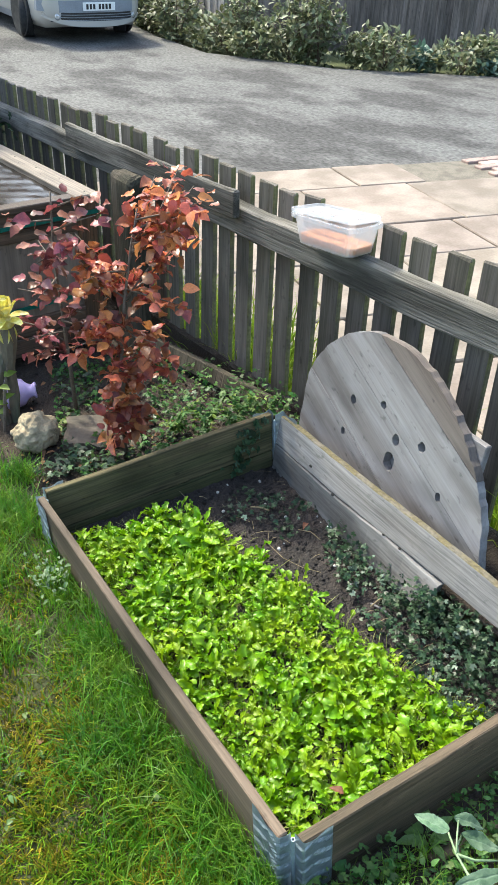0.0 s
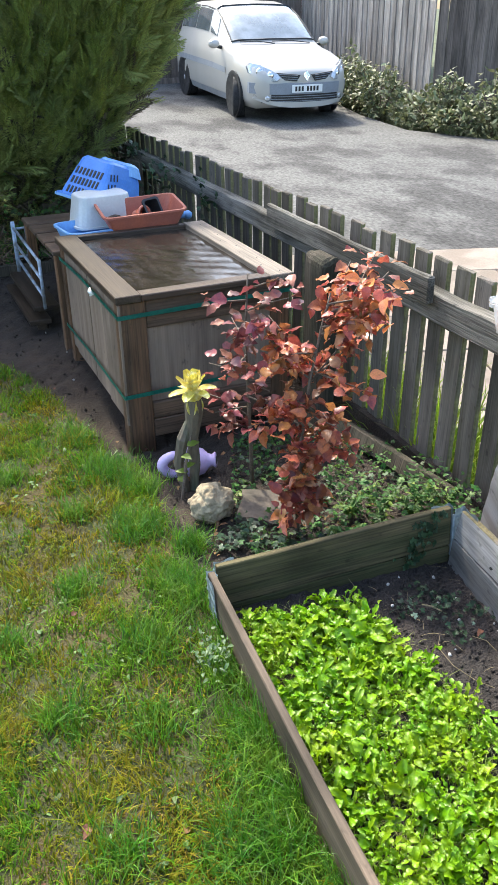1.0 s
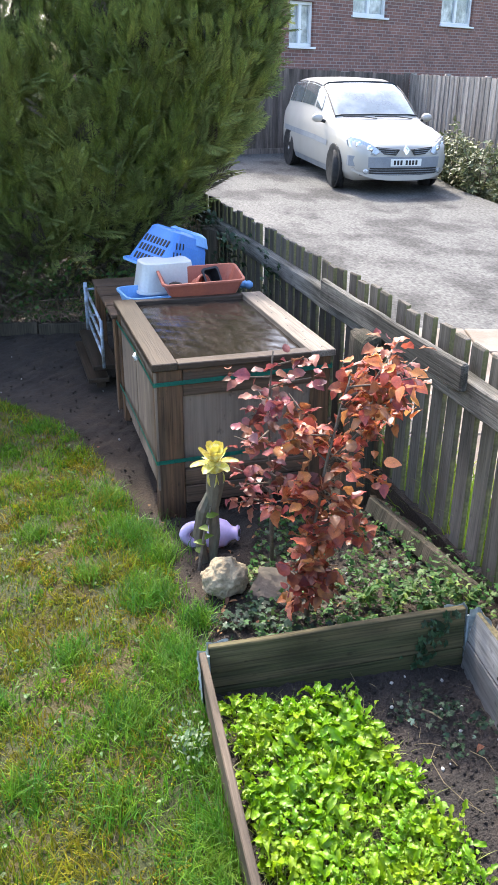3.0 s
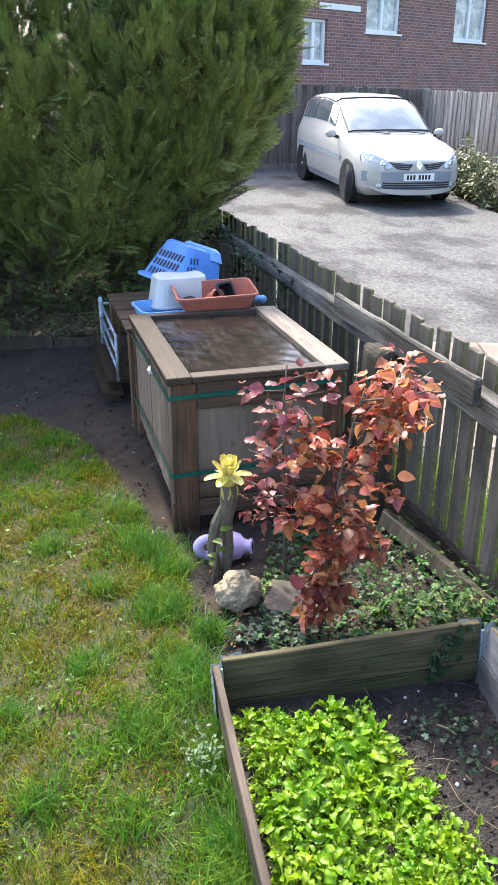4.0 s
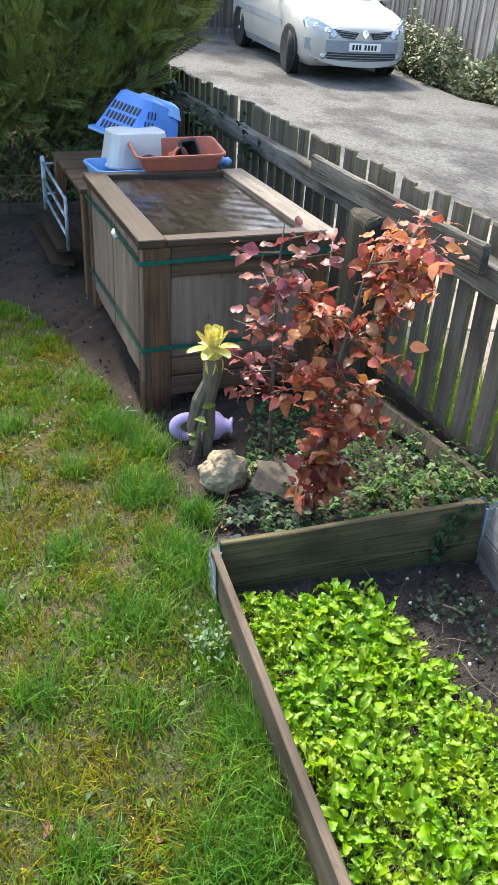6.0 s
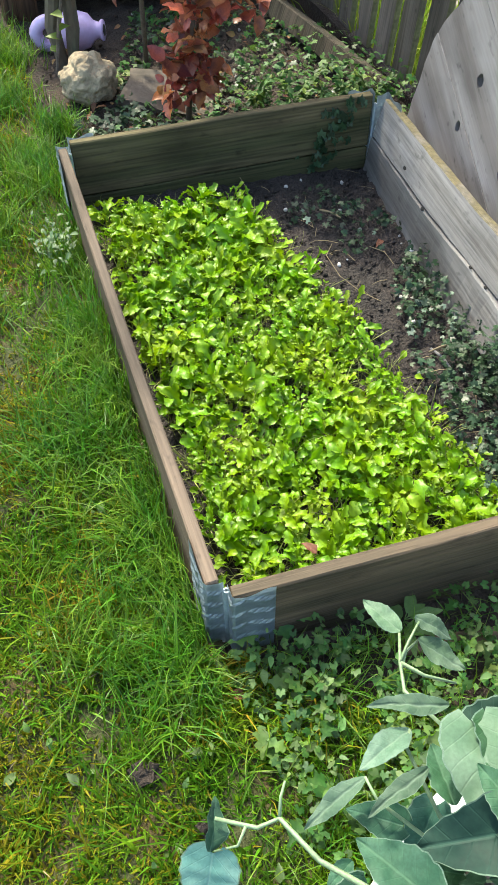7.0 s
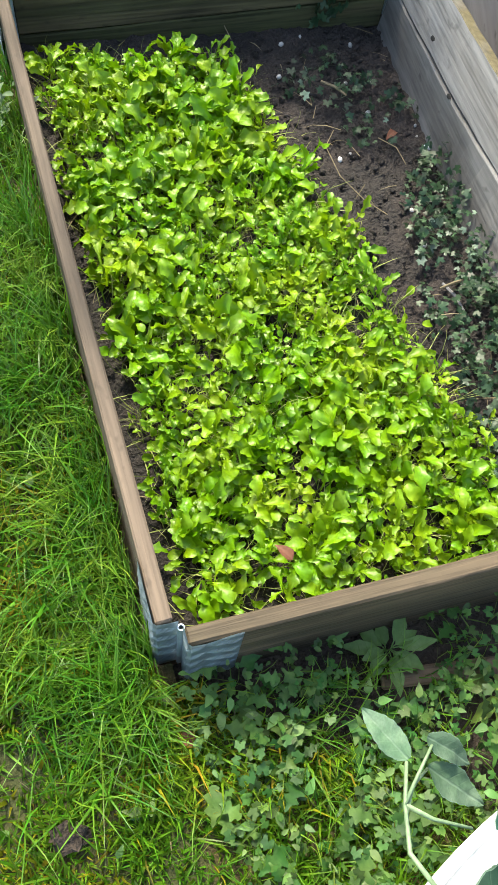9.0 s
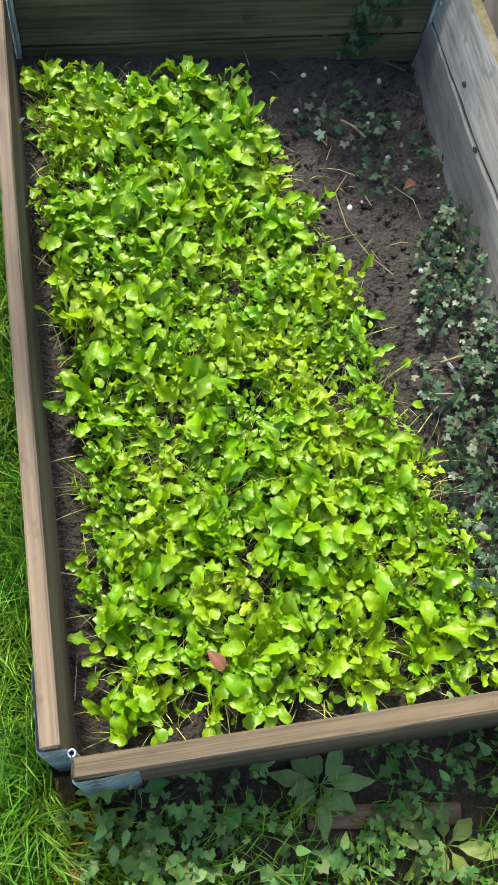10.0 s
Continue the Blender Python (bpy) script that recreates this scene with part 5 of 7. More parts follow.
def merge(meshes):
    vs, ls, ss, ix, sm, mats, off = [], [], [], [], [], [], 0
    for me in meshes:
        nv, nl, nf = len(me.vertices), len(me.loops), len(me.polygons)
        v, l, s, i = np.empty(nv * 3, np.float32), np.empty(nl, np.int32), np.empty(nf, np.int32), np.empty(nf, np.int32)
        me.vertices.foreach_get("co", v)
        me.loops.foreach_get("vertex_index", l)
        me.polygons.foreach_get("loop_total", s)
        me.polygons.foreach_get("material_index", i)
        vs.append(v.reshape(-1, 3))
        ls.append(l + off)
        ss.append(s)
        slot = []
        for mt in me.materials:
            if mt not in mats:
                mats.append(mt)
            slot.append(mats.index(mt))
        ix.append(np.array(slot)[i])
        off += nv
        smooth = me.polygons[0].use_smooth
        bpy.data.meshes.remove(me)
    return fast_mesh(np.concatenate(vs), np.concatenate(ls), np.concatenate(ss), mats, smooth, np.concatenate(ix))


BLADE_V = [(-0.5, 0, 0), (0.5, 0, 0), (-0.42, 0.10, 0.45), (0.42, 0.10, 0.45), (-0.22, 0.34, 0.8), (0.22, 0.34, 0.8), (0, 0.62, 0.96)]
BLADE_F = [(0, 1, 3, 2), (2, 3, 5, 4), (4, 5, 6)]
SHORT_V = [(-0.5, 0, 0), (0.5, 0, 0), (-0.4, 0.16, 0.55), (0.4, 0.16, 0.55), (0, 0.62, 0.96)]
SHORT_F = [(0, 1, 3, 2), (2, 3, 4)]


def blades(x, y, z, length, width, lean):
    n = len(x)
    pos = np.stack([x, y, z], 1)
    size = np.stack([width, length * lean, length], 1)
    return frames(pos, rng.uniform(0, 2 * math.pi, n), rng.normal(0, 0.25, n), rng.normal(0, 0.25, n), size)


def lawn_ok(x, y):
    return (x < edge_x(y) + 0.02 * wobble(x, y, 6)) & ~((x > -0.004) & (x < 0.81) & (y > -0.006) & (y < 1.21)) & in_garden(x, y)


def lush_or_shaded(x, y):
    """1 where the lawn is fresh and green (by the boards, and in patches), 0 where it is olive and yellowed. The far
    end is greener: the conifer's shade is put into the colour.
    """
    near = np.exp(-np.clip(-x, 0, 3) / 0.22) * (y < 1.5)
    return np.clip(0.30 + 0.75 * near + 0.55 * wobble(x, y, 2.6, 4.0) + 0.35 * wobble(x, y, 6.1, 1.5) + 0.4 * np.clip(y - 1.8, 0, 1.2), 0, 1)


def outside_bed(places, shape):
    """Only those blades that lean through no board of the raised bed."""
    v = np.einsum("nij,vj->nvi", places[:, :, :3], np.asarray(shape, float)) + places[:, None, :, 3]
    x, y = v[:, :, 0], v[:, :, 1]
    return places[~((x > 0.006) & (x < 0.79) & (y > -0.022) & (y < 1.2)).any(axis=1)]


def grass():
    green, olive = [], []

    def sow(x, y, P):
        g = rng.uniform(0, 1, len(x)) < lush_or_shaded(x, y)
        green.append(P[g])
        olive.append(P[~g])
    # the short sward
    for n, x0, x1, y0, y1 in ((60000, -1.1, 0.3, -0.2, 1.3), (120000, -0.8, 0.5, -0.8, 0.3), (60000, -1.7, 0.1, 1.3, 3.62), (9000, -3.4, -1.1, -1.2, 3.6)):
        x, y = scatter(n, x0, x1, y0, y1, lawn_ok)
        thin = rng.uniform(0, 1, len(x)) < 0.72 + 0.75 * wobble(x, y, 6.2, 5.0)
        x, y = x[thin], y[thin]
        tall = 0.55 + 0.9 * np.clip(wobble(x, y, 7.6, 2.0), 0, 1)
        sow(x, y, blades(x, y, ground_z(x, y) - 0.004, rng.uniform(0.012, 0.034, len(x)) * tall, rng.uniform(0.002, 0.004, len(x)), rng.uniform(0.5, 1.7, len(x))))
    x, y = scatter(60000, -4.2, 0.7, -2.8, 3.6, lawn_ok)
    sow(x, y, blades(x, y, ground_z(x, y) - 0.004, rng.uniform(0.014, 0.036, len(x)), rng.uniform(0.003, 0.006, len(x)), rng.uniform(0.5, 1.4, len(x))))
    # tufts: each one a fan of blades that lean the same way
    cx, cy = scatter(3300, -1.75, 0.3, -0.75, 3.6, lawn_ok)
    big = rng.uniform(0, 1, len(cx)) ** 2.2
    keep = wobble(cx, cy, 3.3, 7.0) + rng.normal(0, 0.35, len(cx)) > -0.25
    cx, cy, big = cx[keep], cy[keep], big[keep]
    per = (26 + 60 * big).astype(int)
    ix = np.repeat(np.arange(len(cx)), per)
    m_ = len(ix)
    rad = 0.012 + 0.03 * big[ix]
    x, y = cx[ix] + rng.normal(0, 1, m_) * rad, cy[ix] + rng.normal(0, 1, m_) * rad
    ok = lawn_ok(x, y)
    ix, x, y = ix[ok], x[ok], y[ok]
    m_ = len(ix)
    way = rng.uniform(0, 6.283, len(cx))[ix] + rng.normal(0, 0.7, m_)
    length = rng.uniform(0.022, 0.042, m_) * (0.7 + 0.8 * big[ix])
    P = frames(np.stack([x, y, ground_z(x, y) - 0.004], 1), way, rng.normal(-0.15, 0.25, m_), rng.normal(0, 0.25, m_), np.stack([rng.uniform(0.002, 0.0042, m_), length * rng.uniform(0.6, 1.7, m_), length], 1))
    fresh = (np.clip(lush_or_shaded(cx, cy) + rng.normal(0.05, 0.25, len(cx)), 0, 1))[ix]
    g = rng.uniform(0, 1, m_) < fresh
    green.append(P[g])
    olive.append(P[~g])
    stuff("grass", merge([swarm(SHORT_V, SHORT_F, outside_bed(np.concatenate(green), SHORT_V), M["grass"]), swarm(SHORT_V, SHORT_F, outside_bed(np.concatenate(olive), SHORT_V), M["grass_olive"])]), "patchy lawn grass in green and olive-yellow tufts", "grass")
    # taller tufts beside the boards, at the lawn's rim and round the hutch
    P = []
    x, y = scatter(32000, -0.26, 0.004, -0.14, 1.3, lambda x, y: (rng.uniform(0, 1, len(x)) < np.exp(x / 0.06) * np.clip(0.75 + 0.8 * wobble(x, y, 3.4, 3.0) + 0.35 * (y < 0.7), 0.12, 1) * np.where(y < 0.7, 1.0, 0.55)) & (y > -0.1 + x * 0.3))
    P.append(blades(x, y, ground_z(x, y) - 0.004, rng.uniform(0.03, 0.11, len(x)) * np.clip(0.85 + 0.5 * wobble(x, y, 5.0, 1.0), 0.5, 1.2), rng.uniform(0.0016, 0.0032, len(x)), rng.uniform(0.5, 1.8, len(x))))
    for cx, cy, r, n in ((-0.06, 1.32, 0.10, 900), (0.03, 1.5, 0.06, 400), (-0.12, 2.06, 0.12, 1100), (-0.05, 1.9, 0.08, 500), (-0.16, 0.42, 0.09, 600), (-0.2, 2.35, 0.08, 350), (-0.1, 1.65, 0.1, 800), (-0.2, 1.1, 0.09, 450), (-0.25, 0.8, 0.08, 300), (-0.13, 0.05, 0.1, 600), (-0.35, 1.4, 0.07, 300), (-0.45, 0.9, 0.06, 250), (-0.3, 1.8, 0.06, 250), (-0.55, 1.2, 0.06, 220), (-0.5, 2.1, 0.07, 220), (-0.38, 0.5, 0.06, 260)):
        x, y = rng.normal(cx, r * 0.5, n), rng.normal(cy, r * 0.5, n)
        ok = ~((x > -0.004) & (y < 1.21))
        x, y = x[ok], y[ok]
        P.append(blades(x, y, ground_z(x, y) - 0.006, rng.uniform(0.03, 0.075, len(x)), rng.uniform(0.002, 0.004, len(x)), rng.uniform(0.5, 1.6, len(x))))
    # long arching blades by the board
    n = 130
    x, y = rng.normal(-0.05, 0.03, n), rng.uniform(0.1, 0.62, n)
    ok = x < -0.008
    x, y, n = x[ok], y[ok], int(ok.sum())
    P.append(frames(np.stack([x, y, ground_z(x, y)], 1), rng.normal(1.9, 0.8, n), rng.normal(-0.15, 0.2, n), rng.normal(0, 0.2, n), np.stack([rng.uniform(0.003, 0.0048, n), rng.uniform(0.06, 0.13, n), rng.uniform(0.06, 0.12, n)], 1)))
    # grass among the weeds in front of the bed
    x, y = scatter(5200, -0.02, 0.9, -0.52, -0.06, lambda x, y: wobble(x, y, 5.5, 1.0) > -0.1)
    P.append(blades(x, y, ground_z(x, y) - 0.004, rng.uniform(0.02, 0.06, len(x)), rng.uniform(0.0015, 0.003, len(x)), rng.uniform(0.6, 2.2, len(x))))
    # strip behind the fence
    stuff("long_grass", swarm(BLADE_V, BLADE_F, outside_bed(np.concatenate(P), BLADE_V), M["grass_long"]), "long green grass tufts along the boards and fence", "grass")
    # lime strip behind the fence
    n = 9000
    y = rng.uniform(-1.2, 4.8, n)
    x = fence_x(y) + rng.uniform(0.1, 0.42, n)
    tall = 0.75 + 0.6 * wobble(x * 0.3, y, 1.7, 3.0)
    stuff("verge_grass", swarm(BLADE_V, BLADE_F, blades(x, y, np.full(n, -0.26), rng.uniform(0.12, 0.42, n) * np.clip(tall, 0.3, 1.3), rng.uniform(0.005, 0.011, n), rng.uniform(0.3, 0.9, n)), M["grass_lime"]), "tall lime green grass growing behind the picket fence", "grass")
    # pale dead blades
    x, y = scatter(11000, -1.5, 0.4, -0.8, 3.3, lambda x, y: lawn_ok(x, y) & (0.9 - lush_or_shaded(x, y) + 0.5 * wobble(x, y, 6.8, 11.0) + rng.normal(0, 0.25, len(x)) > 0.55))
    P = [blades(x, y, ground_z(x, y), rng.uniform(0.012, 0.03, len(x)), rng.uniform(0.0012, 0.0022, len(x)), rng.uniform(0.8, 2.0, len(x)))]
    stuff("dead_grass", swarm(BLADE_V, BLADE_F, np.concatenate(P), M["straw"]), "straw-coloured dead blades lying in the lawn", "grass")


grass()


def salad_leaf(width, rise, curl, lobed, stalk=0.42, na=12, nc=3):
    """A soft lobed leaf on a thin stalk, arching over; 1 long, base at the origin, growing along +y and +z."""
    vs, fs, y, z = [], [], 0.0, 0.0
    for i in range(na + 1):
        s = i / na
        a = rise - curl * s ** 1.4
        if i:
            y, z = y + math.cos(a) / na, z + math.sin(a) / na
        u = (s - stalk) / (1 - stalk)
        if u <= 0:
            w = 0.05
        else:
            w = max(0.06, (math.sin(math.pi * min(1, u * 0.93 + 0.02) ** 0.9) ** 0.62) * (1 + lobed * (1.25 - u) * math.sin(u * 15 + 1) + 0.3 * lobed * math.sin(u * 33))) * (0.62 + 0.5 * u) * width
        for j in range(-nc, nc + 1):
            c = j / nc
            side = 0.16 * w * abs(c) ** 1.6 * math.cos(u * 6)
            up = (0.13 * c * c - 0.04 * (1 - abs(c)) + 0.16 * math.sin(u * 12 + c * 2.5) * abs(c) + 0.04 * math.sin(u * 25 - c * 4)) * w
            vs.append((c * w / 2, y - up * math.sin(a) - side * 0.3, z + up * math.cos(a)))
    k = 2 * nc + 1
    for i in range(na):
        for j in range(k - 1):
            q = i * k + j
            fs.append((q, q + 1, q + k + 1, q + k))
    return vs, fs


def salad():
    right = lambda y: np.interp(y, [0.03, 0.08, 0.22, 0.345, 0.45, 0.56, 0.72, 0.95, 1.06, 1.12], [0.54, 0.58, 0.54, 0.51, 0.51, 0.475, 0.455, 0.41, 0.38, 0.22])
    ok = lambda x, y: (x > np.interp(y, [0, 0.5, 0.8], [0.066, 0.058, 0.048])) & (x < right(y) + 0.025 * wobble(x, y, 9) + np.minimum(rng.exponential(0.012, np.shape(x)) - 0.012, 0.05)) & (wobble(x, y, 7, 8.0) > -0.5)
    meshes = []
    kinds = [salad_leaf(0.36, 1.4, 1.6, 0.3, 0.40), salad_leaf(0.30, 1.25, 1.1, 0.42, 0.32), salad_leaf(0.40, 1.45, 2.1, 0.22, 0.46), salad_leaf(0.33, 1.1, 0.9, 0.36, 0.38), salad_leaf(0.38, 1.3, 1.5, 0.3, 0.44)]
    px, py = scatter(1950, 0.05, 0.62, 0.04, 1.09, ok)
    vigour = 0.85 + 0.28 * wobble(px, py, 4.0, 7.0) + 0.14 * (py > 0.75) + rng.normal(0, 0.14, len(px))
    for k, (v, f) in enumerate(kinds):
        n = len(px)
        yaw = rng.uniform(0, 6.283, n) + k * 1.26
        x, y = px + rng.normal(0, 0.006, n), py + rng.normal(0, 0.006, n)
        s = np.clip(vigour, 0.45, 1.5) * (0.022 + 0.041 * rng.uniform(0, 1, n) ** 1.4)
        keep = rng.uniform(0, 1, n) < 0.8
        pos = np.stack([x, y, bed_z(x, y) + rng.uniform(0.0, 0.04, n)], 1)[keep]
        meshes.append(swarm(v, f, frames(pos, yaw[keep], rng.normal(0, 0.35, n)[keep], rng.normal(0, 0.5, n)[keep], s[keep]), M["cress"]))
    # tiny seedlings below and between
    sv, sf = salad_leaf(0.5, 1.2, 1.5, 0.0, 0.4, 6, 1)
    x, y = scatter(5200, 0.04, 0.66, 0.03, 1.1, lambda x, y: ok(x - 0.015, y))
    n = len(x)
    meshes.append(swarm(sv, sf, frames(np.stack([x, y, bed_z(x, y) + rng.uniform(0, 0.03, n)], 1), rng.uniform(0, 6.28, n), rng.normal(0, 0.3, n), rng.normal(0, 0.4, n), rng.uniform(0.014, 0.032, n)), M["cress"]))
    # thin pale stalks, leaning every way
    x, y = scatter(4800, 0.05, 0.66, 0.03, 1.1, lambda x, y: ok(x + 0.005, y) | ok(x - 0.025, y))
    n = len(x)
    size = np.stack([rng.uniform(0.0011, 0.002, n), rng.uniform(0.02, 0.06, n), rng.uniform(0.03, 0.075, n)], 1)
    meshes.append(swarm(BLADE_V, BLADE_F, frames(np.stack([x, y, bed_z(x, y)], 1), rng.uniform(0, 6.28, n), rng.normal(-0.3, 0.5, n), rng.normal(0, 0.5, n), size), M["cress_stem"]))
    stuff("salad_seedlings", merge(meshes), "dense bright yellow-green salad seedlings in the raised bed", "salad plants")
    # dead stalks and roots on the soil
    x, y = scatter(170, 0.03, 0.76, 0.03, 1.15, lambda x, y: wobble(x, y, 4, 3.0) > -0.2)
    n = len(x)
    P = frames(np.stack([x, y, bed_z(x, y) + 0.006 + rng.uniform(0, 0.012, n)], 1), rng.uniform(0, 6.28, n), rng.normal(-1.35, 0.2, n), rng.normal(0, 0.3, n), np.stack([rng.uniform(0.001, 0.0022, n), rng.uniform(0.02, 0.05, n), rng.uniform(0.02, 0.07, n)], 1))
    stuff("dead_stalks", swarm(BLADE_V, BLADE_F, P, M["straw"]), "thin dry stalks lying on the bed soil", "stalks")


salad()


def creepers():
    meshes = []
    v, f = star_leaf(1.0, 5)
    vw, fw = star_leaf(1.0, 5, 0.22)
    # ivy on the fence side of the bed
    ok = lambda x, y: (x > np.interp(y, [0.05, 0.2, 0.3, 0.45, 0.7, 0.78], [0.53, 0.55, 0.55, 0.57, 0.62, 0.7]) + 0.02 * wobble(x, y, 8)) & (x < 0.775) & (wobble(x, y, 6, 2.0) > -0.45)
    x, y = scatter(2600, 0.5, 0.775, 0.03, 0.8, ok)
    sel = [(x, y, 0.055, 0.013, "bed")]
    mx_, my_ = rng.normal(0.72, 0.03, 300), rng.normal(0.27, 0.06, 300)
    ok_m = mx_ < 0.772
    sel.append((mx_[ok_m], my_[ok_m], 0.11, 0.014, "bed"))
    sel.append((rng.normal(0.712, 0.018, 230), rng.normal(0.405, 0.03, 230), 0.085, 0.013, "bed"))
    for cx, cy in ((0.60, 1.06), (0.61, 0.96), (0.60, 0.86), (0.66, 1.0), (0.7, 0.93), (0.52, 1.0)):
        sel.append((rng.normal(cx, 0.022, 26), rng.normal(cy, 0.022, 26), 0.035, 0.014, "bed"))
    for x, y, h, s, where in sel:
        n = len(x)
        z = bed_z(x, y) + rng.uniform(0.003, h, n)
        P = frames(np.stack([x, y, z], 1), rng.uniform(0, 6.28, n), rng.normal(0.1, 0.5, n), rng.normal(0, 0.5, n), rng.uniform(s * 0.55, s * 1.3, n))
        silver = rng.uniform(0, 1, n) < np.clip(0.02 + 0.35 * wobble(x, y, 9, 5.0), 0.02, 0.3)
        meshes.append(swarm(v, f, P[~silver], M["ivy"]))
        if silver.any():
            meshes.append(swarm(v, f, P[silver], M["ivy_pale"]))
    # creeping up the mossy board
    n = 60
    zz = rng.uniform(-0.08, 0.10, n)
    xx = 0.66 + 0.4 * (zz - 0.02) + rng.normal(0, 0.03, n)
    meshes.append(swarm(v, f, frames(np.stack([np.clip(xx, 0.5, 0.775), np.full(n, 1.172), zz], 1), rng.normal(0, 0.4, n), rng.normal(1.3, 0.25, n), rng.normal(0, 0.5, n), rng.uniform(0.012, 0.024, n)), M["ivy"]))
    stuff("ivy_ground_cover", merge(meshes), "dark variegated ivy creeping over the bed soil", "ivy")
    # border: weeds and ivy between bed and hutch
    meshes = []
    ok = lambda x, y: (x > 0.1 + 0.3 * (y - 1.25)) & (x < fence_x(y) - 0.02) & (wobble(x, y, 4.5, 6.0) > -0.25)
    x, y = scatter(2500, 0.0, 0.98, 1.23, 2.2, ok)
    n = len(x)
    tall = 0.02 + 0.11 * np.clip((x - 0.45) / 0.3, 0, 1) * np.clip((1.95 - y) / 0.4, 0, 1)
    z = ground_z(x, y) + rng.uniform(0.005, 1, n) * tall
    meshes.append(swarm(v, f, frames(np.stack([x, y, z], 1), rng.uniform(0, 6.28, n), rng.normal(0.15, 0.45, n), rng.normal(0, 0.45, n), rng.uniform(0.009, 0.022, n)), M["weed"]))
    v2, f2 = leaf_grid(1, 0.55, 4, 1, 0.3, 0.15, 0.03, "ovate")
    # upright weeds: arching stems with leaves on both sides
    for cx, cy, tall in ((0.62, 1.36, 0.17), (0.68, 1.45, 0.20), (0.75, 1.38, 0.16), (0.80, 1.46, 0.20), (0.85, 1.36, 0.15), (0.57, 1.48, 0.14), (0.72, 1.30, 0.11), (0.50, 1.36, 0.09)):
        for a in rng.uniform(0, 6.28, 7):
            k = np.linspace(0.15, 1, 9)
            reach = rng.uniform(0.25, 0.7) * tall
            px_, py_, pz_ = cx + reach * k ** 1.6 * math.cos(a), cy + reach * k ** 1.6 * math.sin(a), tall * rng.uniform(0.7, 1.1) * (k - 0.3 * k ** 3)
            px_, py_ = np.minimum(px_, fence_x(py_) - 0.03), np.maximum(py_, 1.215)
            for side in (-1, 1):
                P = frames(np.stack([px_, py_, ground_z(px_, py_) + pz_], 1), np.full(9, a - 1.57 + side * 0.95) + rng.normal(0, 0.25, 9), rng.normal(0.25, 0.3, 9), rng.normal(0, 0.35, 9), rng.uniform(0.016, 0.03, 9) * (1.15 - 0.4 * k))
                meshes.append(swarm(v2, f2, P, M["weed"] if rng.uniform() < 0.72 else M["weed_lime"]))
    # dark ivy and leaf litter close to the soil
    x, y = scatter(900, 0.02, 0.98, 1.23, 2.2, lambda x, y: (x > 0.1 + 0.3 * (y - 1.25)) & (x < fence_x(y) - 0.02))
    n = len(x)
    P = frames(np.stack([x, y, ground_z(x, y) + rng.uniform(0.003, 0.02, n)], 1), rng.uniform(0, 6.28, n), rng.normal(0.1, 0.4, n), rng.normal(0, 0.4, n), rng.uniform(0.012, 0.024, n))
    meshes.append(swarm(v, f, P[: n * 3 // 4], M["ivy"]))
    meshes.append(swarm(v2, f2, P[n * 3 // 4:], M["soil"]))
    for cx, cy in ((0.2, 1.5), (0.26, 1.42), (0.14, 1.46), (0.32, 1.36), (0.45, 1.3), (0.22, 1.33)):
        m_ = 22
        x, y = rng.normal(cx, 0.03, m_), rng.normal(cy, 0.025, m_)
        meshes.append(swarm(v, f, frames(np.stack([x, y, ground_z(x, y) + rng.uniform(0.005, 0.03, m_)], 1), rng.uniform(0, 6.28, m_), rng.normal(0.1, 0.3, m_), rng.normal(0, 0.3, m_), rng.uniform(0.018, 0.03, m_)), M["ivy"]))
    stuff("border_weeds", merge(meshes), "low green weeds and ivy over the border soil", "weeds")
    # weeds in front of the bed
    meshes = []
    ok = lambda x, y: (y < -0.012) & (y > -0.42 - 0.2 * (x - 0.2)) & (x > 0.02 - 0.25 * (y + 0.02) * 0.4) & (wobble(x, y, 7, 4.0) > -0.35) & (np.hypot(x - 0.29, y + 0.06) > 0.06)
    x, y = scatter(3600, -0.02, 0.95, -0.5, -0.03, ok)
    n = len(x)
    meshes.append(swarm(vw, fw, frames(np.stack([x, y, ground_z(x, y) + rng.uniform(0.004, 0.05, n)], 1), rng.uniform(0, 6.28, n), rng.normal(0.15, 0.4, n), rng.normal(0, 0.4, n), rng.uniform(0.006, 0.014, n)), M["weed"]))
    # feathery low leaves, cut to the rib
    vf, ff = leaf_grid(1, 0.5, 14, 1, 0.35, 0.1, 0.05, "ovate", 0.45)
    x, y = scatter(800, -0.02, 0.95, -0.5, -0.012, lambda x, y: ok(x, y) & (wobble(x, y, 10, 1.0) > 0.0))
    n = len(x)
    meshes.append(swarm(vf, ff, frames(np.stack([x, y, ground_z(x, y) + rng.uniform(0.004, 0.04, n)], 1), rng.uniform(0, 6.28, n), rng.normal(0.35, 0.3, n), rng.normal(0, 0.4, n), rng.uniform(0.02, 0.045, n)), M["weed"]))
    # thin grass and stems among them
    x, y = scatter(900, -0.02, 0.95, -0.5, -0.03, ok)
    n = len(x)
    meshes.append(swarm(BLADE_V, BLADE_F, frames(np.stack([x, y, ground_z(x, y)], 1), rng.uniform(0, 6.28, n), rng.normal(-0.4, 0.5, n), rng.normal(0, 0.5, n), np.stack([rng.uniform(0.0015, 0.003, n), rng.uniform(0.02, 0.05, n), rng.uniform(0.03, 0.07, n)], 1)), M["weed_lime"]))
    x, y = scatter(900, -0.02, 0.95, -0.5, -0.012, ok)
    n = len(x)
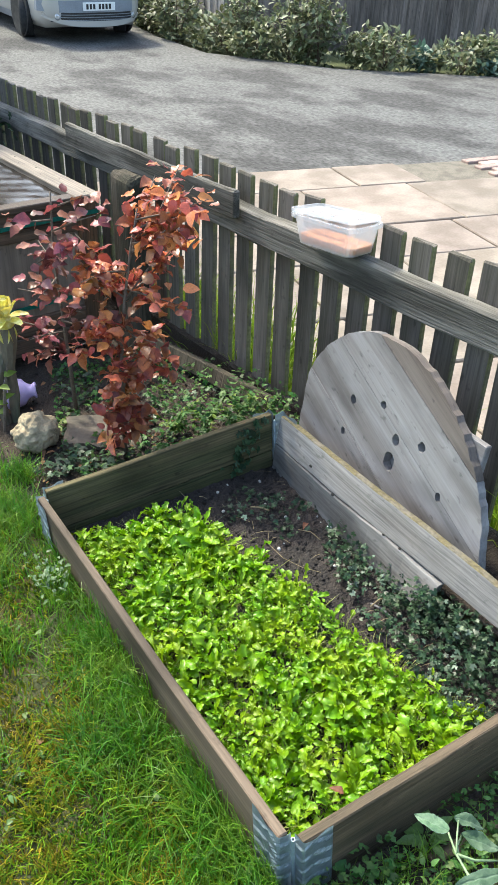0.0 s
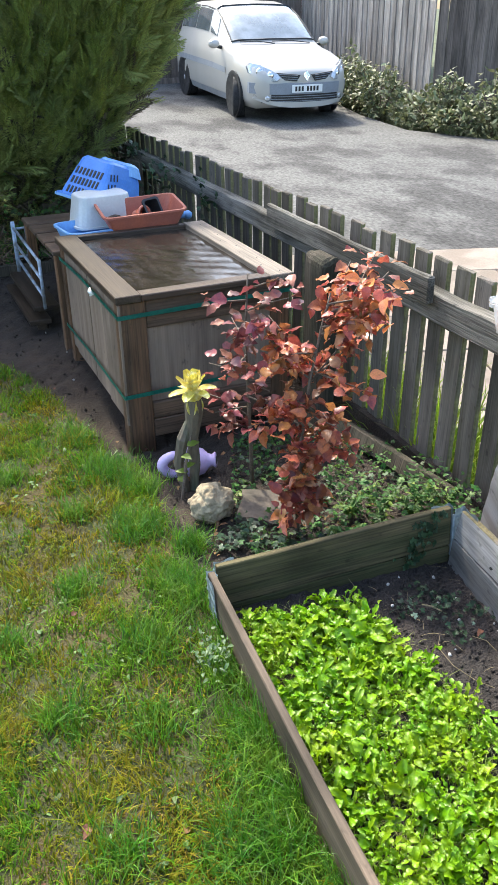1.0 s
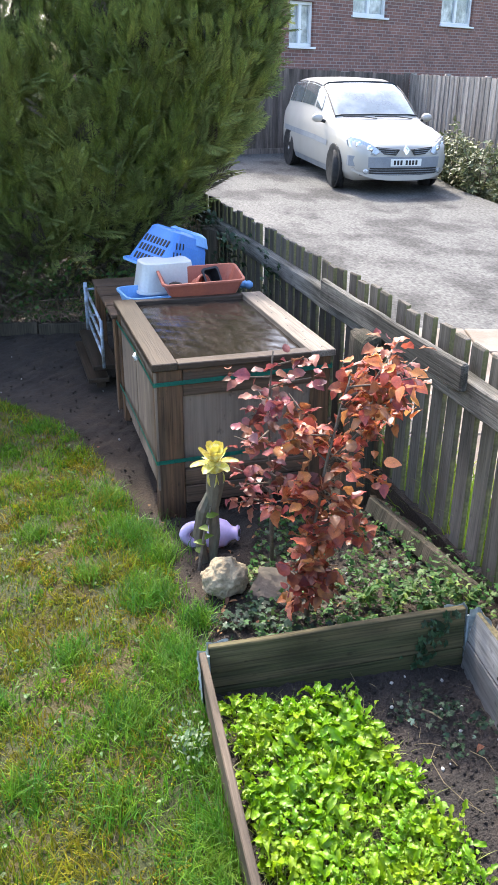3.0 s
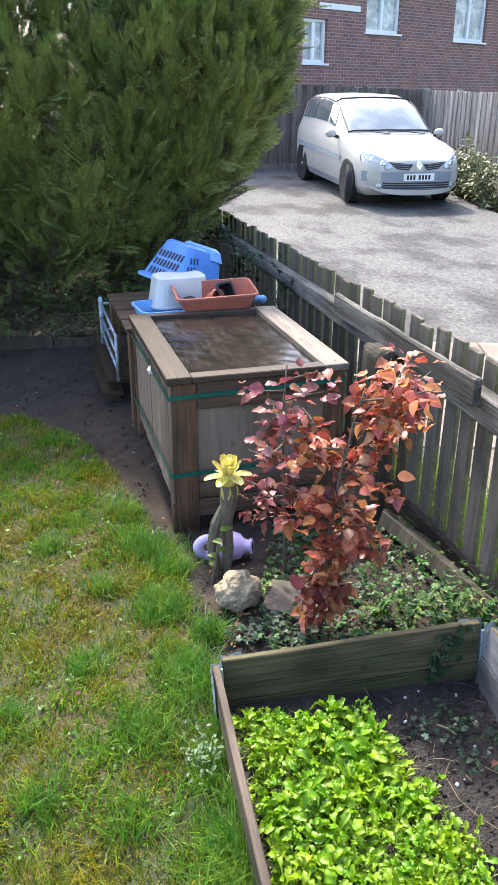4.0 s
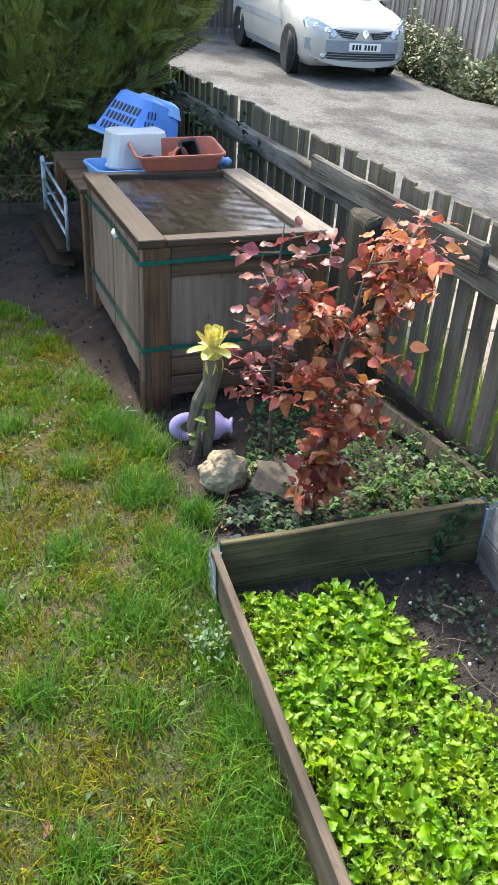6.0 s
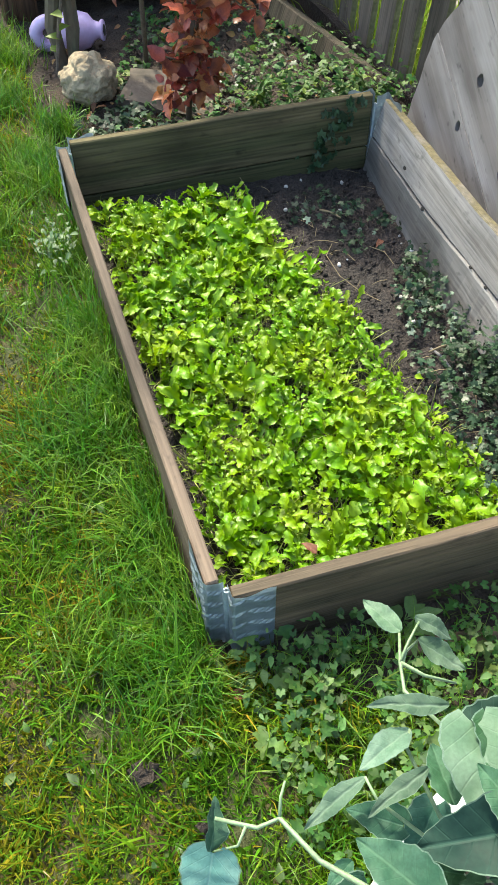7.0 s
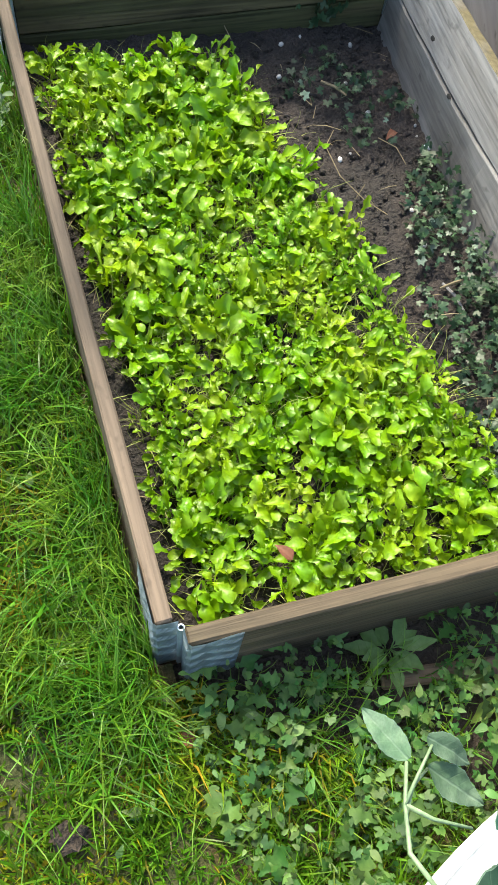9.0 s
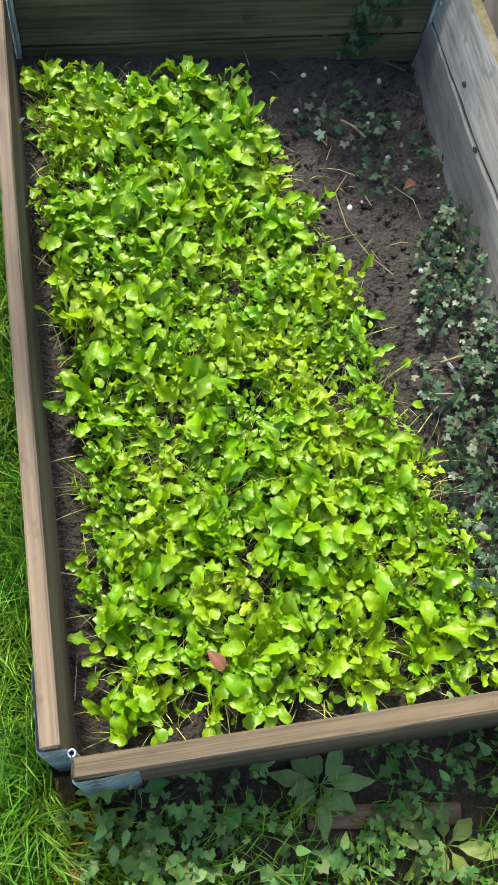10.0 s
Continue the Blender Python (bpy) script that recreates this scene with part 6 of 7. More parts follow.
    meshes.append(swarm(v2, f2, frames(np.stack([x, y, ground_z(x, y) + rng.uniform(0.004, 0.05, n)], 1), rng.uniform(0, 6.28, n), rng.normal(0.2, 0.4, n), rng.normal(0, 0.4, n), rng.uniform(0.008, 0.022, n)), M["lawn_weed"]))
    stuff("front_weeds", merge(meshes), "mixed low weeds on dark soil in front of the bed", "weeds")
    # small weeds in the lawn
    meshes = []
    x, y = scatter(2800, -1.3, 0.2, -0.7, 3.2, lambda x, y: lawn_ok(x, y) & (wobble(x, y, 5, 9.0) > 0.2))
    n = len(x)
    meshes.append(swarm(v2, f2, frames(np.stack([x, y, ground_z(x, y) + 0.012], 1), rng.uniform(0, 6.28, n), rng.normal(0.15, 0.3, n), rng.normal(0, 0.3, n), rng.uniform(0.010, 0.024, n)), M["lawn_weed"]))
    x, y = rng.normal(-0.06, 0.025, 90), rng.normal(0.95, 0.04, 90)
    meshes.append(swarm(v2, f2, frames(np.stack([x, y, ground_z(x, y) + rng.uniform(0.02, 0.07, 90)], 1), rng.uniform(0, 6.28, 90), rng.normal(0.15, 0.4, 90), rng.normal(0, 0.4, 90), rng.uniform(0.01, 0.02, 90)), M["pale_weed"]))
    stuff("lawn_weeds", merge(meshes), "small broad-leaved weeds growing through the lawn", "weeds")


creepers()


def rosette(x, y, n, size, mat, name, label):
    t = thing(name, (x, y, float(ground_z(x, y)) - 0.005), label, "weed")
    kinds = [raw_mesh(*leaf_grid(size * s, size * 0.36, 11, 2, 0.25, 0.1, 0.05, "spoon", 0.1), M[mat], True) for s in (0.8, 1.0, 1.2)]
    r = random.Random(int(x * 1000))
    for k in range(n):
        part("leaf", kinds[k % 3], None, t, m=pose(0, 0, 0.004 + 0.002 * k, r.uniform(8, 32), r.uniform(-12, 12), 360 * k / n + r.uniform(-12, 12)))
    return t


rosette(0.29, -0.055, 11, 0.048, "lawn_weed", "dandelion_rosette", "green leaf rosette of a weed on dark soil")
rosette(0.62, -0.10, 9, 0.06, "weed_lime", "dock_seedling", "lime green broad-leaved weed on dark soil")
rosette(0.42, -0.14, 7, 0.05, "weed_lime", "dock_seedling", "lime green broad-leaved weed on dark soil")
rosette(-0.055, 0.06, 4, 0.06, "weed_lime", "dock_seedling", "broad light green leaves beside the bed corner")
rosette(0.24, 1.72, 6, 0.055, "weed_lime", "dock_seedling", "yellow-green weed beside the rock")


# ---- copper beech saplings ----
def sapling(base, axis_pts, branches, n_leaf, mat, seed, label, lo=0.1, size=0.05, rest=300, bright=None):
    r = random.Random(seed)
    t = thing("beech_sapling", base, label, "sapling")
    part("stem", tube(axis_pts, [0.008 - 0.0055 * k / (len(axis_pts) - 1) for k in range(len(axis_pts))], 7), M["stem"], t, smooth=True)
    lines = [axis_pts]
    for b in branches:
        part("twig", tube(b, [0.0035, 0.0025, 0.0012][:len(b)], 5), M["stem"], t, smooth=True)
        lines += [b, b]
    kinds = [raw_mesh(*leaf_grid(size * a, size * 0.72 * a, 7, 2, d, f_, 0.09, "ovate"), M[mat], True) for a, d, f_ in ((1.0, 0.3, 0.1), (1.15, 0.15, 0.16), (0.8, 0.45, 0.06), (1.0, -0.15, 0.12), (0.65, 0.3, 0.18))]
    big = [raw_mesh(*leaf_grid(size * a, size * 0.66 * a, 6, 2, 0.15, 0.15, 0.04, "ovate"), M["beech_sunlit"], True) for a in (1.0, 1.25)] if bright else None
    for k in range(n_leaf):
        ln = r.choice(lines)
        u = r.uniform(lo if ln is axis_pts else 0.25, 1.0) * (len(ln) - 1)
        i = min(int(u), len(ln) - 2)
        p = Vector(ln[i]).lerp(Vector(ln[i + 1]), u - i)
        p += Vector((r.gauss(0, 0.022), r.gauss(0, 0.022), r.gauss(0, 0.02)))
        # right of `bright`, about half the leaves take the sunlit colour
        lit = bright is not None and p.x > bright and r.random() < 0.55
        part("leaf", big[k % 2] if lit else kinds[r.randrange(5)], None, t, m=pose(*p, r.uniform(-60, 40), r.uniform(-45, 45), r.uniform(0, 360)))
    pos = []
    for k in range(rest):
        ln = r.choice(lines)
        u = r.uniform(lo if ln is axis_pts else 0.2, 1.0) * (len(ln) - 1)
        i = min(int(u), len(ln) - 2)
        p = Vector(ln[i]).lerp(Vector(ln[i + 1]), u - i)
        pos.append((p.x + r.gauss(0, 0.02), p.y + r.gauss(0, 0.02), p.z + r.gauss(0, 0.02)))
    lv, lf = leaf_grid(1, 0.68, 6, 2, 0.3, 0.1, 0.08, "ovate")
    tagged(part("foliage", swarm(lv, lf, frames(np.array(pos), rng.uniform(0, 6.28, rest), rng.normal(-0.2, 0.5, rest), rng.normal(0, 0.5, rest), rng.uniform(size * 0.55, size * 1.05, rest)), M[mat + "_rest"]), None, t), kind="stuff")
    return t


r = random.Random(5)
gz = float(ground_z(0.37, 1.45))
axis = [(0, 0, -0.02), (0.012, 0.02, 0.15), (0.03, 0.05, 0.32), (0.06, 0.07, 0.50), (0.10, 0.09, 0.66), (0.13, 0.1, 0.76)]
br = []
for k in range(26):
    u = 0.12 + 0.85 * k / 26
    i = min(int(u * 5), 4)
    p = Vector(axis[i]).lerp(Vector(axis[i + 1]), u * 5 - i)
    a = r.uniform(0, 6.28)
    L = r.uniform(0.09, 0.19) * (0.55 + 0.75 * min(1, u * 1.5))
    q = p + Vector((math.cos(a), math.sin(a) * 0.8, r.uniform(0.0, 0.6))) * L * 0.55
    br.append([tuple(p), tuple(q), tuple(q + Vector((math.cos(a + r.uniform(-0.5, 0.5)), math.sin(a) * 0.8, r.uniform(-0.2, 0.6))) * L * 0.5)])
br.append([axis[4], (0.24, 0.14, 0.70), (0.37, 0.2, 0.77)])
br.append([axis[3], (0.2, 0.12, 0.60), (0.33, 0.18, 0.68)])
br.append([axis[3], (0.22, 0.16, 0.55), (0.36, 0.24, 0.6)])
br.append([axis[4], (0.2, 0.1, 0.74), (0.28, 0.12, 0.86)])
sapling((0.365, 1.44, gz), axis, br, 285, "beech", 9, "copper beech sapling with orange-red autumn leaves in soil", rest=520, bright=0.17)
axis = [(0, 0, -0.02), (-0.01, -0.01, 0.2), (-0.02, -0.02, 0.4), (-0.03, -0.03, 0.6), (-0.02, -0.03, 0.78)]
br = []
for k in range(14):
    u = 0.3 + 0.68 * k / 14
    i = min(int(u * 4), 3)
    p = Vector(axis[i]).lerp(Vector(axis[i + 1]), u * 4 - i)
    a = r.uniform(0, 6.28)
    L = r.uniform(0.08, 0.16)
    q = p + Vector((math.cos(a), math.sin(a), r.uniform(0, 0.5))) * L * 0.6
    br.append([tuple(p), tuple(q), tuple(q + Vector((math.cos(a), math.sin(a), r.uniform(-0.3, 0.4))) * L * 0.5)])
sapling((0.335, 1.79, float(ground_z(0.335, 1.79))), axis, br, 105, "beech_dark", 14, "slender purple beech sapling beside the hutch", lo=0.35, rest=70)


# ---- conifer ----
def conifer():
    t = thing("conifer_tree", (-0.5, 5.5, 0.0), "broad dense green conifer overhanging the fence", "tree")
    o = np.array([-0.5, 5.5, 0.0])
    for k, (x, y, lean) in enumerate(((-0.15, 5.3, 0.1), (-0.9, 5.5, -0.1), (-1.7, 5.6, 0.0), (0.4, 5.8, 0.2), (-3.0, 5.5, 0.0))):
        pts = [(x + lean * z * 0.2 - o[0], y + 0.05 * math.sin(z * 2 + k) - o[1], z - 0.05) for z in (0, 0.6, 1.2, 1.8, 2.4)]
        part("trunk", tube(pts, [0.09, 0.075, 0.06, 0.045, 0.02], 9), M["bark"], t, smooth=True)
    right = lambda z: np.interp(z, [-0.05, 0.3, 0.5, 0.8, 1.15, 1.56, 2.0, 2.4, 2.7], [0.05, 0.15, 0.26, 0.58, 0.86, 0.97, 1.02, 0.95, 0.6])
    left = lambda z: np.interp(z, [0, 1, 2.2, 2.7], [-3.4, -3.4, -3.2, -2.4])
    front = lambda x, z: np.interp(z, [-0.05, 0.4, 0.8, 1.5, 2.0, 2.4, 2.7], [4.72, 4.70, 4.55, 4.42, 4.6, 5.0, 5.4]) + 0.10 * wobble(x, z, 1.1, 3.0) + 0.5 * np.clip((x - right(z) + 0.55) / 0.55, 0, 1) ** 2 + 0.1
    # one spray: a flat fan of scaly twigs, finely divided
    vs, fs = [], []

    def twig(p, d, L, w):
        n = np.array([-d[1], d[0]])
        i = len(vs)
        a, b, c = p + n * w * 0.5, p - n * w * 0.5, p + d * L
        m_ = p + d * L * 0.55
        vs.extend([(p[0], p[1], 0), (m_[0] - n[0] * w * 0.6, m_[1] - n[1] * w * 0.6, -0.02), (c[0], c[1], -0.06), (m_[0] + n[0] * w * 0.6, m_[1] + n[1] * w * 0.6, -0.02)])
        fs.append((i, i + 1, i + 2, i + 3))
    rr = np.random.default_rng(3)
    twig(np.array([0.0, 0.0]), np.array([0.0, 1.0]), 1.0, 0.035)
    for k in range(8):
        u = 0.1 + 0.1 * k
        for s in (-1, 1):
            a = radians(38 + rr.uniform(-6, 8))
            d = np.array([s * math.sin(a), math.cos(a)])
            L = (0.42 - 0.3 * abs(u - 0.35)) * rr.uniform(0.8, 1.15)
            p = np.array([0.0, u + 0.03 * s])
            twig(p, d, L, 0.034)
            for v_ in (0.35, 0.65):
                a2 = a - s * 0 + radians(30) * (-1 if v_ == 0.65 else 1)
                d2 = np.array([s * math.sin(a2), math.cos(a2)])
                twig(p + d * L * v_, d2, L * 0.42, 0.03)
    meshes = []

    def shell(n, depth, size, mat, zlo, zhi, rise=0.9):
        z = rng.uniform(zlo, zhi, n)
        seen = rng.uniform(0, 1, n) < 0.85
        x = np.where(seen, -1.9 + (right(z) + 1.9) * rng.uniform(0, 1, n), left(z) + (right(z) - left(z)) * rng.uniform(0, 1, n))
        y = front(x, z) + rng.uniform(0, depth, n)
        side = rng.uniform(0, 1, n) < 0.3
        xs_ = right(z) - rng.uniform(0, 0.25, n)
        ys_ = rng.uniform(4.9, 6.4, n)
        x, y = np.where(side, xs_, x), np.where(side, ys_, y)
        yaw = np.where(side, rng.normal(-1.3, 0.6, n), rng.normal(math.pi, 0.75, n) + 0.35 * 0)
        # small holes where daylight shows through
        clear = np.ones(n, bool)
        for gx, gz, gr in ((-0.84, 1.27, 0.05), (-0.32, 0.36, 0.06), (-0.30, 0.42, 0.045), (-0.79, 0.68, 0.035), (-0.30, 0.70, 0.03), (-0.22, 0.5, 0.03)):
            u = (y + 0.43) / 5.08
            clear &= np.hypot(x - (-0.33 + (gx + 0.33) * u), z - (1.44 + (gz - 1.44) * u)) > gr * 0.6 + size * 0.2
        x, y, z, yaw, n = x[clear], y[clear], z[clear], yaw[clear], int(clear.sum())
        tilt = rng.normal(rise, 0.32, n)
        P = frames(np.stack([x - o[0], y - o[1], z - o[2]], 1), yaw, tilt, rng.normal(0, 0.7, n), rng.uniform(size * 0.65, size * 1.3, n))
        return swarm(vs, fs, P, mat, False)
    meshes.append(shell(7000, 0.14, 0.185, M["tree"], 0.42, 2.7))
    meshes.append(shell(5200, 0.5, 0.2, M["tree"], 0.3, 2.7, 0.6))
    meshes.append(shell(1500, 0.3, 0.18, M["tree"], 0.0, 0.7, 0.5))
    # plumes: shoots that stand out of the face in bunches, tips up
    bx, bz = rng.uniform(-1.8, 0.95, 330), rng.uniform(0.5, 2.6, 330)
    inside = bx < right(bz) - 0.03
    bx, bz = bx[inside], bz[inside]
    k_ = 13
    ix = np.repeat(np.arange(len(bx)), k_)
    m_ = len(ix)
    along = np.tile(np.linspace(0, 1, k_), len(bx))
    way = rng.normal(0.25, 0.3, len(bx))[ix]
    px = bx[ix] + along * 0.26 * np.sin(way) + rng.normal(0, 0.012, m_)
    pz = bz[ix] + along * 0.26 * np.cos(way) + rng.normal(0, 0.012, m_)
    py = front(bx, bz)[ix] - 0.02 - 0.07 * along + rng.normal(0, 0.012, m_)
    meshes.append(swarm(vs, fs, frames(np.stack([px - o[0], py - o[1], pz], 1), rng.normal(math.pi, 0.8, m_), rng.normal(1.15, 0.25, m_), rng.normal(0, 0.6, m_), rng.uniform(0.09, 0.17, m_) * (1.15 - 0.5 * along)), M["tree_tip"], False))
    # low sprays round the white post
    k_ = 150
    meshes.append(swarm(vs, fs, frames(np.stack([rng.normal(-1.02, 0.09, k_) - o[0], rng.uniform(4.5, 4.58, k_) - o[1], rng.uniform(0.05, 0.74, k_)], 1), rng.normal(math.pi, 0.7, k_), rng.normal(0.6, 0.4, k_), rng.normal(0, 0.6, k_), rng.uniform(0.08, 0.15, k_)), M["tree"], False))
    part("crown", merge(meshes), None, t, "feathery green scale-leaf sprays")
    # bare inner twigs, dense and brown near the ground
    meshes = [shell(1500, 0.6, 0.2, M["tree_in"], 0.0, 2.4), shell(1500, 0.3, 0.18, M["tree_in"], 0.0, 0.7)]
    tagged(part("inner_foliage", merge(meshes), None, t, "dead brown inner twigs"), kind="stuff")
    n = 260
    z = rng.uniform(0.0, 0.6, n)
    x = rng.uniform(-2.2, 0.4, n)
    P = frames(np.stack([x - o[0], 4.7 + rng.uniform(0, 0.3, n) - o[1], z], 1), rng.uniform(0, 6.28, n), rng.normal(-0.9, 0.5, n), rng.normal(0, 0.8, n), np.stack([np.full(n, 0.005), rng.uniform(0.1, 0.3, n), rng.uniform(0.15, 0.5, n)], 1))
    tagged(part("low_brushwood", swarm(BLADE_V, BLADE_F, P, M["bark"]), None, t, "thin bare low branches"), kind="stuff")


conifer()


bm = bmesh.new()
for k in range(3):
    x0 = -2.3 + k * 0.86
    box((x0, 4.62 + 0.02 * (k % 2), -0.05), (x0 + 0.85, 4.65 + 0.02 * (k % 2), 0.045 - 0.012 * k), 0.004, bm)
tagged(part("edging_board", bm, M["post"]), "low rotten edging boards at the back of the soil", "edging", kind="structure")


def dead_growth():
    """Brown leafless undergrowth heaped at the foot of the conifer, with a few dark green leaves."""
    n = 5200
    cx = rng.choice([-0.92, -0.85, -1.5, -0.45, -1.9, 0.1], n, p=[0.34, 0.2, 0.14, 0.12, 0.12, 0.08])
    x = cx + rng.normal(0, 0.13, n)
    z = np.abs(rng.normal(0, 1, n)) * np.where(np.abs(cx + 0.9) < 0.1, 0.26, 0.13)
    y = 4.76 - 0.10 * np.exp(-z / 0.4) + rng.uniform(0, 0.35, n)
    P = frames(np.stack([x, y, z], 1), rng.uniform(0, 6.28, n), rng.normal(-0.4, 0.6, n), rng.normal(0, 0.8, n), np.stack([rng.uniform(0.003, 0.007, n), rng.uniform(0.03, 0.12, n), rng.uniform(0.04, 0.14, n)], 1))
    v, f = star_leaf(1.0, 5)
    k = 2600
    lx, lz = rng.uniform(-2.2, 0.45, k), np.abs(rng.normal(0, 0.2, k))
    Q = frames(np.stack([lx, 4.7 + rng.uniform(0, 0.2, k), lz], 1), rng.normal(0, 0.8, k), rng.normal(0.9, 0.4, k), rng.normal(0, 0.5, k), rng.uniform(0.012, 0.03, k))
    stuff("undergrowth", merge([swarm(BLADE_V, BLADE_F, P, M["dead_twig"]), swarm(v, f, Q, M["weed"])]), "brown dead twigs and ivy heaped under the conifer", "undergrowth")


dead_growth()


def creeper_on_fence():
    """Ivy hanging on the far end of the fence."""
    v, f = star_leaf(1.0, 5)
    y = rng.uniform(3.5, 5.8, 620)
    z = rng.uniform(0.05, 0.66, 620)
    x = fence_x(y) - rng.uniform(0.02, 0.1, 620)
    ok = wobble(y * 1.3, z * 2, 2, 1.0) + 0.35 * (y - 4.1) > 0
    x, y, z = x[ok], y[ok], z[ok]
    n = len(x)
    stuff("fence_ivy", swarm(v, f, frames(np.stack([x, y, z], 1), rng.normal(1.57, 0.6, n), rng.normal(0.9, 0.4, n), rng.normal(0, 0.5, n), rng.uniform(0.022, 0.045, n)), M["ivy"]), "dark ivy clinging to the far pickets", "ivy")


creeper_on_fence()


def verge_shrubs():
    """Rough shrubs between the driveway and the tall fences."""
    v, f = leaf_grid(1, 0.5, 3, 1, 0.2, 0.15, 0, "ovate")
    line = [(6.25, 14.4), (6.2, 12.9), (6.25, 11.2), (6.75, 10.0), (7.6, 8.7), (8.7, 7.8), (9.8, 6.9)]
    rs = random.Random(21)
    for k in range(22):
        u = k / 21 * (len(line) - 1)
        i = min(int(u), len(line) - 2)
        cx = line[i][0] + (line[i + 1][0] - line[i][0]) * (u - i) + rs.uniform(0.0, 0.45)
        cy = line[i][1] + (line[i + 1][1] - line[i][1]) * (u - i) + rs.uniform(-0.1, 0.3)
        h = rs.uniform(0.45, 0.95) * (1.0 if k < 13 else 0.75)
        rad = rs.uniform(0.32, 0.55)
        low = k > 12 and k % 3 == 0
        if low:
            h = 0.28
        t = thing("verge_shrub", (cx, cy, -0.3 + 0.03 * max(0, cy - 12.5)), "low bluish ground-cover plant at the driveway edge" if low else "straggly grey-green shrub at the driveway edge", "shrub", "shrubs along the driveway")
        for q in range(6):
            a = rs.uniform(0, 6.28)
            part("stem", tube([(0, 0, 0), (math.cos(a) * rad * 0.4, math.sin(a) * rad * 0.4, h * 0.5), (math.cos(a) * rad * 0.8, math.sin(a) * rad * 0.8, h * rs.uniform(0.7, 1.0))], [0.012, 0.008, 0.003], 5), M["bark"], t)
        n = 520
        d = rng.normal(0, 1, (n, 3))
        d /= np.linalg.norm(d, axis=1)[:, None]
        rad_n = rng.uniform(0.45, 1.05, n) ** 0.6
        pos = np.stack([d[:, 0] * rad * rad_n, d[:, 1] * rad * rad_n, h * 0.5 + d[:, 2] * h * 0.52 * rad_n * (1 + 0.25 * np.sin(d[:, 0] * 7 + k))], 1)
        pos[:, 2] = np.maximum(pos[:, 2], 0.02)
        part("leaves", swarm(v, f, frames(pos, rng.uniform(0, 6.28, n), rng.normal(0.3, 0.6, n), rng.normal(0, 0.5, n), rng.uniform(0.06, 0.13, n)), M["shrub_blue"] if low else M["shrub"]), None, t)


verge_shrubs()


# ---- drum end leaning behind the bed ----
def drum_end():
    t = thing("cable_drum_end", pose(0.849, 0.779, 0.062, 0, 7.3, -1.1), "silvered round wooden cable drum end leaning between bed and fence", "cable drum")
    n = 84
    GRAIN = radians(25)
    seams = (-0.6, 0.015, 0.185, 0.325, 0.7)
    for k in range(4):
        r = random.Random(2)
        bm = bmesh.new()
        rim = []
        for q in range(n + 1):
            a = radians(-13 + 206 * q / n)
            rr = 0.411 + 0.028 * math.cos(2 * (a - radians(50))) + r.uniform(-0.003, 0.003)
            rim.append((min(0.392 + r.uniform(-0.002, 0.002), rr * math.cos(a)), rr * math.sin(a)))
        vs = [bm.verts.new((0, y, z)) for y, z in rim]
        ed = [bm.edges.new((vs[q], vs[(q + 1) % len(vs)])) for q in range(len(vs))]
        for y, z, a, b in ((-0.023, 0.094, 0.023, 0.031), (0.183, 0.08, 0.010, 0.013), (-0.222, 0.10, 0.011, 0.014), (0.17, 0.191, 0.013, 0.014), (0.045, 0.235, 0.012, 0.013), (-0.029, 0.165, 0.014, 0.018), (-0.126, 0.196, 0.014, 0.015)):
            hv = [bm.verts.new((0, y + a * math.cos(q * math.pi / 6) * r.uniform(0.85, 1.1), z + b * math.sin(q * math.pi / 6) * r.uniform(0.85, 1.1))) for q in range(12)]
            ed += [bm.edges.new((hv[q], hv[(q + 1) % 12])) for q in range(12)]
        bmesh.ops.triangle_fill(bm, use_beauty=True, edges=ed)
        up = Vector((0, -math.sin(GRAIN), math.cos(GRAIN)))
        for off, sgn in ((seams[k] + 0.0011, -1), (seams[k + 1] - 0.0011, 1)):
            bmesh.ops.bisect_plane(bm, geom=list(bm.verts) + list(bm.edges) + list(bm.faces), plane_co=up * off, plane_no=up * sgn, clear_outer=True)
        res = bmesh.ops.extrude_face_region(bm, geom=list(bm.faces))
        for v in [g for g in res["geom"] if isinstance(g, bmesh.types.BMVert)]:
            v.co.x += 0.026
        bmesh.ops.recalc_face_normals(bm, faces=list(bm.faces))
        turn = Matrix.Rotation(GRAIN, 4, "X")
        bm.transform(turn.inverted())
        part("plank", bm, M["disc_dark"] if k == 3 else M["disc"], t, "brown rim plank" if k == 3 else "", m=pose((0.0, 0.0015, 0.0, -0.001)[k], 0, 0) @ turn)
    # battens on its back
    for z in (0.0, 0.2):
        part("batten", box((0.028, -0.3, z), (0.048, 0.3, z + 0.09), 0.003), M["disc"], t)


drum_end()

# ---- tub of feed on the fence rail ----
tb = thing("feed_tub", pose(fence_x(1.21) - 0.02, 1.215, 0.604, 0, 4, FENCE_YAW + 90), "clear plastic tub with orange feed, standing on the fence rail", "tub")
part("shell", tub_mesh(0.27, 0.125, 0.088, 0.84, 0.0025, 0.025, 0.01), M["clear"], tb, smooth=False)
part("feed", tub_mesh(0.232, 0.092, 0.035, 0.97, 0.03, 0.02, 0.0), M["feed"], tb, "layer of orange feed", m=pose(0, 0, 0.006) @ Matrix.Diagonal((1, 1, 0.6, 1)))
part("lid", tub_mesh(0.27, 0.125, 0.012, 0.97, 0.0015, 0.025, 0.004), M["clear"], tb, "crumpled clear lid", m=pose(0.005, 0.0, 0.091, 3, 2, 0))


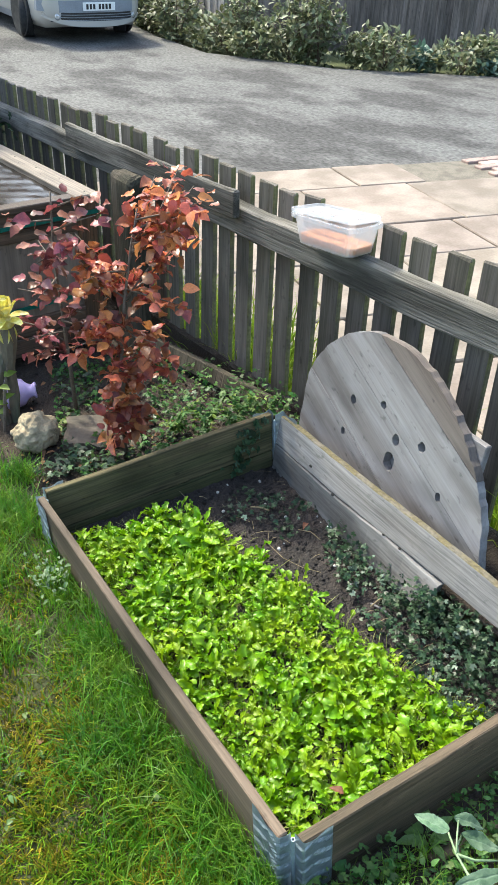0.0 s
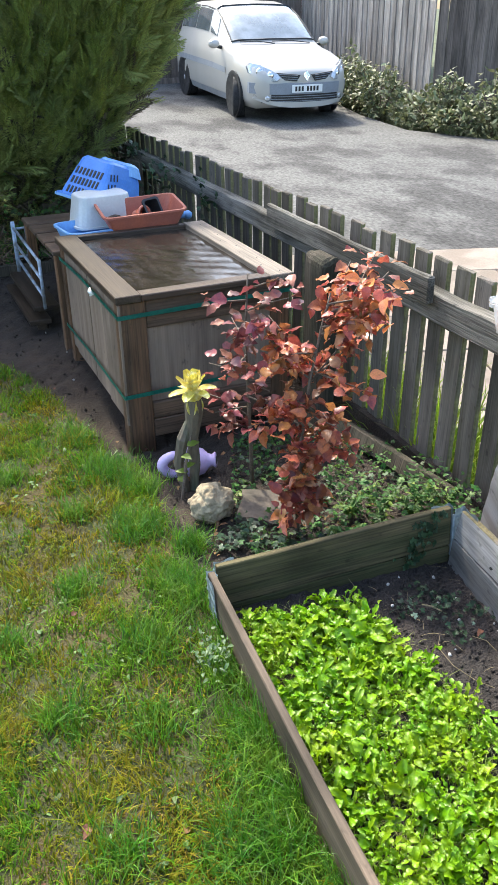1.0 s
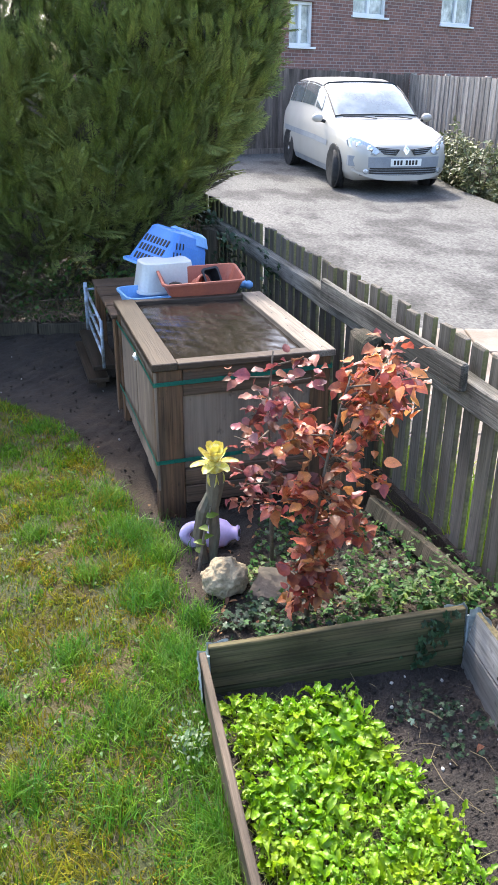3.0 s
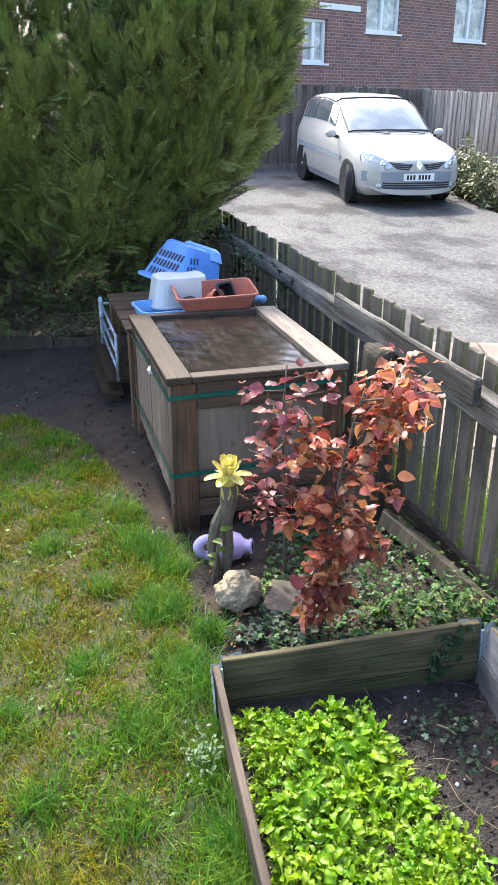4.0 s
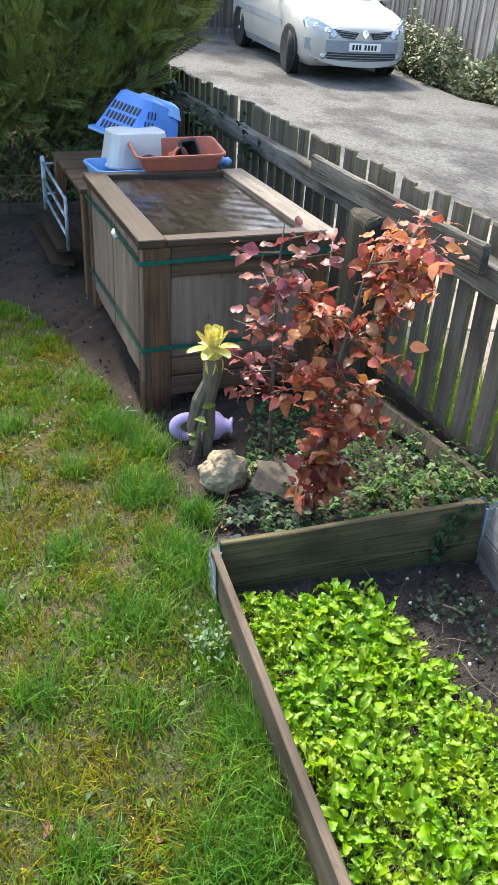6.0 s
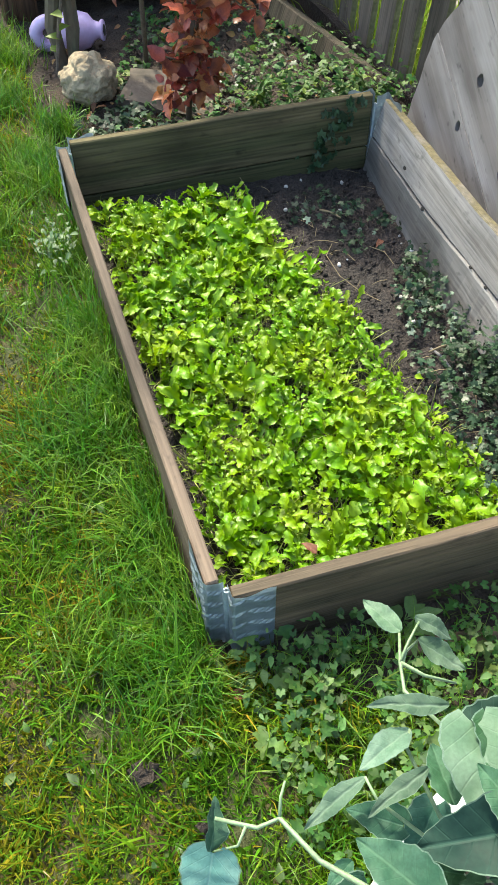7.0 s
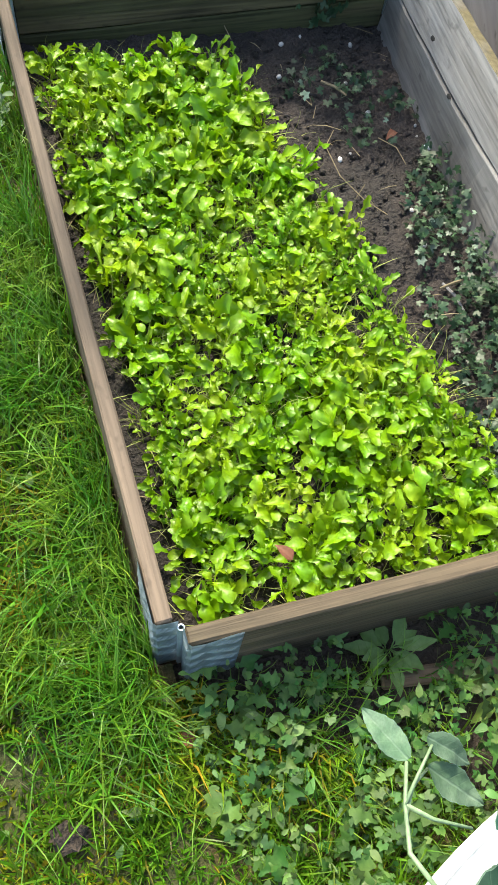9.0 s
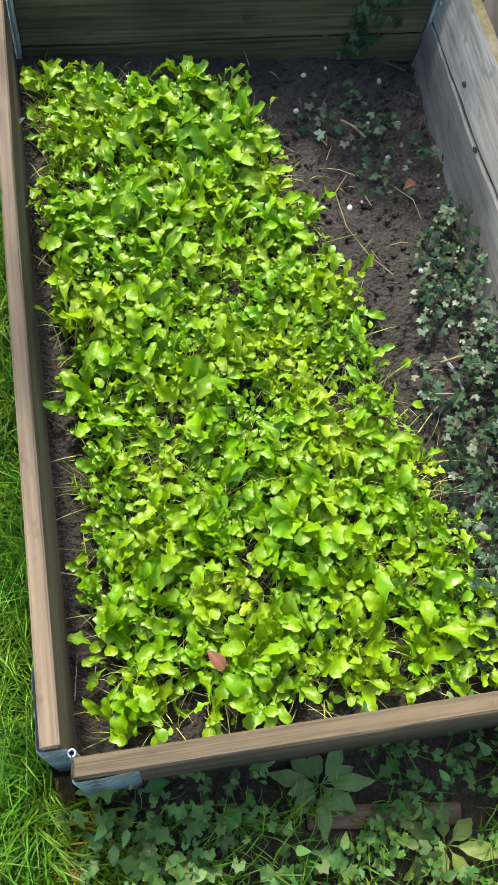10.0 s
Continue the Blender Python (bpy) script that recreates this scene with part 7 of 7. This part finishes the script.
# ---- rock, flagstone, plank ----
def lump(sx, sy, sz, seed, rough=0.16, sub=3):
    bm = bmesh.new()
    bmesh.ops.create_icosphere(bm, subdivisions=sub, radius=1)
    for v in bm.verts:
        p = v.co.normalized()
        k = 1 + rough * noise.noise(p * 1.7 + Vector((seed, 0, 0))) + rough * 0.6 * noise.noise(p * 4.5 + Vector((0, seed, 0))) + rough * 0.35 * noise.noise(p * 11)
        v.co = Vector((p.x * sx * k, p.y * sy * k, p.z * sz * k))
    return bm


tagged(part("rock", lump(0.074, 0.064, 0.066, 4, 0.2, 5), M["stone"], m=pose(0.145, 1.655, -0.028, 8, 10, 20), smooth=True), "pitted pale limestone rock on the border soil", "rock")
fl = box((-0.13, -0.08, -0.025), (0.13, 0.08, 0.02))
bmesh.ops.subdivide_edges(fl, edges=list(fl.edges), cuts=5, use_grid_fill=True)
for v in fl.verts:
    v.co += Vector((1, 1, 0.5)) * 0.012 * noise.noise(v.co * 14)
tagged(part("flagstone", fl, M["flag"], m=pose(0.36, 1.60, -0.075, 5, 4, -28)), "broken buff flagstone half sunk in soil", "stone")
tagged(part("loose_plank", board((-0.02, -0.35, 0), (0.02, 0.35, 0.06), 1, 33), M["post"], m=pose(0.845, 1.74, -0.06, -3, 18, 8)), "mossy loose plank lying against the fence", "plank")
tagged(part("wood_offcut", board((-0.09, -0.012, 0), (0.09, 0.012, 0.01), 0, 34), M["collar_x"], m=pose(0.36, -0.10, -0.02, 2, 0, -8)), "brown strip of wood lying among the weeds", "wood strip")


# ---- artificial flower on a driftwood stake ----
def petal(length, width, droop):
    """A broad cupped petal with a rounded, slightly notched tip."""
    vs, fs = [], []
    na, nc = 9, 3
    for i in range(na + 1):
        u = i / na
        w = (0.28 + 0.72 * math.sin(math.pi * 0.5 * min(1, u / 0.62))) * math.sqrt(max(0.0, 1 - max(0.0, (u - 0.62) / 0.42) ** 2))
        for j in range(-nc, nc + 1):
            c = j / nc
            vs.append((c * w * width / 2, u * length, -droop * length * u * u + 0.22 * c * c * w * width + 0.03 * width * math.sin(u * 9 + c * 4)))
    k = 2 * nc + 1
    for i in range(na):
        for j in range(k - 1):
            a = i * k + j
            fs.append((a, a + 1, a + k + 1, a + k))
    return vs, fs


def flower():
    t = thing("garden_ornament", (0.135, 1.84, float(ground_z(0.135, 1.84))), "yellow fabric flower on a mossy driftwood stake in soil", "ornament")
    part("stake", tube([(-0.005, 0.0, -0.02), (0.005, 0.0, 0.09), (0.0, -0.005, 0.2), (0.008, -0.01, 0.30), (0.005, -0.01, 0.37)], [0.014, 0.02, 0.02, 0.032, 0.027], 9), M["drift"], t, "grey-green driftwood stake")
    part("branch", tube([(-0.03, 0.0, -0.02), (-0.05, 0.01, 0.1), (-0.035, -0.005, 0.2), (-0.01, 0, 0.26)], [0.016, 0.02, 0.022, 0.014], 8), M["drift"], t)
    part("branch", tube([(-0.06, -0.05, -0.02), (-0.035, -0.035, 0.12), (-0.01, -0.025, 0.22)], [0.006, 0.006, 0.004], 6), M["stem"], t)
    kinds = [raw_mesh(*petal(L, w, d), M["yellow"], True) for L, w, d in ((0.066, 0.036, 0.35), (0.078, 0.037, -0.1), (0.078, 0.038, 0.3), (0.06, 0.034, -0.4))]
    for count, kind, tilt, z, shift in ((5, 0, -50, 0.365, 0), (6, 2, 22, 0.37, 20), (6, 1, 46, 0.372, 5), (5, 1, 66, 0.375, 30), (3, 3, 82, 0.38, 10)):
        for k in range(count):
            part("petal", kinds[kind], None, t, m=pose(0.005, -0.015, z, tilt + (k * 37 % 17) - 8, 0, 360 * k / count + shift + (k * 23 % 13)))
    part("calyx", lathe([(0.012, -0.03), (0.034, 0.0), (0.03, 0.02), (0.008, 0.03)], 12), M["yellow"], t, m=pose(0.005, -0.012, 0.36), smooth=True)
    v = raw_mesh(*leaf_grid(0.045, 0.03, 4, 1, 0.3, 0.15, 0, "ovate"), M["weed_lime"], True)
    for k in range(5):
        part("sprout_leaf", v, None, t, m=pose(-0.05 + 0.02 * (k % 3), -0.04, 0.05 + 0.035 * k, 20, 10 * k - 20, 70 * k))


flower()
lil = thing("watering_can", pose(0.155, 1.955, float(ground_z(0.15, 1.95)) + 0.035, 0, 0, -8) @ Matrix.Scale(0.92, 4), "small lilac plastic toy watering can on the soil", "toy")
part("body", lathe([(0.02, -0.05), (0.048, -0.042), (0.058, -0.02), (0.059, 0.02), (0.05, 0.05), (0.03, 0.068), (0.024, 0.085), (0.032, 0.095), (0.03, 0.1)], 22), M["lilac"], lil, m=pose(0, 0, 0.005, 0, 84, -12), smooth=True)
part("handle", tube([(-0.055 - 0.062 * math.sin(math.pi * k / 12), 0, 0.045 * math.cos(math.pi * k / 12)) for k in range(13)], [0.016 + 0.005 * math.sin(math.pi * k / 12) for k in range(13)], 14), M["lilac"], lil, smooth=True)
part("spout_hole", lathe([(0.017, 0), (0.017, 0.0015)], 14), M["black"], lil, m=pose(0, 0, 0.005, 0, 84, -12) @ pose(0, 0, 0.1))


# ---- white planter with fabric ivy ----
def oval_ring(a, b, z, n=56):
    """Points round a slightly squared oval."""
    pts = []
    for k in range(n):
        c, q = math.cos(2 * math.pi * k / n), math.sin(2 * math.pi * k / n)
        pts.append((a * math.copysign(abs(c) ** 0.9, c), b * math.copysign(abs(q) ** 0.9, q), z))
    return pts


def planter():
    z0 = float(ground_z(0.25, -0.45)) - 0.002
    t = thing("planter", pose(0.258, -0.474, z0, 0, 0, 28), "oval white plastic planter with a white lid standing on the grass", "planter")
    rings = [(0.30, 0.135, 0.0), (0.305, 0.14, 0.004), (0.345, 0.165, 0.088), (0.36, 0.178, 0.09), (0.362, 0.18, 0.1), (0.35, 0.168, 0.102), (0.345, 0.163, 0.094)]
    part("shell", loft([oval_ring(*q) for q in rings]), M["pot"], t, smooth=False)
    part("lid", loft([oval_ring(0.343, 0.161, 0.0945), oval_ring(0.343, 0.161, 0.098), oval_ring(0.30, 0.13, 0.1), oval_ring(0.12, 0.05, 0.101)]), M["pot"], t, "slightly domed white lid")
    pot = part("inner_pot", tub_mesh(0.11, 0.095, 0.05, 0.85, 0.003, 0.03, 0.004), M["black"], t, "black plastic pot that holds the stems", m=pose(-0.07, 0.105, 0.102, 0, 0, -12))
    part("compost", tub_mesh(0.09, 0.075, 0.012, 0.95, 0.005, 0.025, 0.0), M["soil"], pot, m=pose(0, 0, 0.02))


planter()


def leaf_between(kind, a, b, parent, roll=0.0, base=1.0):
    """Sets a unit leaf mesh from base point a to tip b, its face turned up."""
    a, b = Vector(a), Vector(b)
    y = (b - a)
    L = y.length
    y.normalize()
    z = Vector((-0.15, -0.1, 1.0))
    z = (z - y * z.dot(y)).normalized()
    x = y.cross(z)
    m = Matrix(((x.x, y.x, z.x, a.x), (x.y, y.y, z.y, a.y), (x.z, y.z, z.z, a.z), (0, 0, 0, 1))) @ pose(0, 0, 0, 0, roll, 0) @ Matrix.Scale(L, 4)
    return part("leaf", kind, None, parent, m=m)


def cloth_leaf(width, shape, mat, droop, fold, seed):
    """A unit leaf of crinkled cloth along +y with a narrow pale cut edge."""
    cs = (-1, -0.95, -0.7, -0.45, -0.2, 0, 0.2, 0.45, 0.7, 0.95, 1)
    na = 22
    q = Vector((seed * 3.7, seed * 1.3, 0))
    vs, fs, ix = [], [], []
    for i in range(na + 1):
        u = i / na
        if shape == "heart":
            w = math.sin(math.pi * min(1, u * 0.985 + 0.012) ** 0.56) ** 0.8
        else:
            w = math.sin(math.pi * min(1, u * 0.97 + 0.02) ** 0.8) ** 0.85
        w = max(w, 0.03) * (1 + 0.035 * math.sin(u * 43 + seed) + 0.05 * noise.noise(Vector((u * 6, seed, 0))))
        for c in cs:
            x = c * w * width / 2
            back = -0.15 * abs(c) ** 1.6 * (1 - u) ** 3 if shape == "heart" else 0.0
            y = u + back
            p = Vector((x, y, 0))
            z = -droop * u * u + fold * abs(c) * w * width + 0.10 * noise.noise(p * 2.6 + q) * (0.3 + abs(c)) + 0.035 * noise.noise(p * 7.5 + q)
            vein = abs(((y - 0.8 * abs(x)) / 0.17) % 1.0 - 0.5)
            z -= 0.010 * max(0.0, 1 - vein * 5) + 0.012 * (c == 0)
            vs.append((x, y, z))
    k = len(cs)
    for i in range(na):
        for j in range(k - 1):
            a = i * k + j
            fs.append((a, a + 1, a + k + 1, a + k))
            ix.append(1 if j in (0, k - 2) else 0)
    return raw_mesh(vs, fs, [M[mat], M["fake_edge"]], True, ix)


def fabric_ivy():
    t = thing("artificial_ivy", (0, 0, 0), "bunch of faded green fabric ivy trailing from the white planter", "artificial plant")
    made = itertools.count(1)
    mk = lambda w, shape, mat, d=0.12, fo=0.1: [cloth_leaf(w, shape, mat, d, fo, next(made)) for q in range(3)]
    heart, heart_p, teal = mk(0.70, "heart", "fake_leaf", 0.2, 0.14), mk(0.72, "heart", "fake_pale", 0.18, 0.12), mk(0.66, "heart", "fake_teal", 0.25, 0.14)
    blue, oval, oval_p, thin = mk(0.9, "heart", "fake_blue", 0.05, 0.06), mk(0.55, "ovate", "fake_leaf"), mk(0.46, "ovate", "fake_pale", 0.1), mk(0.26, "ovate", "fake_pale", 0.15)
    for pts, w in (([(0.2, -0.48, 0.09), (0.05, -0.415, 0.38), (0.019, -0.397, 0.37), (-0.011, -0.364, 0.36), (-0.031, -0.323, 0.355), (-0.051, -0.324, 0.352), (-0.083, -0.306, 0.35)], 0.003),
                   ([(-0.031, -0.323, 0.355), (-0.025, -0.308, 0.36), (-0.018, -0.298, 0.365)], 0.0018), ([(-0.06, -0.32, 0.352), (-0.07, -0.331, 0.345), (-0.09, -0.328, 0.338)], 0.0016),
                   ([(0.27, -0.42, 0.09), (0.15, -0.29, 0.33), (0.135, -0.24, 0.31), (0.147, -0.208, 0.30), (0.160, -0.178, 0.30)], 0.0026),
                   ([(0.147, -0.208, 0.30), (0.165, -0.19, 0.302), (0.186, -0.172, 0.30)], 0.002), ([(0.145, -0.215, 0.30), (0.16, -0.197, 0.295), (0.179, -0.188, 0.29)], 0.002), ([(0.147, -0.208, 0.30), (0.169, -0.225, 0.29), (0.20, -0.241, 0.285)], 0.0024),
                   ([(0.25, -0.43, 0.09), (0.11, -0.36, 0.33), (0.10, -0.30, 0.35), (0.107, -0.288, 0.36)], 0.0025), ([(0.22, -0.45, 0.09), (0.09, -0.37, 0.33), (0.055, -0.335, 0.355), (0.051, -0.314, 0.36)], 0.0022)):
        part("stem", tube(pts, [w * (1 - 0.4 * k / (len(pts) - 1)) for k in range(len(pts))], 6), M["fake_stem"], t, smooth=True)
    for kind, a, b, roll in ((blue, (-0.091, -0.328, 0.335), (-0.112, -0.37, 0.300), 0), (oval, (-0.093, -0.328, 0.340), (-0.073, -0.289, 0.345), 48),
                             (oval_p, (0.162, -0.177, 0.300), (0.140, -0.128, 0.297), 10), (oval_p, (0.185, -0.165, 0.300), (0.219, -0.196, 0.290), -15), (oval_p, (0.179, -0.187, 0.290), (0.221, -0.229, 0.280), -10),
                             (thin, (0.146, -0.282, 0.370), (0.077, -0.257, 0.374), 15), (oval_p, (0.107, -0.288, 0.36), (0.050, -0.305, 0.36), 15), (thin, (0.051, -0.314, 0.36), (-0.013, -0.332, 0.34), 20),
                             (thin, (0.104, -0.327, 0.37), (0.040, -0.343, 0.37), 20), (oval, (0.112, -0.360, 0.37), (0.122, -0.304, 0.36), 10), (teal, (0.180, -0.305, 0.30), (0.270, -0.282, 0.30), 0),
                             (heart_p, (0.151, -0.310, 0.40), (0.123, -0.402, 0.42), 12), (heart, (0.171, -0.312, 0.39), (0.150, -0.385, 0.41), -20), (heart, (0.139, -0.392, 0.43), (0.122, -0.347, 0.435), -10),
                             (heart, (0.053, -0.418, 0.40), (0.017, -0.362, 0.40), 5), (teal, (0.155, -0.400, 0.41), (0.058, -0.387, 0.41), -5), (heart_p, (0.138, -0.412, 0.45), (0.088, -0.470, 0.45), 5),
                             (oval, (0.046, -0.418, 0.37), (0.106, -0.462, 0.38), 25), (teal, (0.026, -0.392, 0.33), (-0.010, -0.427, 0.28), 30), (teal, (0.075, -0.356, 0.33), (0.034, -0.328, 0.33), 0),
                             (oval, (0.026, -0.366, 0.31), (-0.002, -0.378, 0.30), 10), (oval, (0.095, -0.445, 0.30), (0.026, -0.442, 0.32), 20), (heart_p, (0.244, -0.298, 0.33), (0.254, -0.262, 0.33), 0),
                             (teal, (0.12, -0.345, 0.30), (0.075, -0.385, 0.29), 10), (teal, (0.19, -0.32, 0.28), (0.16, -0.39, 0.30), 0), (teal, (0.265, -0.265, 0.19), (0.335, -0.262, 0.17), 0), (heart, (0.285, -0.30, 0.22), (0.33, -0.255, 0.20), -10), (heart, (0.20, -0.33, 0.33), (0.25, -0.37, 0.31), -15), (heart, (0.21, -0.30, 0.25), (0.275, -0.31, 0.22), -20)):
        leaf_between(kind[next(made) % 3], a, b, t, roll)
    rb = random.Random(31)
    for k in range(95):
        a = rb.uniform(0, 6.28)
        rr = rb.uniform(0.0, 1.0) ** 0.6
        p = Vector((0.235 + 0.11 * rr * math.cos(a), -0.45 + 0.12 * rr * math.sin(a), 0.40 - 0.10 * rr * rr - 0.12 * rb.uniform(0, 1) ** 1.5))
        out = Vector((math.cos(a), math.sin(a), rb.uniform(-1.0, 0.3))) * rb.uniform(0.035, 0.07)
        leaf_between((heart, teal, heart, heart_p, oval, teal, heart, oval_p)[k % 8][k % 3], p, p + out, t, rb.uniform(-60, 60))
        if k % 3 == 0:
            part("stem", tube([(0.27, -0.45, 0.09), ((p.x + 0.27) / 2, (p.y - 0.45) / 2, 0.32), tuple(p)], [0.003, 0.0022, 0.0016], 5), M["fake_stem"], t)


fabric_ivy()


# ---- white wooden post among the branches ----
wp = thing("garden_stake", (-1.02, 4.6, 0.0), "dark wooden stake with a white painted head and cap", "stake")
part("shaft", box((-0.009, 0.0, -0.05), (0.009, 0.018, 0.78), 0.002), M["bark"], wp, "dark rough stake")
part("head", box((-0.028, -0.03, 0.781), (0.028, 0.03, 0.92), 0.004), M["stake_paint"], wp)
part("cap", box((-0.085, -0.06, 0.921), (0.085, 0.06, 0.965), 0.006), M["stake_paint"], wp)


# ---- litter ----
def litter():
    rl = np.random.default_rng(19)
    v, f = leaf_grid(1, 0.6, 4, 1, 0.2, 0.2, 0.05, "ovate")
    x, y = rl.uniform(0.05, 0.9, 150), rl.uniform(1.22, 2.15, 150)
    x2, y2 = rl.uniform(-1.0, 0.3, 60), rl.uniform(-0.6, 3.2, 60)
    x, y = np.concatenate([x, x2]), np.concatenate([y, y2])
    ok = (x < fence_x(y)) & ~((x > 0) & (y < 1.21) & (y > -0.02))
    x, y = x[ok], y[ok]
    n = len(x)
    stuff("fallen_leaves", swarm(v, f, frames(np.stack([x, y, ground_z(x, y) + 0.012], 1), rl.uniform(0, 6.28, n), rl.normal(0, 0.3, n), rl.normal(0, 0.3, n), rl.uniform(0.012, 0.03, n)), M["litter"]), "small brown fallen leaves on soil and lawn", "leaves")
    # crumbs of soil and stones
    ico = bmesh.new()
    bmesh.ops.create_icosphere(ico, subdivisions=1, radius=1)
    iv = [tuple(q.co) for q in ico.verts]
    fi = [tuple(q.index for q in p.verts) for p in ico.faces]
    ico.free()
    x, y = rl.uniform(0.03, 0.77, 3600), rl.uniform(0.03, 1.17, 3600)
    keep = (x > 0.36) | (rl.uniform(0, 1, 3600) < 0.3)
    x, y = x[keep], y[keep]
    n = len(x)
    s = 0.0012 + 0.006 * rl.uniform(0, 1, n) ** 2
    A = swarm(iv, fi, frames(np.stack([x, y, bed_z(x, y) + 0.003], 1), rl.uniform(0, 6, n), rl.uniform(0, 6, n), rl.uniform(0, 6, n), np.stack([s, s * 0.8, s * 0.6], 1)), M["soil_damp"])
    x, y = rl.uniform(-1.6, 0.9, 2600), rl.uniform(1.22, 4.6, 2600)
    keep = (x > edge_x(y)) & (x < fence_x(y))
    x, y = x[keep], y[keep]
    n = len(x)
    s = 0.002 + 0.008 * rl.uniform(0, 1, n) ** 2
    B = swarm(iv, fi, frames(np.stack([x, y, ground_z(x, y) - 0.006], 1), rl.uniform(0, 6, n), rl.uniform(0, 6, n), rl.uniform(0, 6, n), np.stack([s, s * 0.8, s * 0.6], 1)), M["soil"])
    stuff("soil_crumbs", merge([A, B]), "loose dark crumbs of soil", "soil")
    x, y = np.concatenate([rl.uniform(0.35, 0.77, 26), rl.uniform(-1.3, 0.9, 60)]), np.concatenate([rl.uniform(0.5, 1.15, 26), rl.uniform(1.3, 4.2, 60)])
    keep = ((y < 1.17) | (x > edge_x(y))) & (x < fence_x(y))
    x, y = x[keep], y[keep]
    n = len(x)
    s = rl.uniform(0.003, 0.008, n)
    z = np.where((x > 0.02) & (y < 1.18), bed_z(x, y), ground_z(x, y) - 0.01) + 0.004
    stuff("pebbles", swarm(iv, fi, frames(np.stack([x, y, z], 1), rl.uniform(0, 6, n), rl.uniform(0, 6, n), rl.uniform(0, 6, n), np.stack([s, s * 0.8, s * 0.7], 1)), M["pebble"]), "small pale stones scattered on the soil", "pebbles")


litter()
tagged(part("white_stone", lump(0.008, 0.007, 0.007, 3, 0.1, 2), M["pot"], m=pose(0.725, 0.814, -0.066)), "small white stone on the bed soil", "stone")
for p, q, mt in (((0.57, 1.0, -0.058), (0.60, 0.945, -0.046), "straw"), ((0.66, 0.50, -0.052), (0.61, 0.49, -0.05), "straw"), ((0.62, 0.50, -0.052), (0.635, 0.44, -0.052), "collar_grey")):
    tagged(part("dry_stick", tube([p, tuple((Vector(p) + Vector(q)) / 2 + Vector((0.003, 0, 0.003))), q], [0.0028, 0.003, 0.002], 6), M[mt]), "pale dry stick lying on the bed soil", "stick")
for pts in ([(0.55, 0.87, -0.055), (0.52, 0.83, -0.052), (0.525, 0.76, -0.055), (0.55, 0.70, -0.055), (0.58, 0.66, -0.054)], [(0.63, 0.84, -0.055), (0.655, 0.81, -0.053), (0.66, 0.77, -0.056)]):
    tagged(part("root", tube(pts, 0.001, 5), M["straw"]), "thin pale root lying on the bed soil", "root")
rl_mesh = raw_mesh(*leaf_grid(0.028, 0.017, 6, 2, 0.3, 0.3, 0.08, "ovate"), M["litter"], True)
for x, y, rz, bz in ((0.03, -0.095, 70, None), (0.2, 0.08, 30, 0.02), (0.67, 0.85, 120, -0.055)):
    tagged(part("dry_leaf", rl_mesh, None, m=pose(x, y, (float(ground_z(x, y)) + 0.012) if bz is None else bz, 12, 8, rz)), "curled orange-brown dead leaf", "leaf")
for x, y, s in ((-0.126, -0.153, 0.02), (-0.07, -0.24, 0.012), (-0.35, 0.1, 0.014)):
    tagged(part("worm_cast", lump(s, s * 0.8, 0.014, s * 100, 0.5, 3), M["soil"], m=pose(x, y, float(ground_z(x, y)) + 0.006)), "dark crumbly heap of soil on the lawn", "soil heap")


# ---- broken dead stalks at the lawn's far rim ----
ds = thing("dead_shrub", (-1.13, 2.93, float(ground_z(-1.13, 2.93))), "dead cut-back shrub with pale broken stalks on the lawn", "shrub")
part("stump", tube([(-0.02, 0.0, -0.02), (0.0, 0.03, 0.10), (0.04, 0.08, 0.21)], [0.022, 0.017, 0.011], 8), M["bark"], ds, "dark leaning stump")
for a, b, w in (((-0.10, 0.0, 0.07), (0.165, -0.02, 0.115), 0.006), ((-0.10, -0.03, 0.03), (0.14, -0.04, 0.12), 0.0055), ((-0.06, 0.05, 0.09), (0.12, 0.03, 0.10), 0.004), ((-0.10, -0.05, 0.05), (0.13, -0.20, 0.004), 0.006), ((-0.01, -0.02, 0.10), (0.045, -0.24, 0.004), 0.0055), ((-0.14, -0.10, 0.04), (0.055, -0.27, 0.004), 0.006), ((-0.16, 0.02, 0.01), (-0.05, -0.12, 0.10), 0.005), ((-0.2, -0.08, 0.02), (-0.02, -0.2, 0.06), 0.005)):
    m_ = tuple((p + q) / 2 + d for p, q, d in zip(a, b, (0.004, 0.0, 0.008)))
    part("stalk", tube([a, m_, b], [w * 1.5, w * 1.35, w * 0.9], 6), M["straw"], ds)
rd = random.Random(8)
for k in range(22):
    a = Vector((rd.uniform(-0.22, -0.02), rd.uniform(-0.2, 0.06), rd.uniform(0.02, 0.12)))
    ang = rd.uniform(-2.6, 0.9)
    b = a + Vector((math.cos(ang), math.sin(ang), 0)) * rd.uniform(0.1, 0.24)
    b.z = rd.uniform(0.005, 0.12)
    part("stalk", tube([tuple(a), tuple((a + b) / 2 + Vector((0.004, 0.003, 0.006))), tuple(b)], [0.006, 0.005, 0.003], 6), M["straw"], ds)
